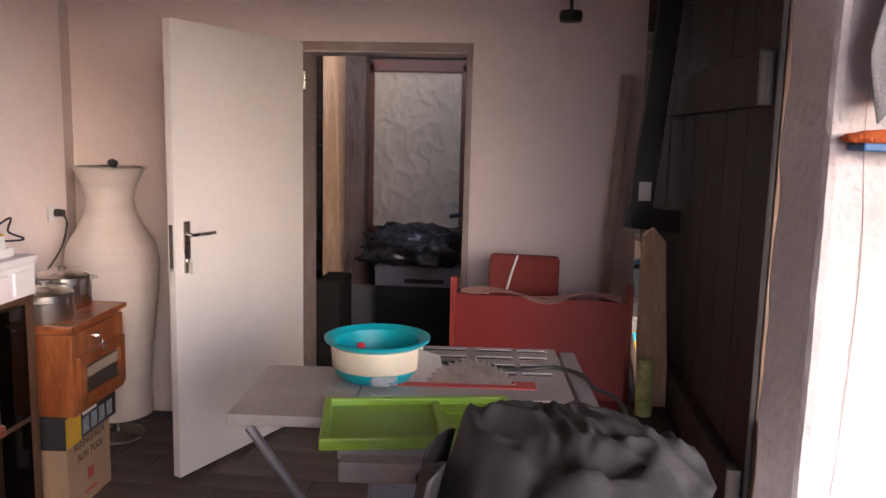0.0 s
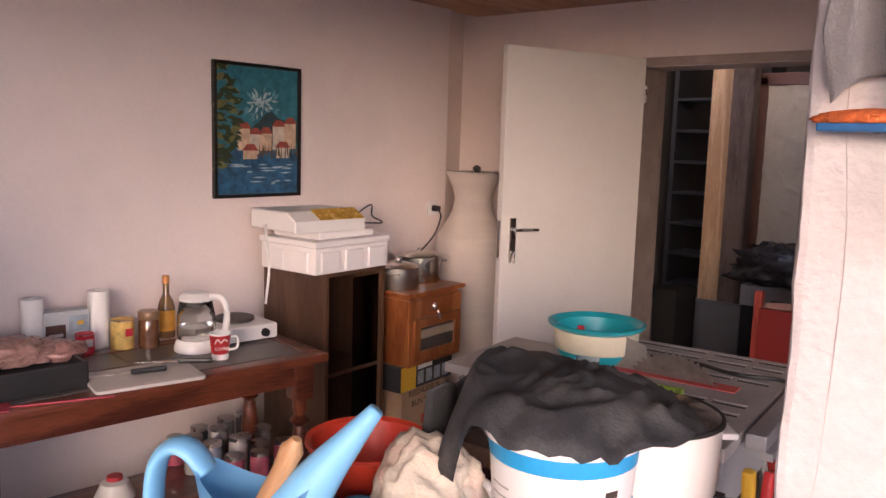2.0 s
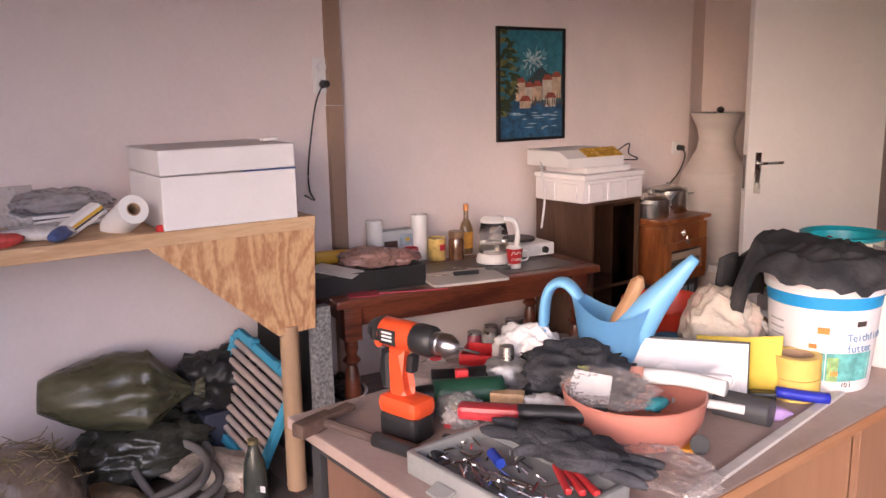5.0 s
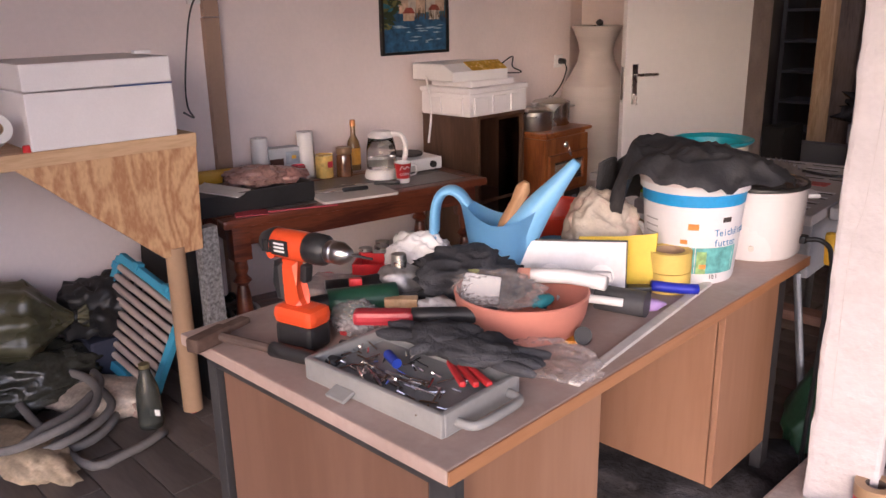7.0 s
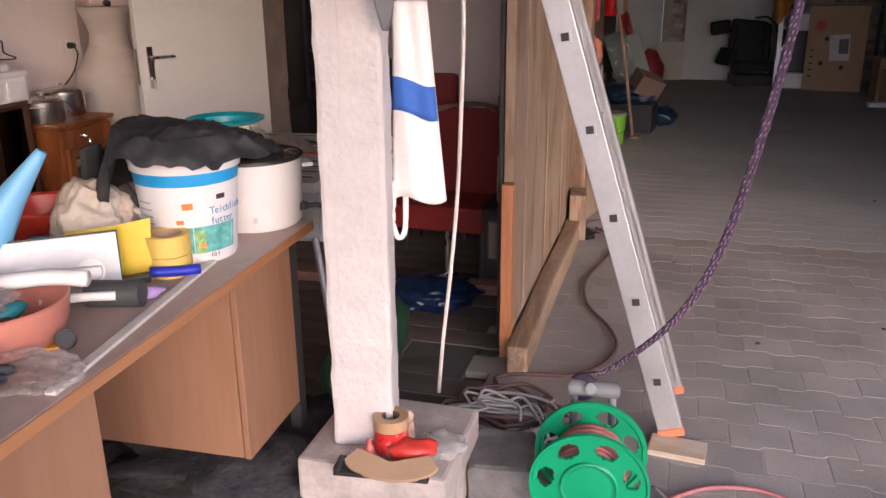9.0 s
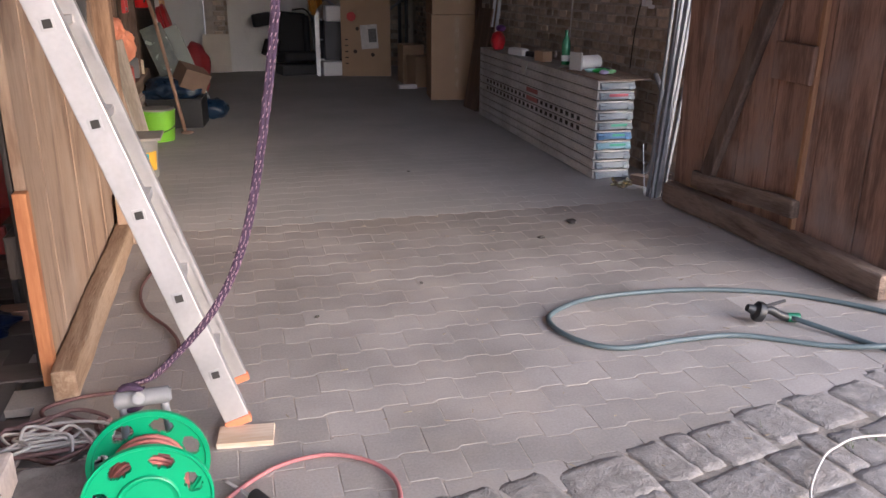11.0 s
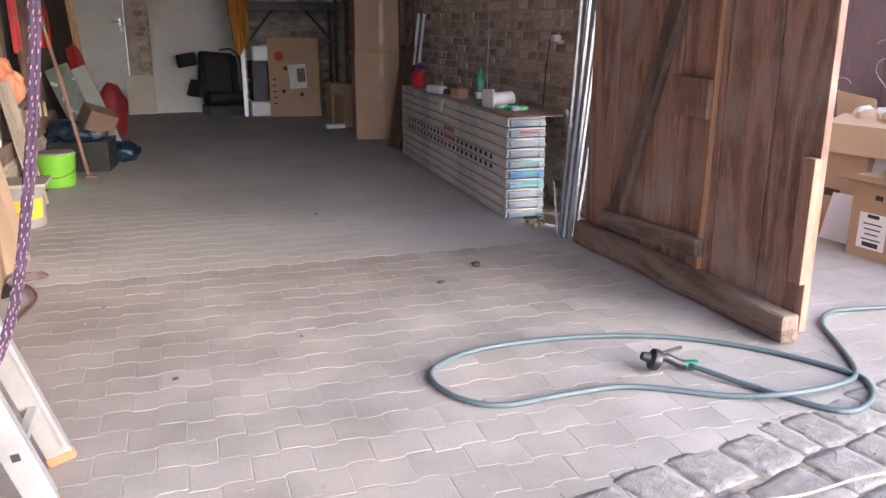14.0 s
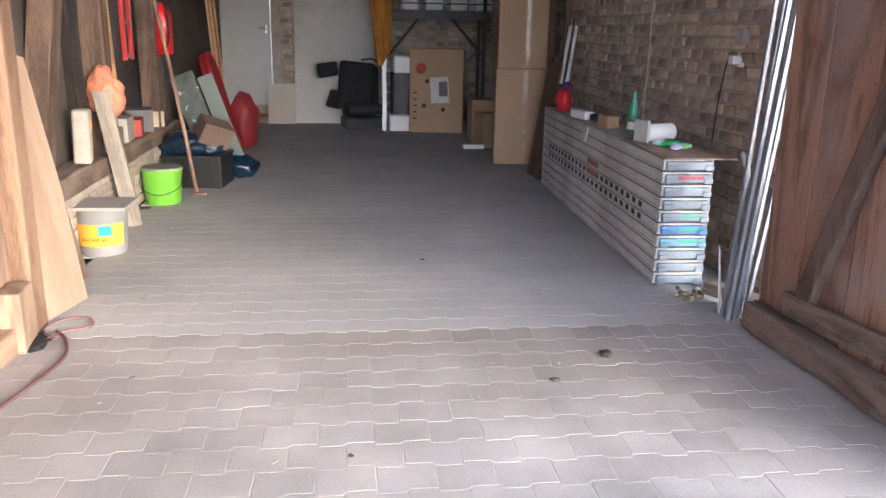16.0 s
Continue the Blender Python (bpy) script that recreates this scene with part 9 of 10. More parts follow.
part("spout", tube(NB(), [(0.020, 0, 0.10), (0.060, 0, 0.165), (0.098, 0, 0.222), (0.138, 0, 0.274), (0.182, 0, 0.330)], 0.056, 18, 5, taper=0.22), cblue, can, smooth="all")
hd = tube(NB(), [(-0.085, 0, 0.210), (-0.105, 0, 0.238), (-0.130, 0, 0.250), (-0.155, 0, 0.238), (-0.170, 0, 0.205), (-0.176, 0, 0.14), (-0.178, 0, 0.06), (-0.176, 0, 0.006)], 0.0125, 14, 6, Matrix.Diagonal((1, 2.3, 1, 1)))
part("handle", hd, cblue, can, smooth="all")
part("handle_foot", box(NB(), 0.13, 0.022, 0.012, -0.115, 0, 0.010, bev=0.004), cblue, can)
brs = thing("paint_brush", 1.43, 0.165, DZ + 0.115, 20, "wooden-handled brush standing in the watering can", "brush", ry=25)
part("handle", lathe(NB(), [(0.014, 0.0), (0.02, 0.06), (0.016, 0.12), (0.019, 0.16), (0.008, 0.18), (0, 0.18)], 14), wood("brush_wood", (0.50, 0.30, 0.14), (0.38, 0.20, 0.09), "z", 0.5), brs, smooth=True)
part("ferrule", cyl(NB(), 0.019, 0.017, 0.06, 0, 0, -0.06, seg=14), steel_m, brs)
solo("dark_rag", lump(NB(), 0.115, 0.09, 0.058, 0, 0, 0.052, 191, 0.34, 1.6, 0.9, 5, flat=0), glove_m, 1.455, 0.045, DZ, 30, "heap of dark grey knitted gloves", "gloves", smooth="all")
solo("yellow_cord_bit", tube(NB(), [(-0.06, 0, 0.04), (-0.02, 0.01, 0.06), (0.03, 0.0, 0.07)], 0.007, 8, 4), mat("lime_cord", (0.45, 0.48, 0.08), 0.6), 1.50, -0.02, DZ + 0.03, 30, "lime yellow cord end", "cord")
trw = thing("plaster_float", 1.625, 0.235, DZ, 39, "white plasterer's float with a black edge, standing up", "float", rx=-8)
part("plate", box(NB(), 0.265, 0.006, 0.135, -0.012, 0, 0.07, bev=0.001), mat("scuffed_white_plate", (0.66, 0.65, 0.66), 0.4, var=0.12, scale=10), trw)
part("edge", box(NB(), 0.273, 0.005, 0.143, -0.012, 0.006, 0.07, bev=0.001), black_m, trw)
part("handle", box(NB(), 0.17, 0.03, 0.03, 0, -0.05, 0.06, bev=0.012), white_plastic, trw)
for x in (-0.06, 0.06):
    part("bracket", cyl(NB(), 0.02, 0.03, 0.045, x, -0.003, 0.06, 90, seg=16), white_plastic, trw)
solo("yellow_folder", slab(NB(), [(-0.11, 0.0), (0.10, 0.0), (0.105, 0.15), (0.02, 0.135), (-0.09, 0.125)], 0.006, None, 0.001), mat("yellow_sheet", (0.70, 0.50, 0.02), 0.45, var=0.1), 1.655, 0.345, DZ, 24, "yellow plastic folder standing behind the float", "folder", rx=-10)
for z in (0.0, 0.052):
    t = thing("masking_tape", 1.755, 0.445, DZ + z, 0, "yellow masking tape roll in a stack", "tape", "masking tape rolls")
    part("tape", lathe(NB(), [(0.038, 0), (0.055, 0), (0.055, 0.05), (0.038, 0.05), (0.038, 0)], 26), mat("tape_yellow_%d" % int(z * 100), (0.66, 0.47, 0.10), 0.6, var=0.1), t, smooth=True)
    part("core", lathe(NB(), [(0.034, 0.001), (0.0378, 0.001), (0.0378, 0.049), (0.034, 0.049), (0.034, 0.001)], 22), carton_m, t, smooth=True)
bbh = thing("blue_brush", 1.76, 0.36, DZ + 0.0, 45, "brush with a ribbed royal blue handle", "brush")
part("handle", tube(NB(), [(0, 0, 0.03), (0.06, 0, 0.022), (0.115, 0, 0.018)], 0.013, 10, 3), mat("royal_blue", (0.02, 0.03, 0.42), 0.4), bbh, smooth="all")
part("head", box(NB(), 0.06, 0.03, 0.02, -0.03, 0, 0.02, bev=0.005), black_m, bbh)
solo("white_batten", box(NB(), 0.022, 0.70, 0.008, 0, 0, 0.004, bev=0.001), mat("dusty_white_strip", (0.60, 0.57, 0.54), 0.6, var=0.15, scale=14), 1.868, 0.19, DZ, 8.5, "dusty white plastic strip along the desk edge", "strip")
solo("grey_tube_piece", cyl(NB(), 0.03, 0.03, 0.12, -0.06, 0, 0.031, 0, 90, seg=20), mat("dark_grey_pipe", (0.06, 0.06, 0.065), 0.5), 1.77, 0.22, DZ, 15, "short piece of dark grey pipe", "pipe", smooth=True)
solo("purple_clip", lump(NB(), 0.045, 0.018, 0.016, 0, 0, 0.015, 195, 0.2, 2, 0.3, 3, flat=0), mat("lilac_plastic", (0.36, 0.24, 0.50), 0.45), 1.80, 0.27, DZ, 40, "lilac plastic clip lying on the desk", "clip", smooth="all")
solo("white_spoon", tube(NB(), [(-0.08, 0, 0.01), (0, 0, 0.016), (0.07, 0.0, 0.012)], 0.010, 10, 3), white_plastic, 1.73, 0.16, DZ + 0.025, 30, "white plastic spatula handle", "spatula", smooth="all")
otg = thing("orange_level", 1.77, -0.01, DZ, 35, "orange plastic gauge with a black cap", "gauge")
part("plate", box(NB(), 0.08, 0.035, 0.008, 0, 0, 0.006, bev=0.002), mat("orange_gauge", (0.72, 0.32, 0.02), 0.45), otg)
part("cap", cyl(NB(), 0.019, 0.019, 0.025, 0.05, -0.01, 0.018, 60, seg=18, bev=0.003), black_m, otg, smooth=True)
grd = thing("angle_grinder", 1.33, -0.08, DZ, 60, "dusty silver grinder head", "grinder")
part("gear_head", lump(NB(), 0.06, 0.04, 0.045, 0, 0, 0.05, 201, 0.15, 2, 0.4, 4, flat=0), mat("dusty_cast_metal", (0.30, 0.29, 0.29), 0.45, metal=0.6, var=0.5, scale=30), grd, smooth="all")
part("spindle", cyl(NB(), 0.022, 0.018, 0.04, 0, 0, 0.08, seg=16), steel_m, grd)
part("guard", cyl(NB(), 0.07, 0.07, 0.008, 0.05, 0, 0.02, 0, 10, seg=24), clear_m, grd)
part("body", tube(NB(), [(-0.04, 0, 0.045), (-0.12, 0, 0.04), (-0.18, 0, 0.04)], 0.03, 12, 3), black_m, grd, smooth="all")
gdr = thing("green_drill", 1.33, -0.27, DZ, 62, "dark green and black power drill lying down", "drill")
part("body", tube(NB(), [(-0.02, 0, 0.045), (0.06, 0, 0.045), (0.14, 0, 0.045)], 0.034, 14, 3), mat("dark_green_plastic", (0.015, 0.06, 0.035), 0.4), gdr, smooth="all")
part("chuck", cyl(NB(), 0.024, 0.02, 0.05, -0.02, 0, 0.045, 0, -90, seg=16), black_m, gdr, smooth=True)
part("handle", box(NB(), 0.05, 0.12, 0.04, 0.10, 0.08, 0.035, 0, 0, 12, bev=0.014), mat("dark_green_handle", (0.015, 0.05, 0.03), 0.5), gdr)
part("red_switch", box(NB(), 0.03, 0.018, 0.02, 0.05, 0.03, 0.08, bev=0.004), mat("red_switch", (0.55, 0.03, 0.03), 0.4), gdr)
solo("clear_case", box(NB(), 0.17, 0.13, 0.04, 0, 0, 0.02, bev=0.006), mat("clear_case_m", (0.40, 0.33, 0.32), 0.2, var=0.3, scale=20, alpha=0.7), 1.20, -0.17, DZ, 30, "flat clear plastic parts case", "case")
rbx = thing("red_bin", 1.19, -0.01, DZ, 40, "small red plastic parts bin", "bin")
b = NB()
for a in ((0.15, 0.004, 0.06, 0, -0.05, 0.03), (0.15, 0.004, 0.06, 0, 0.05, 0.03), (0.004, 0.1, 0.06, -0.075, 0, 0.03), (0.004, 0.1, 0.06, 0.075, 0, 0.03), (0.15, 0.1, 0.004, 0, 0, 0.002)):
    box(b, *a)
part("bin", b, mat("bright_red_bin", (0.58, 0.02, 0.02), 0.4), rbx)
solo("white_towel", lump(NB(), 0.075, 0.06, 0.065, 0, 0, 0.06, 205, 0.3, 1.1, 0.8, 5, flat=0), paper_m, 1.265, 0.045, DZ, 20, "crumpled white paper towel", "paper towel", smooth="all")
solo("white_towel", lump(NB(), 0.05, 0.035, 0.03, 0, 0, 0.03, 206, 0.35, 2.6, 0.8, 4, flat=0), paper_m, 1.53, -0.135, DZ, 20, "small crumpled paper towel by the bowl", "paper towel", smooth="all")
solo("wood_block", box(NB(), 0.075, 0.03, 0.022, 0, 0, 0.011, bev=0.002), pine_x, 1.435, -0.165, DZ + 0.035, 42, "small pale wooden block", "block")
solo("black_organiser", box(NB(), 0.16, 0.09, 0.034, 0, 0, 0.017, bev=0.005), black_m, 1.435, -0.16, DZ, 42, "flat black tool holder", "holder")
solo("red_clamp", box(box(NB(), 0.05, 0.04, 0.03, 0, 0, 0.015, bev=0.006), 0.02, 0.05, 0.04, 0.02, 0.0, 0.02, bev=0.006), redp, 1.52, -0.14, DZ, 42, "small red clamp on the desk", "clamp")
ttr = thing("clear_tray", 1.43, -0.20, DZ, 40, "clear plastic tray of small brass parts", "tray")
part("tray", box(NB(), 0.18, 0.10, 0.025, 0, 0, 0.0125, bev=0.004), clear_m, ttr)
bp_ = NB()
for i in range(26):
    x, y, a = rs.uniform(-0.08, 0.08), rs.uniform(-0.04, 0.04), rs.uniform(0, 6.28)
    tube(bp_, [(x, y, 0.027), (x + 0.025 * math.cos(a), y + 0.025 * math.sin(a), 0.031)], 0.003, 5, 1)
tagged(part("brass_parts", bp_, mat("brass_bits", (0.45, 0.36, 0.22), 0.35, metal=0.8), ttr), kind="stuff")
solo("film_bag", lump(NB(), 0.05, 0.04, 0.03, 0, 0, 0.028, 211, 0.25, 3.2, 1.0, 5, flat=0), clear_m, 1.40, -0.27, DZ, 0, "small crinkled film bag with dark parts", "bag", smooth="all")
rbs = thing("red_basin", 1.27, 0.58, DZ, 0, "orange-red plastic basin on the desk", "basin")
part("basin", lathe(NB(), [(0, 0), (0.095, 0), (0.105, 0.012), (0.125, 0.10), (0.132, 0.104), (0.132, 0.112), (0.121, 0.106), (0.10, 0.016), (0, 0.01)], 36), mat("orange_red_basin", (0.60, 0.055, 0.025), 0.38, var=0.06), rbs, smooth=True)
solo("green_sponge", box(NB(), 0.14, 0.07, 0.035, 0, 0, 0.0175, bev=0.006), mat("green_pad", (0.02, 0.22, 0.10), 0.9, var=0.2, bump=0.5), 1.38, 0.60, DZ, 40, "flat green scouring sponge on the desk", "sponge")
solo("green_sponge", box(NB(), 0.10, 0.06, 0.05, 0, 0, 0.025, bev=0.006), mat("green_pad_b", (0.02, 0.25, 0.12), 0.9, var=0.2, bump=0.5), 1.58, 0.62, DZ, 20, "thick green sponge block", "sponge")
cbg = thing("cream_cloth", 1.525, 0.475, DZ, 30, "crumpled cream cotton bag with red and green print", "cloth")
part("cloth", lump(NB(), 0.088, 0.078, 0.10, 0, 0, 0.09, 215, 0.24, 1.3, 0.8, 5, flat=0), mat("cream_cotton", (0.50, 0.44, 0.36), 0.9, var=0.12, scale=5, bump=0.4, fine=140, stain=(0.52, 0.12, 0.14), stain_scale=9, stain_amount=0.5), cbg, smooth="all")
part("strap", tube(NB(), [(0.06, 0.03, 0.13), (0.11, 0.03, 0.11), (0.145, 0.01, 0.06), (0.15, -0.02, 0.015)], 0.011, 8, 5), cotton, cbg, smooth="all")
solo("blue_cup", lathe(NB(), [(0, 0), (0.035, 0), (0.042, 0.07), (0.039, 0.07), (0.033, 0.006), (0, 0.006)], 22), mat("slate_blue_cup", (0.08, 0.20, 0.32), 0.4), 1.42, 0.41, DZ, 0, "slate blue plastic cup", "cup", smooth=True)
rk = random.Random(33)
for i in range(26):
    x, y = rk.uniform(1.14, 1.62), rk.uniform(0.42, 0.88)
    c_ = rk.choice(((0.03, 0.03, 0.03), (0.12, 0.10, 0.09), (0.30, 0.28, 0.26), (0.10, 0.03, 0.05), (0.35, 0.20, 0.10), (0.05, 0.09, 0.18)))
    b = lump(NB(), rk.uniform(0.025, 0.06), rk.uniform(0.015, 0.03), 0.016, 0, 0, 0.015, 230 + i, 0.3, 2, 0.5, 2, flat=0) if i % 2 else box(NB(), rk.uniform(0.04, 0.11), rk.uniform(0.015, 0.03), 0.02, 0, 0, 0.01, bev=0.004)
    solo("workshop_bit", b, mat("bit_tone_%d" % i, c_, 0.5, var=0.3, scale=25), x, y, DZ, rk.uniform(0, 180), "small workshop tool or part on the desk", "tool", "desk clutter", smooth="all" if i % 2 else False)
for i in range(16):
    x, y = rk.uniform(1.22, 1.55), rk.uniform(-0.36, 0.2)
    c_ = rk.choice(((0.03, 0.03, 0.03), (0.06, 0.06, 0.06), (0.40, 0.38, 0.36), (0.42, 0.04, 0.04)))
    solo("workshop_bit", box(NB(), rk.uniform(0.03, 0.10), rk.uniform(0.012, 0.025), 0.016, 0, 0, 0.008, bev=0.003), mat("bit_tint_%d" % i, c_, 0.45, var=0.3, scale=25), x, y, DZ, rk.uniform(0, 180), "small workshop tool or part on the desk", "tool", "desk clutter")

pond = thing("food_bucket", 1.725, 0.60, DZ, -55, "white plastic fish food bucket with printed blue band", "bucket")
wht = mat("bucket_white", (0.76, 0.73, 0.73), 0.4, var=0.05, scale=3, bump=0.03)
part("pail", lathe(NB(), [(0, 0), (0.108, 0), (0.112, 0.008), (0.13, 0.235), (0.137, 0.237), (0.138, 0.262), (0.130, 0.264), (0.126, 0.235), (0.106, 0.012), (0, 0.01)], 40), wht, pond, smooth=True)
part("blue_band", lathe(NB(), [(0.1289, 0.205), (0.1312, 0.235)], 40), mat("bright_blue_band", (0.03, 0.30, 0.62), 0.4), pond, smooth=True)
part("lid", lathe(NB(), [(0.139, 0.255), (0.141, 0.262), (0.139, 0.275), (0.125, 0.278), (0.12, 0.268), (0, 0.268)], 40), mat("pinkish_lid", (0.70, 0.62, 0.60), 0.45), pond, smooth=True)


def wrap(nm, a0, a1, z0, z1, mm, lift=0.0012, parent=pond, n=8):
    """A printed patch that follows the bucket's side."""
    b = NB()
    cols = []
    for k_ in range(n + 1):
        a = radians(a0 + (a1 - a0) * k_ / n)
        col_ = []
        for z in (z0, z1):
            r_ = 0.1112 + 0.018 * (z - 0.008) / 0.227 + lift
            col_.append(b.verts.new((r_ * math.cos(a), r_ * math.sin(a), z)))
        cols.append(col_)
    for p_, q_ in zip(cols, cols[1:]):
        b.faces.new((p_[0], q_[0], q_[1], p_[1]))
    return part(nm, b, mm, parent, smooth="all")


wrap("print_pond", -25, 58, 0.03, 0.10, mat("pond_print", (0.14, 0.42, 0.40), 0.4, var=0.6, scale=26))
for a, z, s_ in ((-4, 0.155, 1.0), (-14, 0.115, 0.7), (-10, 0.07, 0.9), (10, 0.05, 0.7)):
    wrap("print_fish", a - 6 * s_, a + 6 * s_, z - 0.008 * s_, z + 0.008 * s_, mat("goldfish_print_%d" % (a + 50), (0.75, 0.26, 0.05), 0.4, var=0.3, scale=40), 0.0022)
wrap("print_plants", 2, 14, 0.03, 0.09, mat("green_print", (0.30, 0.48, 0.18), 0.4, var=0.5, scale=50), 0.002)
for i in range(6):
    wrap("print_text", -72, -48, 0.07 + 0.018 * i, 0.074 + 0.018 * i, mat("grey_text_%d" % i, (0.40, 0.38, 0.37), 0.5))
wrap("print_badge", 30, 42, 0.165, 0.178, ink)
pond_ink = mat("pond_blue_ink", (0.05, 0.22, 0.42), 0.5)
for word, z, r_ in (("Teichfisch", 0.138, 0.1232), ("futter", 0.111, 0.1212)):
    for i, ch_ in enumerate(word):
        letters("print_letter", ch_, 0.026, pond_ink, pond, Matrix.Rotation(radians(24 + 90 + 5.6 * i), 4, "Z") @ pose(0, -r_, z, -4))
letters("print_name", "10 l", 0.016, ink, pond, Matrix.Rotation(radians(24 + 90), 4, "Z") @ pose(0, -0.1165, 0.022, -4))
slow = thing("slow_cooker", 1.745, 0.905, DZ, 0, "white cooking pot with side handles and a dark glass lid", "pot")
part("body", lathe(NB(), [(0, 0), (0.125, 0), (0.135, 0.012), (0.142, 0.18), (0.142, 0.195), (0.132, 0.198), (0.128, 0.02), (0, 0.014)], 40), mat("white_enamel", (0.78, 0.75, 0.76), 0.25, var=0.04, scale=3, bump=0.02), slow, smooth=True)
part("rim", lathe(NB(), [(0.138, 0.192), (0.147, 0.198), (0.146, 0.206), (0.13, 0.206)], 40), black_m, slow, smooth=True)
part("lid", lathe(NB(), [(0.138, 0.206), (0.12, 0.214), (0.05, 0.224), (0, 0.226)], 40), mat("smoked_lid", (0.05, 0.045, 0.045), 0.15, var=0.2, coat=0.5), slow, smooth=True)
for a in (40, 220):
    part("handle", box(NB(), 0.035, 0.07, 0.014, 0.155 * math.cos(radians(a)), 0.155 * math.sin(radians(a)), 0.165, 0, 0, a, bev=0.006), white_plastic, slow)
part("knob", cyl(NB(), 0.008, 0.008, 0.006, 0.062, -0.122, 0.04, 90, 0, 25, seg=12), steel_m, slow)
part("socket", box(NB(), 0.03, 0.03, 0.022, 0.135, 0.03, 0.05, bev=0.004), black_m, slow)
part("cord", tube(NB(), [(0.145, 0.03, 0.05), (0.19, 0.04, 0.05), (0.215, 0.05, 0.0), (0.215, 0.05, -0.2), (0.20, 0.06, -0.55), (0.19, 0.08, -0.77)], 0.007, 8, 5), black_m, slow, smooth="all")

# dusty dark jacket heaped over the bucket and the pot
jck = thing("dark_jacket", 1.705, 0.665, DZ + 0.279, 0, "dusty black fabric bag slumped over bucket and pot", "fabric bag")


def slump(u, v):
    a = 2 * math.pi * u
    r = v ** 0.75
    n1 = noise.noise(Vector((1.6 * math.cos(a) * r, 1.6 * math.sin(a) * r, 3.1)))
    n2 = 1 - 2 * abs(noise.noise(Vector((3.4 * math.cos(a) * r + 5, 3.4 * math.sin(a) * r, 7.7))))
    n3 = 1 - 2.6 * abs(noise.noise(Vector((7 * math.cos(a) * r + 2 * n1, 2.2 * math.sin(a) * r + 4, 1.7))))
    x = (0.222 + 0.03 * n1) * r * math.cos(a)
    y = (0.265 + 0.03 * n1) * r * math.sin(a)
    lean = 0.5 - 0.5 * math.cos(a) * r
    z = 0.066 * (1 - r ** 3.0) ** 0.5 * (0.45 + 0.55 * lean) * (1 + 0.25 * n1) + 0.020 * n2 * (0.35 + 0.65 * r) + 0.007 * n3
    z -= (0.11 if math.cos(a) < -0.3 else 0.012) * max(0, r - 0.8) / 0.2
    z -= 0.06 * max(0, math.sin(a)) * r + 0.02 * max(0, math.cos(a)) * r
    return (x, y, z)


jb = sheet(NB(), 1, 1, 96, 34, slump)
bmesh.ops.remove_doubles(jb, verts=jb.verts, dist=0.0004)
part("fabric", jb, dark_cloth, jck, smooth="all")

part("hanging_fold", sheet(NB(), 1, 1, 14, 20, lambda u, v: (-0.215 + 0.02 * math.sin(8 * u) - 0.03 * v, -0.16 + 0.2 * u + 0.02 * v, 0.0 - 0.14 * v + 0.015 * math.sin(9 * u)), None, 0.004), dark_cloth, jck, smooth="all")

# ---- paving, cobbles, bricks and tiles, piece by piece ----
PAVE_X0, PAVE_X1, PAVE_Y0, PAVE_Y1 = 2.30, 7.95, 0.5705, 12.85
ROW, LEN = 0.1547, 0.198
pave = thing("pavement", 0, 0, 0, 0, "grey interlocking concrete pavers with sandy wavy joints", "pavement", kind="structure")
def yard_edge(x):
    """The slanting line where paving meets cobbles."""
    return 0.874 + 0.21 * (x - 4.228)


LAY = Matrix(((1, 0, 0, 0), (0, 0, 1, 0), (0, 1, 0, 0), (0, 0, 0, 1)))
part("sand_bed", slab(NB(), [(PAVE_X0, yard_edge(PAVE_X0) + 0.06), (PAVE_X1, yard_edge(PAVE_X1) + 0.06), (PAVE_X1, 3.72), (PAVE_X0, 3.72)], 0.05, Matrix.Translation((0, 0, -0.0262)) @ LAY), sand_m, pave, "sandy joints")
part("sand_bed", slab(NB(), [(PAVE_X0, 3.72), (PAVE_X1, 3.72), (PAVE_X1, 12.88), (PAVE_X0, 12.88)], 0.05, Matrix.Translation((0, 0, -0.0264)) @ LAY), mat("grey_joint_dust", (0.36, 0.34, 0.32), 0.95, var=0.2, scale=4), pave, "grey dusty joints")


def paver_outline(l_, w_):
    """A block whose long sides step in a shallow wave, so that rows interlock."""
    g = 0.0014
    h = 0.0030
    a = 0.0105
    top_ = [(-l_ / 2 + g, w_ / 2 - h + a), (-l_ * 0.05, w_ / 2 - h + a), (l_ * 0.05, w_ / 2 - h - a), (l_ / 2 - g, w_ / 2 - h - a)]
    bot_ = [(l_ / 2 - g, -w_ / 2 + h - a), (l_ * 0.05, -w_ / 2 + h - a), (-l_ * 0.05, -w_ / 2 + h + a), (-l_ / 2 + g, -w_ / 2 + h + a)]
    return top_ + bot_


def paver_mesh(name, s=1):
    out = [(x * s, y) for x, y in paver_outline(LEN, ROW)]
    b = NB()
    lo = [b.verts.new((x, y, -0.03)) for x, y in out]
    mid = [b.verts.new((x, y, -0.0012)) for x, y in out]
    hi = [b.verts.new((x * 0.98, y * 0.975, 0.0)) for x, y in out]
    for r0, r1 in ((lo, mid), (mid, hi)):
        for i in range(8):
            b.faces.new((r0[i], r0[(i + 1) % 8], r1[(i + 1) % 8], r1[i]))
    b.faces.new(hi)
    bmesh.ops.recalc_face_normals(b, faces=b.faces)
    me = bpy.data.meshes.new(name)
    b.to_mesh(me)
    b.free()
    return me


pms = [paver_mesh("paver"), paver_mesh("paver", -1)]
for pm in pms:
    pm.materials.append(paver_m)


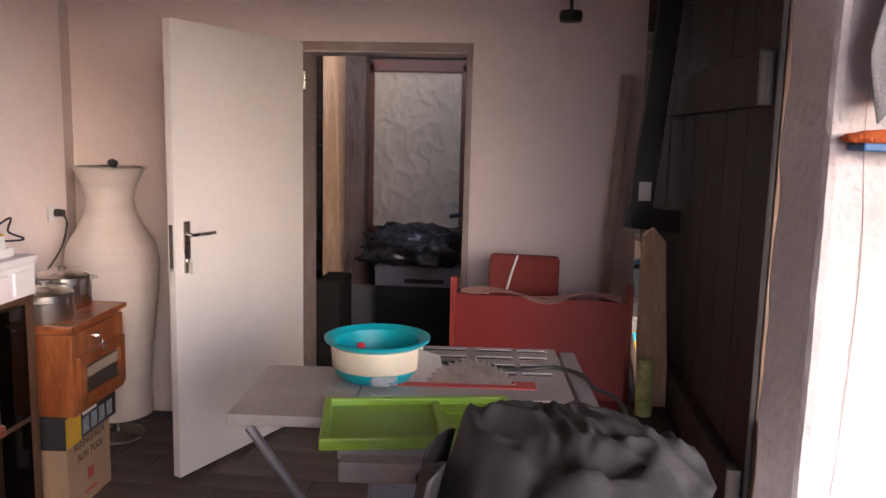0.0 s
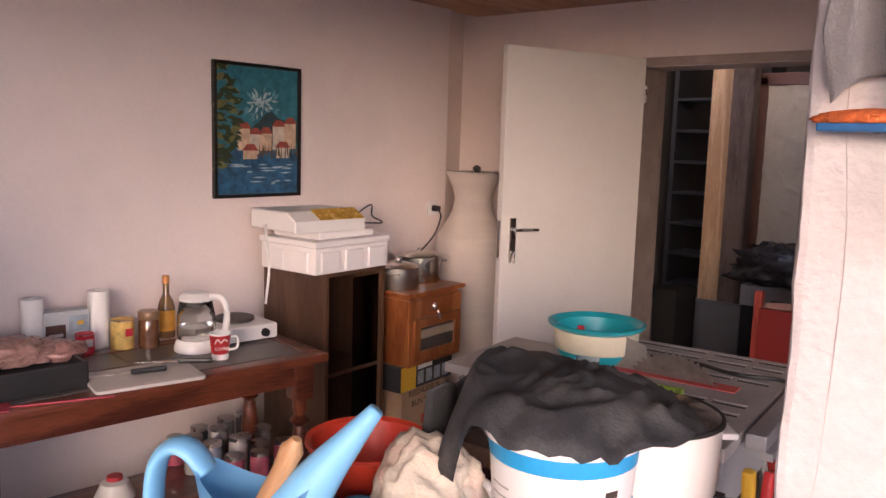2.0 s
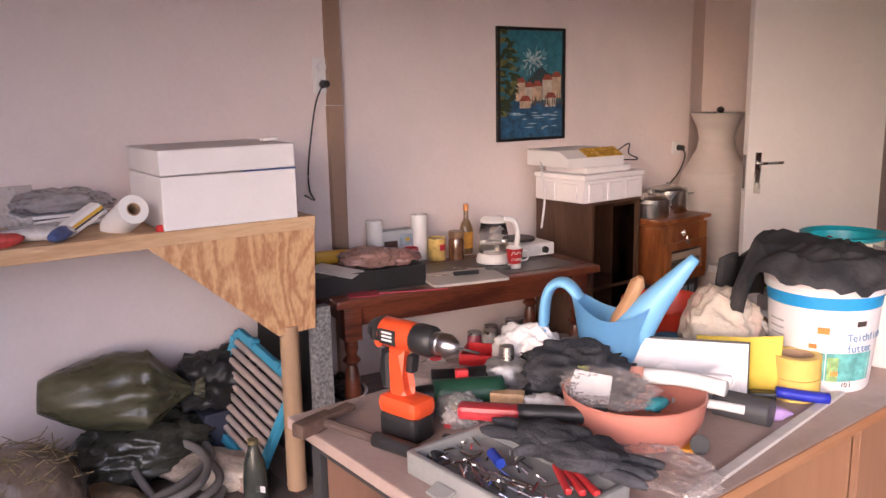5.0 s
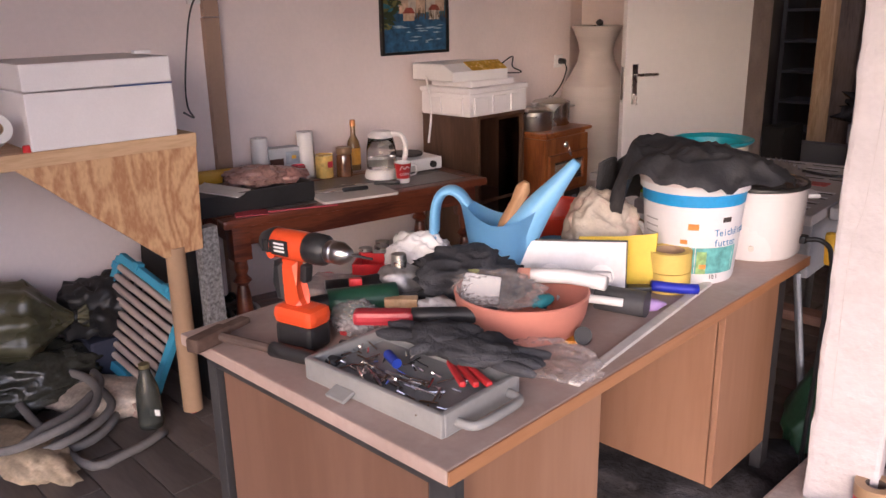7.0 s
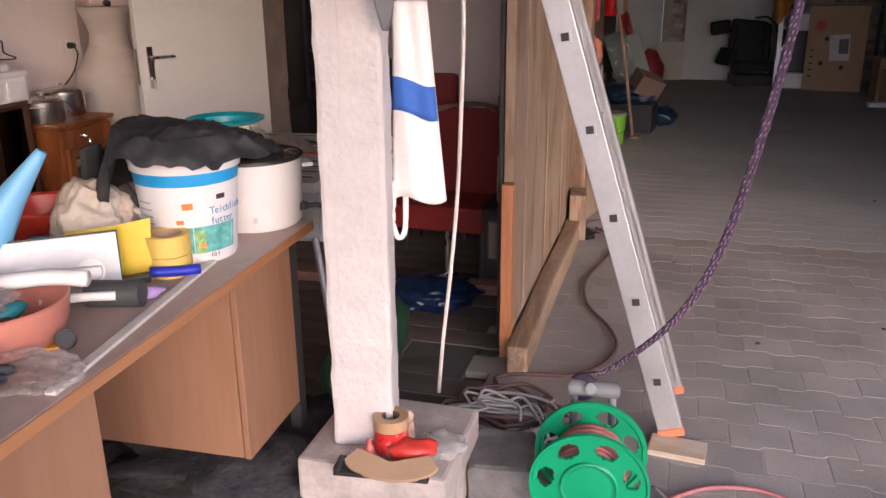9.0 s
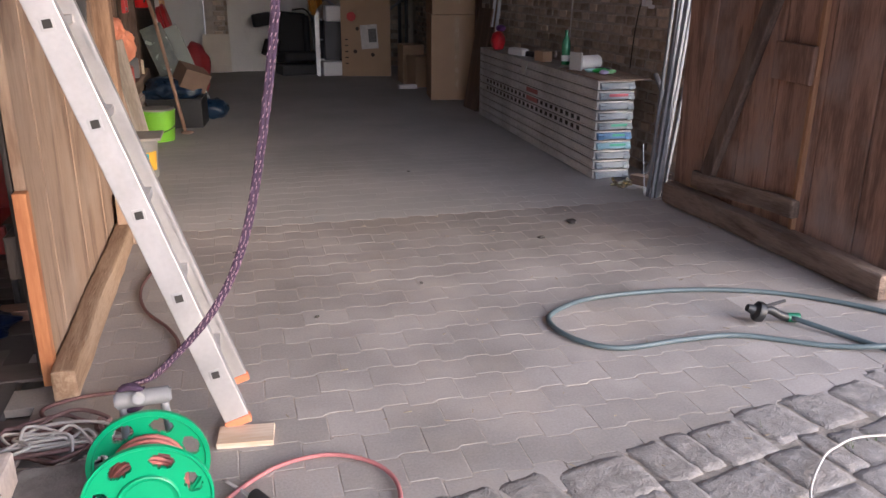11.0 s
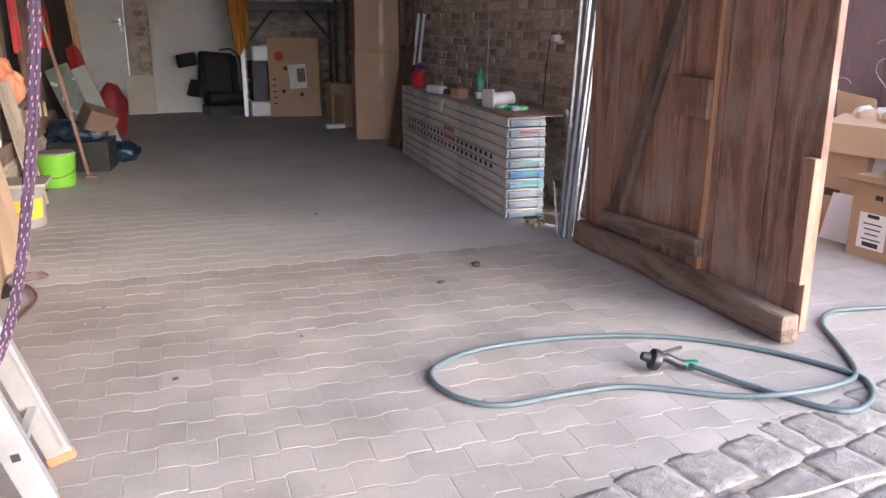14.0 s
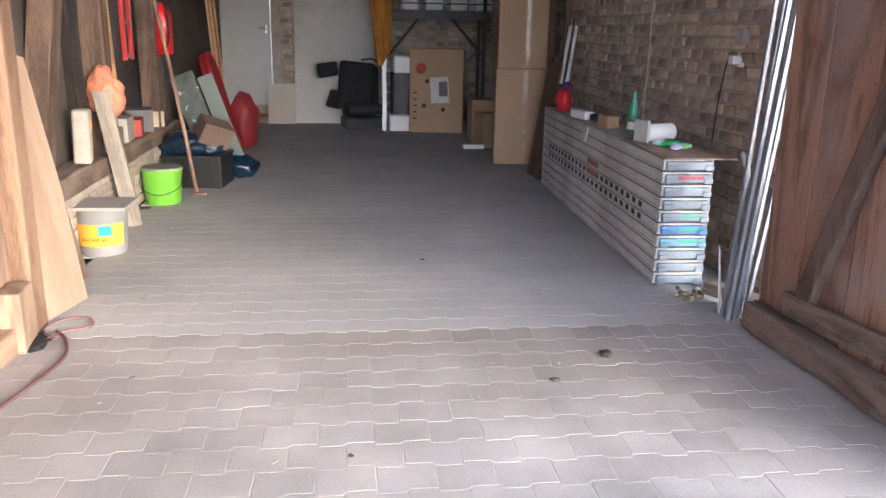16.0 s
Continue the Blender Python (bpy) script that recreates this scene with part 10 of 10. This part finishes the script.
rp_ = random.Random(2)
far_v, far_f = [], []
hall_v, hall_f = [], []
count = 0
j = 0
y = PAVE_Y0 + ROW / 2
THRESH = 3.70
while y < PAVE_Y1:
    x = PAVE_X0 + LEN / 2 - (LEN / 2 if j % 2 else 0)
    pm = pms[j % 2]
    while x < PAVE_X1:
        if y < yard_edge(x) - 0.05:
            x += LEN
            continue
        dz, tx, ty = rp_.uniform(-0.0004, 0.0006), rp_.uniform(-0.08, 0.08), rp_.uniform(-0.08, 0.08)
        near = 3.2 < x < 5.3 and y < 3.1 and count < 300
        m = pose(x, y, dz, tx, ty, rp_.uniform(-0.5, 0.5))
        if near:
            ob = new("paver", pm)
            ob.parent = pave
            ob.matrix_basis = m
            count += 1
        else:
            vs_, fs_ = (far_v, far_f) if y < THRESH else (hall_v, hall_f)
            n0 = len(vs_)
            if y > THRESH:
                m = pose(x, y, dz * 0.15) @ Matrix.Diagonal((1.005, 1.022, 0.3, 1))
            vs_ += [tuple(m @ v.co) for v in pm.vertices]
            fs_ += [[n0 + i for i in p.vertices] for p in pm.polygons]
        x += LEN
    y += ROW
    if y - ROW < THRESH <= y:
        y += 0.012
    j += 1
for vs_, fs_, mm_ in ((far_v, far_f, paver_far_m), (hall_v, hall_f, hall_floor_m)):
    me = bpy.data.meshes.new("pavers_joined")
    me.from_pydata(vs_, [], fs_)
    me.materials.append(mm_)
    ob = new("pavers_joined", me)
    ob.parent = pave
    tagged(ob, kind="stuff")

# cobbles of the yard
cob = thing("cobbles", 0, 0, 0, 0, "worn granite setts with earthy grassy joints", "cobbles", kind="structure")
rc_ = random.Random(6)


STEP = (-0.5, -0.47, -0.36, -0.18, 0.0, 0.18, 0.36, 0.47, 0.5)


def sett(nm, w_, d_, seed):
    """A split stone with a rough, nearly flat head and broken edges."""
    b = NB()
    n = 8
    g = [[None] * (n + 1) for _ in range(n + 1)]
    for i in range(n + 1):
        for k_ in range(n + 1):
            u, v = STEP[i], STEP[k_]
            edge = max(abs(u), abs(v)) * 2
            px, py = u * w_, v * d_
            if edge > 0.9:
                px += 0.012 * noise.noise(Vector((u * 4, v * 4, seed)))
                py += 0.012 * noise.noise(Vector((u * 4, v * 4, seed + 9)))
            z = 0.003 * noise.noise(Vector((u * 2.5, v * 2.5, seed + 3))) + 0.0016 * noise.noise(Vector((u * 7, v * 7, seed + 5)))
            z -= 0.013 if edge > 0.99 else 0.002 if edge > 0.9 else 0
            if abs(u) * abs(v) > 0.2:
                z -= 0.004
            g[i][k_] = b.verts.new((px, py, z))
    for i in range(n):
        for k_ in range(n):
            b.faces.new((g[i][k_], g[i + 1][k_], g[i + 1][k_ + 1], g[i][k_ + 1]))
    bmesh.ops.recalc_face_normals(b, faces=b.faces)
    me_ = bpy.data.meshes.new(nm)
    b.to_mesh(me_)
    b.free()
    for p in me_.polygons:
        p.use_smooth = True
    me_.materials.append(cobble_m)
    return me_


sizes = [0.10, 0.14, 0.18, 0.22, 0.29]
setts = {(s, v): sett("cobble", s - 0.001, 0.225, s * 10 + 3.7 * v) for s in sizes for v in range(3)}
y = 0.975
count = 0
while y > -2.9:
    x = 2.35 + rc_.uniform(0, 0.15)
    while x < 8.0:
        s = rc_.choice(sizes)
        if not (x + s < 2.55):
            yy = y + 0.035 * math.sin(x * 0.9 + 0.5) + yard_edge(x) - 1.0
            ob = new("cobble", setts[(s, rc_.randrange(3))])
            ob.parent = cob
            ob.matrix_basis = pose(x + s / 2, yy + rc_.uniform(-0.016, 0.016), rc_.uniform(0.001, 0.004), rc_.uniform(-0.5, 0.5), rc_.uniform(-0.5, 0.5), rc_.uniform(-5, 5) + 12)
            count += 1
        x += s
    y -= 0.222
part("earth_bed", box(NB(), 6.0, 3.9, 0.03, 5.2, -0.85, -0.0185), grit_m, cob, "dark earthy joints")
# moss tufts in the cobble joints
gv = NB()
rg_ = random.Random(12)
for i in range(26):
    cx, cy = rg_.uniform(4.6, 7.0), rg_.uniform(0.1, 1.05)
    for k_ in range(12):
        a, h_ = rg_.uniform(0, 6.28), rg_.uniform(0.015, 0.045)
        p0 = Vector((cx + rg_.uniform(-0.02, 0.02), cy + rg_.uniform(-0.02, 0.02), -0.015))
        d = Vector((math.cos(a) * h_ * 0.9, math.sin(a) * h_ * 0.9, h_))
        sd = Vector((-math.sin(a), math.cos(a), 0)) * 0.0022
        v0, v1, v2 = gv.verts.new(p0 - sd), gv.verts.new(p0 + sd), gv.verts.new(p0 + d)
        gv.faces.new((v0, v1, v2))
solo("grass_tufts", gv, mat("joint_grass", (0.10, 0.13, 0.05), 0.8, var=0.4), 0, 0, 0, 0, "small grass tufts growing in the cobble joints", "grass", kind="stuff")
# straw and grit lying about
dv = NB()
for i in range(150):
    x, y = rg_.uniform(2.6, 7.6), rg_.uniform(0.2, 4.2)
    l_, a = rg_.uniform(0.008, 0.03), rg_.uniform(0, 180)
    box(dv, l_, 0.003, 0.002, x, y, 0.004 if y > 1.1 else 0.008, 0, 0, a)
solo("straw_litter", dv, mat("straw", (0.30, 0.24, 0.16), 0.9, var=0.4), 0, 0, 0, 0, "scattered straw and grit on the paving", "litter", kind="stuff")
for i, (x, y, s_) in enumerate(((4.75, 3.05, 0.02), (3.35, 2.2, 0.012), (5.05, 3.3, 0.035), (3.9, 2.5, 0.010), (4.35, 4.9, 0.012), (3.0, 3.2, 0.010))):
    solo("clod", lump(NB(), s_, s_ * 0.7, s_ * 0.35, 0, 0, s_ * 0.3, 300 + i, 0.4, 2, 0.5, 2, flat=0), mat("dirt_clod_%d" % i, (0.06, 0.05, 0.045), 0.9), x, y, 0.001, 40 * i, "small clod of dirt on the paving", "dirt", "dirt clods", smooth="all")

# bricks of the hall's right wall
bw = bpy.data.objects["wall_hall_east"]


def brick_mesh(nm, l_, h_, t_, seed):
    b = NB()
    box(b, t_, l_, h_, 0, 0, 0)
    bmesh.ops.bevel(b, geom=b.edges[:], offset=0.005, segments=1, affect="EDGES")
    for v in b.verts:
        v.co += Vector((noise.noise(v.co * 20 + Vector((seed, 0, 0))), noise.noise(v.co * 20 + Vector((0, seed, 0))), noise.noise(v.co * 20 + Vector((0, 0, seed))))) * 0.006
    me_ = bpy.data.meshes.new(nm)
    b.to_mesh(me_)
    b.free()
    return me_


bms = []
for k_ in range(4):
    m_ = brick_mesh("brick", 0.122 + 0.012 * k_, 0.060, 0.05, k_ * 3.1)
    m_.materials.append(brick_m)
    bms.append(m_)
rb_ = random.Random(9)
fv, ff = [], []
n = 0
for r_ in range(36):
    z = 0.045 + 0.078 * r_
    y = 3.95 + (0.09 if r_ % 2 else 0) + 0.03 * (r_ % 3)
    while y < 12.7:
        k_ = rb_.randrange(4)
        m = pose(HALL_R + 0.010 + rb_.uniform(-0.005, 0.005), y, z, rb_.uniform(-0.8, 0.8), rb_.uniform(-2.5, 2.5), rb_.uniform(-1.5, 1.5))
        if y < 7.2 and 0.7 < z < 2.3 and n < 300:
            ob = new("brick", bms[k_])
            ob.parent = bw
            ob.matrix_parent_inverse = Matrix()
            ob.matrix_basis = m
            n += 1
        else:
            n0 = len(fv)
            fv += [tuple(m @ v.co) for v in bms[k_].vertices]
            ff += [[n0 + i for i in p.vertices] for p in bms[k_].polygons]
        y += 0.172
# end wall, between the door and the white panel, and the plinth under the frame
for r_ in range(40):
    z = 0.045 + 0.078 * r_
    x = 0.2 + (0.125 if r_ % 2 else 0)
    while x < 6.1:
        if not (1.82 < x < 2.82 and 0.2 < z < 2.25):
            m = pose(x, HALL_B + 0.010 + rb_.uniform(-0.006, 0.006), z, 0, 0, 90)
            n0 = len(fv)
            fv += [tuple(m @ v.co) for v in bms[0].vertices]
            ff += [[n0 + i for i in p.vertices] for p in bms[0].polygons]
        x += 0.172
me = bpy.data.meshes.new("bricks_joined")
me.from_pydata(fv, [], ff)
me.materials.append(brick_far_m)
ob = new("bricks_joined", me)
ob.parent = bw
tagged(ob, kind="stuff")
pale_brick = mat("limewashed_brick", (0.42, 0.36, 0.30), 0.9, var=0.25, scale=14, bump=0.5, rand=0.2)
pbm = brick_mesh("brick", 0.24, 0.066, 0.05, 1.5)
pbm.materials.append(pale_brick)
for r_ in range(4):
    for k_ in range(16):
        ob = new("brick", pbm)
        ob.parent = fz
        ob.matrix_basis = pose(0.068 + rb_.uniform(-0.006, 0.006), 0.2 + 0.255 * k_ + (0.127 if r_ % 2 else 0), 0.05 + 0.082 * r_)

# plank tiles of the room's floor
fl_ = bpy.data.objects["floor"]
tb_m = NB()
box(tb_m, 0.594, 0.146, 0.012, 0, 0, -0.006)
bmesh.ops.bevel(tb_m, geom=[e for e in tb_m.edges if e.verts[0].co.z > -0.001 and e.verts[1].co.z > -0.001], offset=0.0015, segments=1, affect="EDGES")
tme = bpy.data.meshes.new("floor_tile")
tb_m.to_mesh(tme)
tb_m.free()
tme.materials.append(floor_tile_m)
for r_ in range(38):
    for k_ in range(5):
        x, y = -0.69 + 0.297 + 0.6 * k_ - (0.2 * (r_ % 3)), -2.1 + 0.15 * r_
        if x - 0.297 > 1.95 or y > 3.42:
            continue
        ob = new("floor_tile", tme)
        ob.parent = fl_
        ob.matrix_basis = pose(x, y, 0.0005 * rb_.random(), 0, 0, 0)
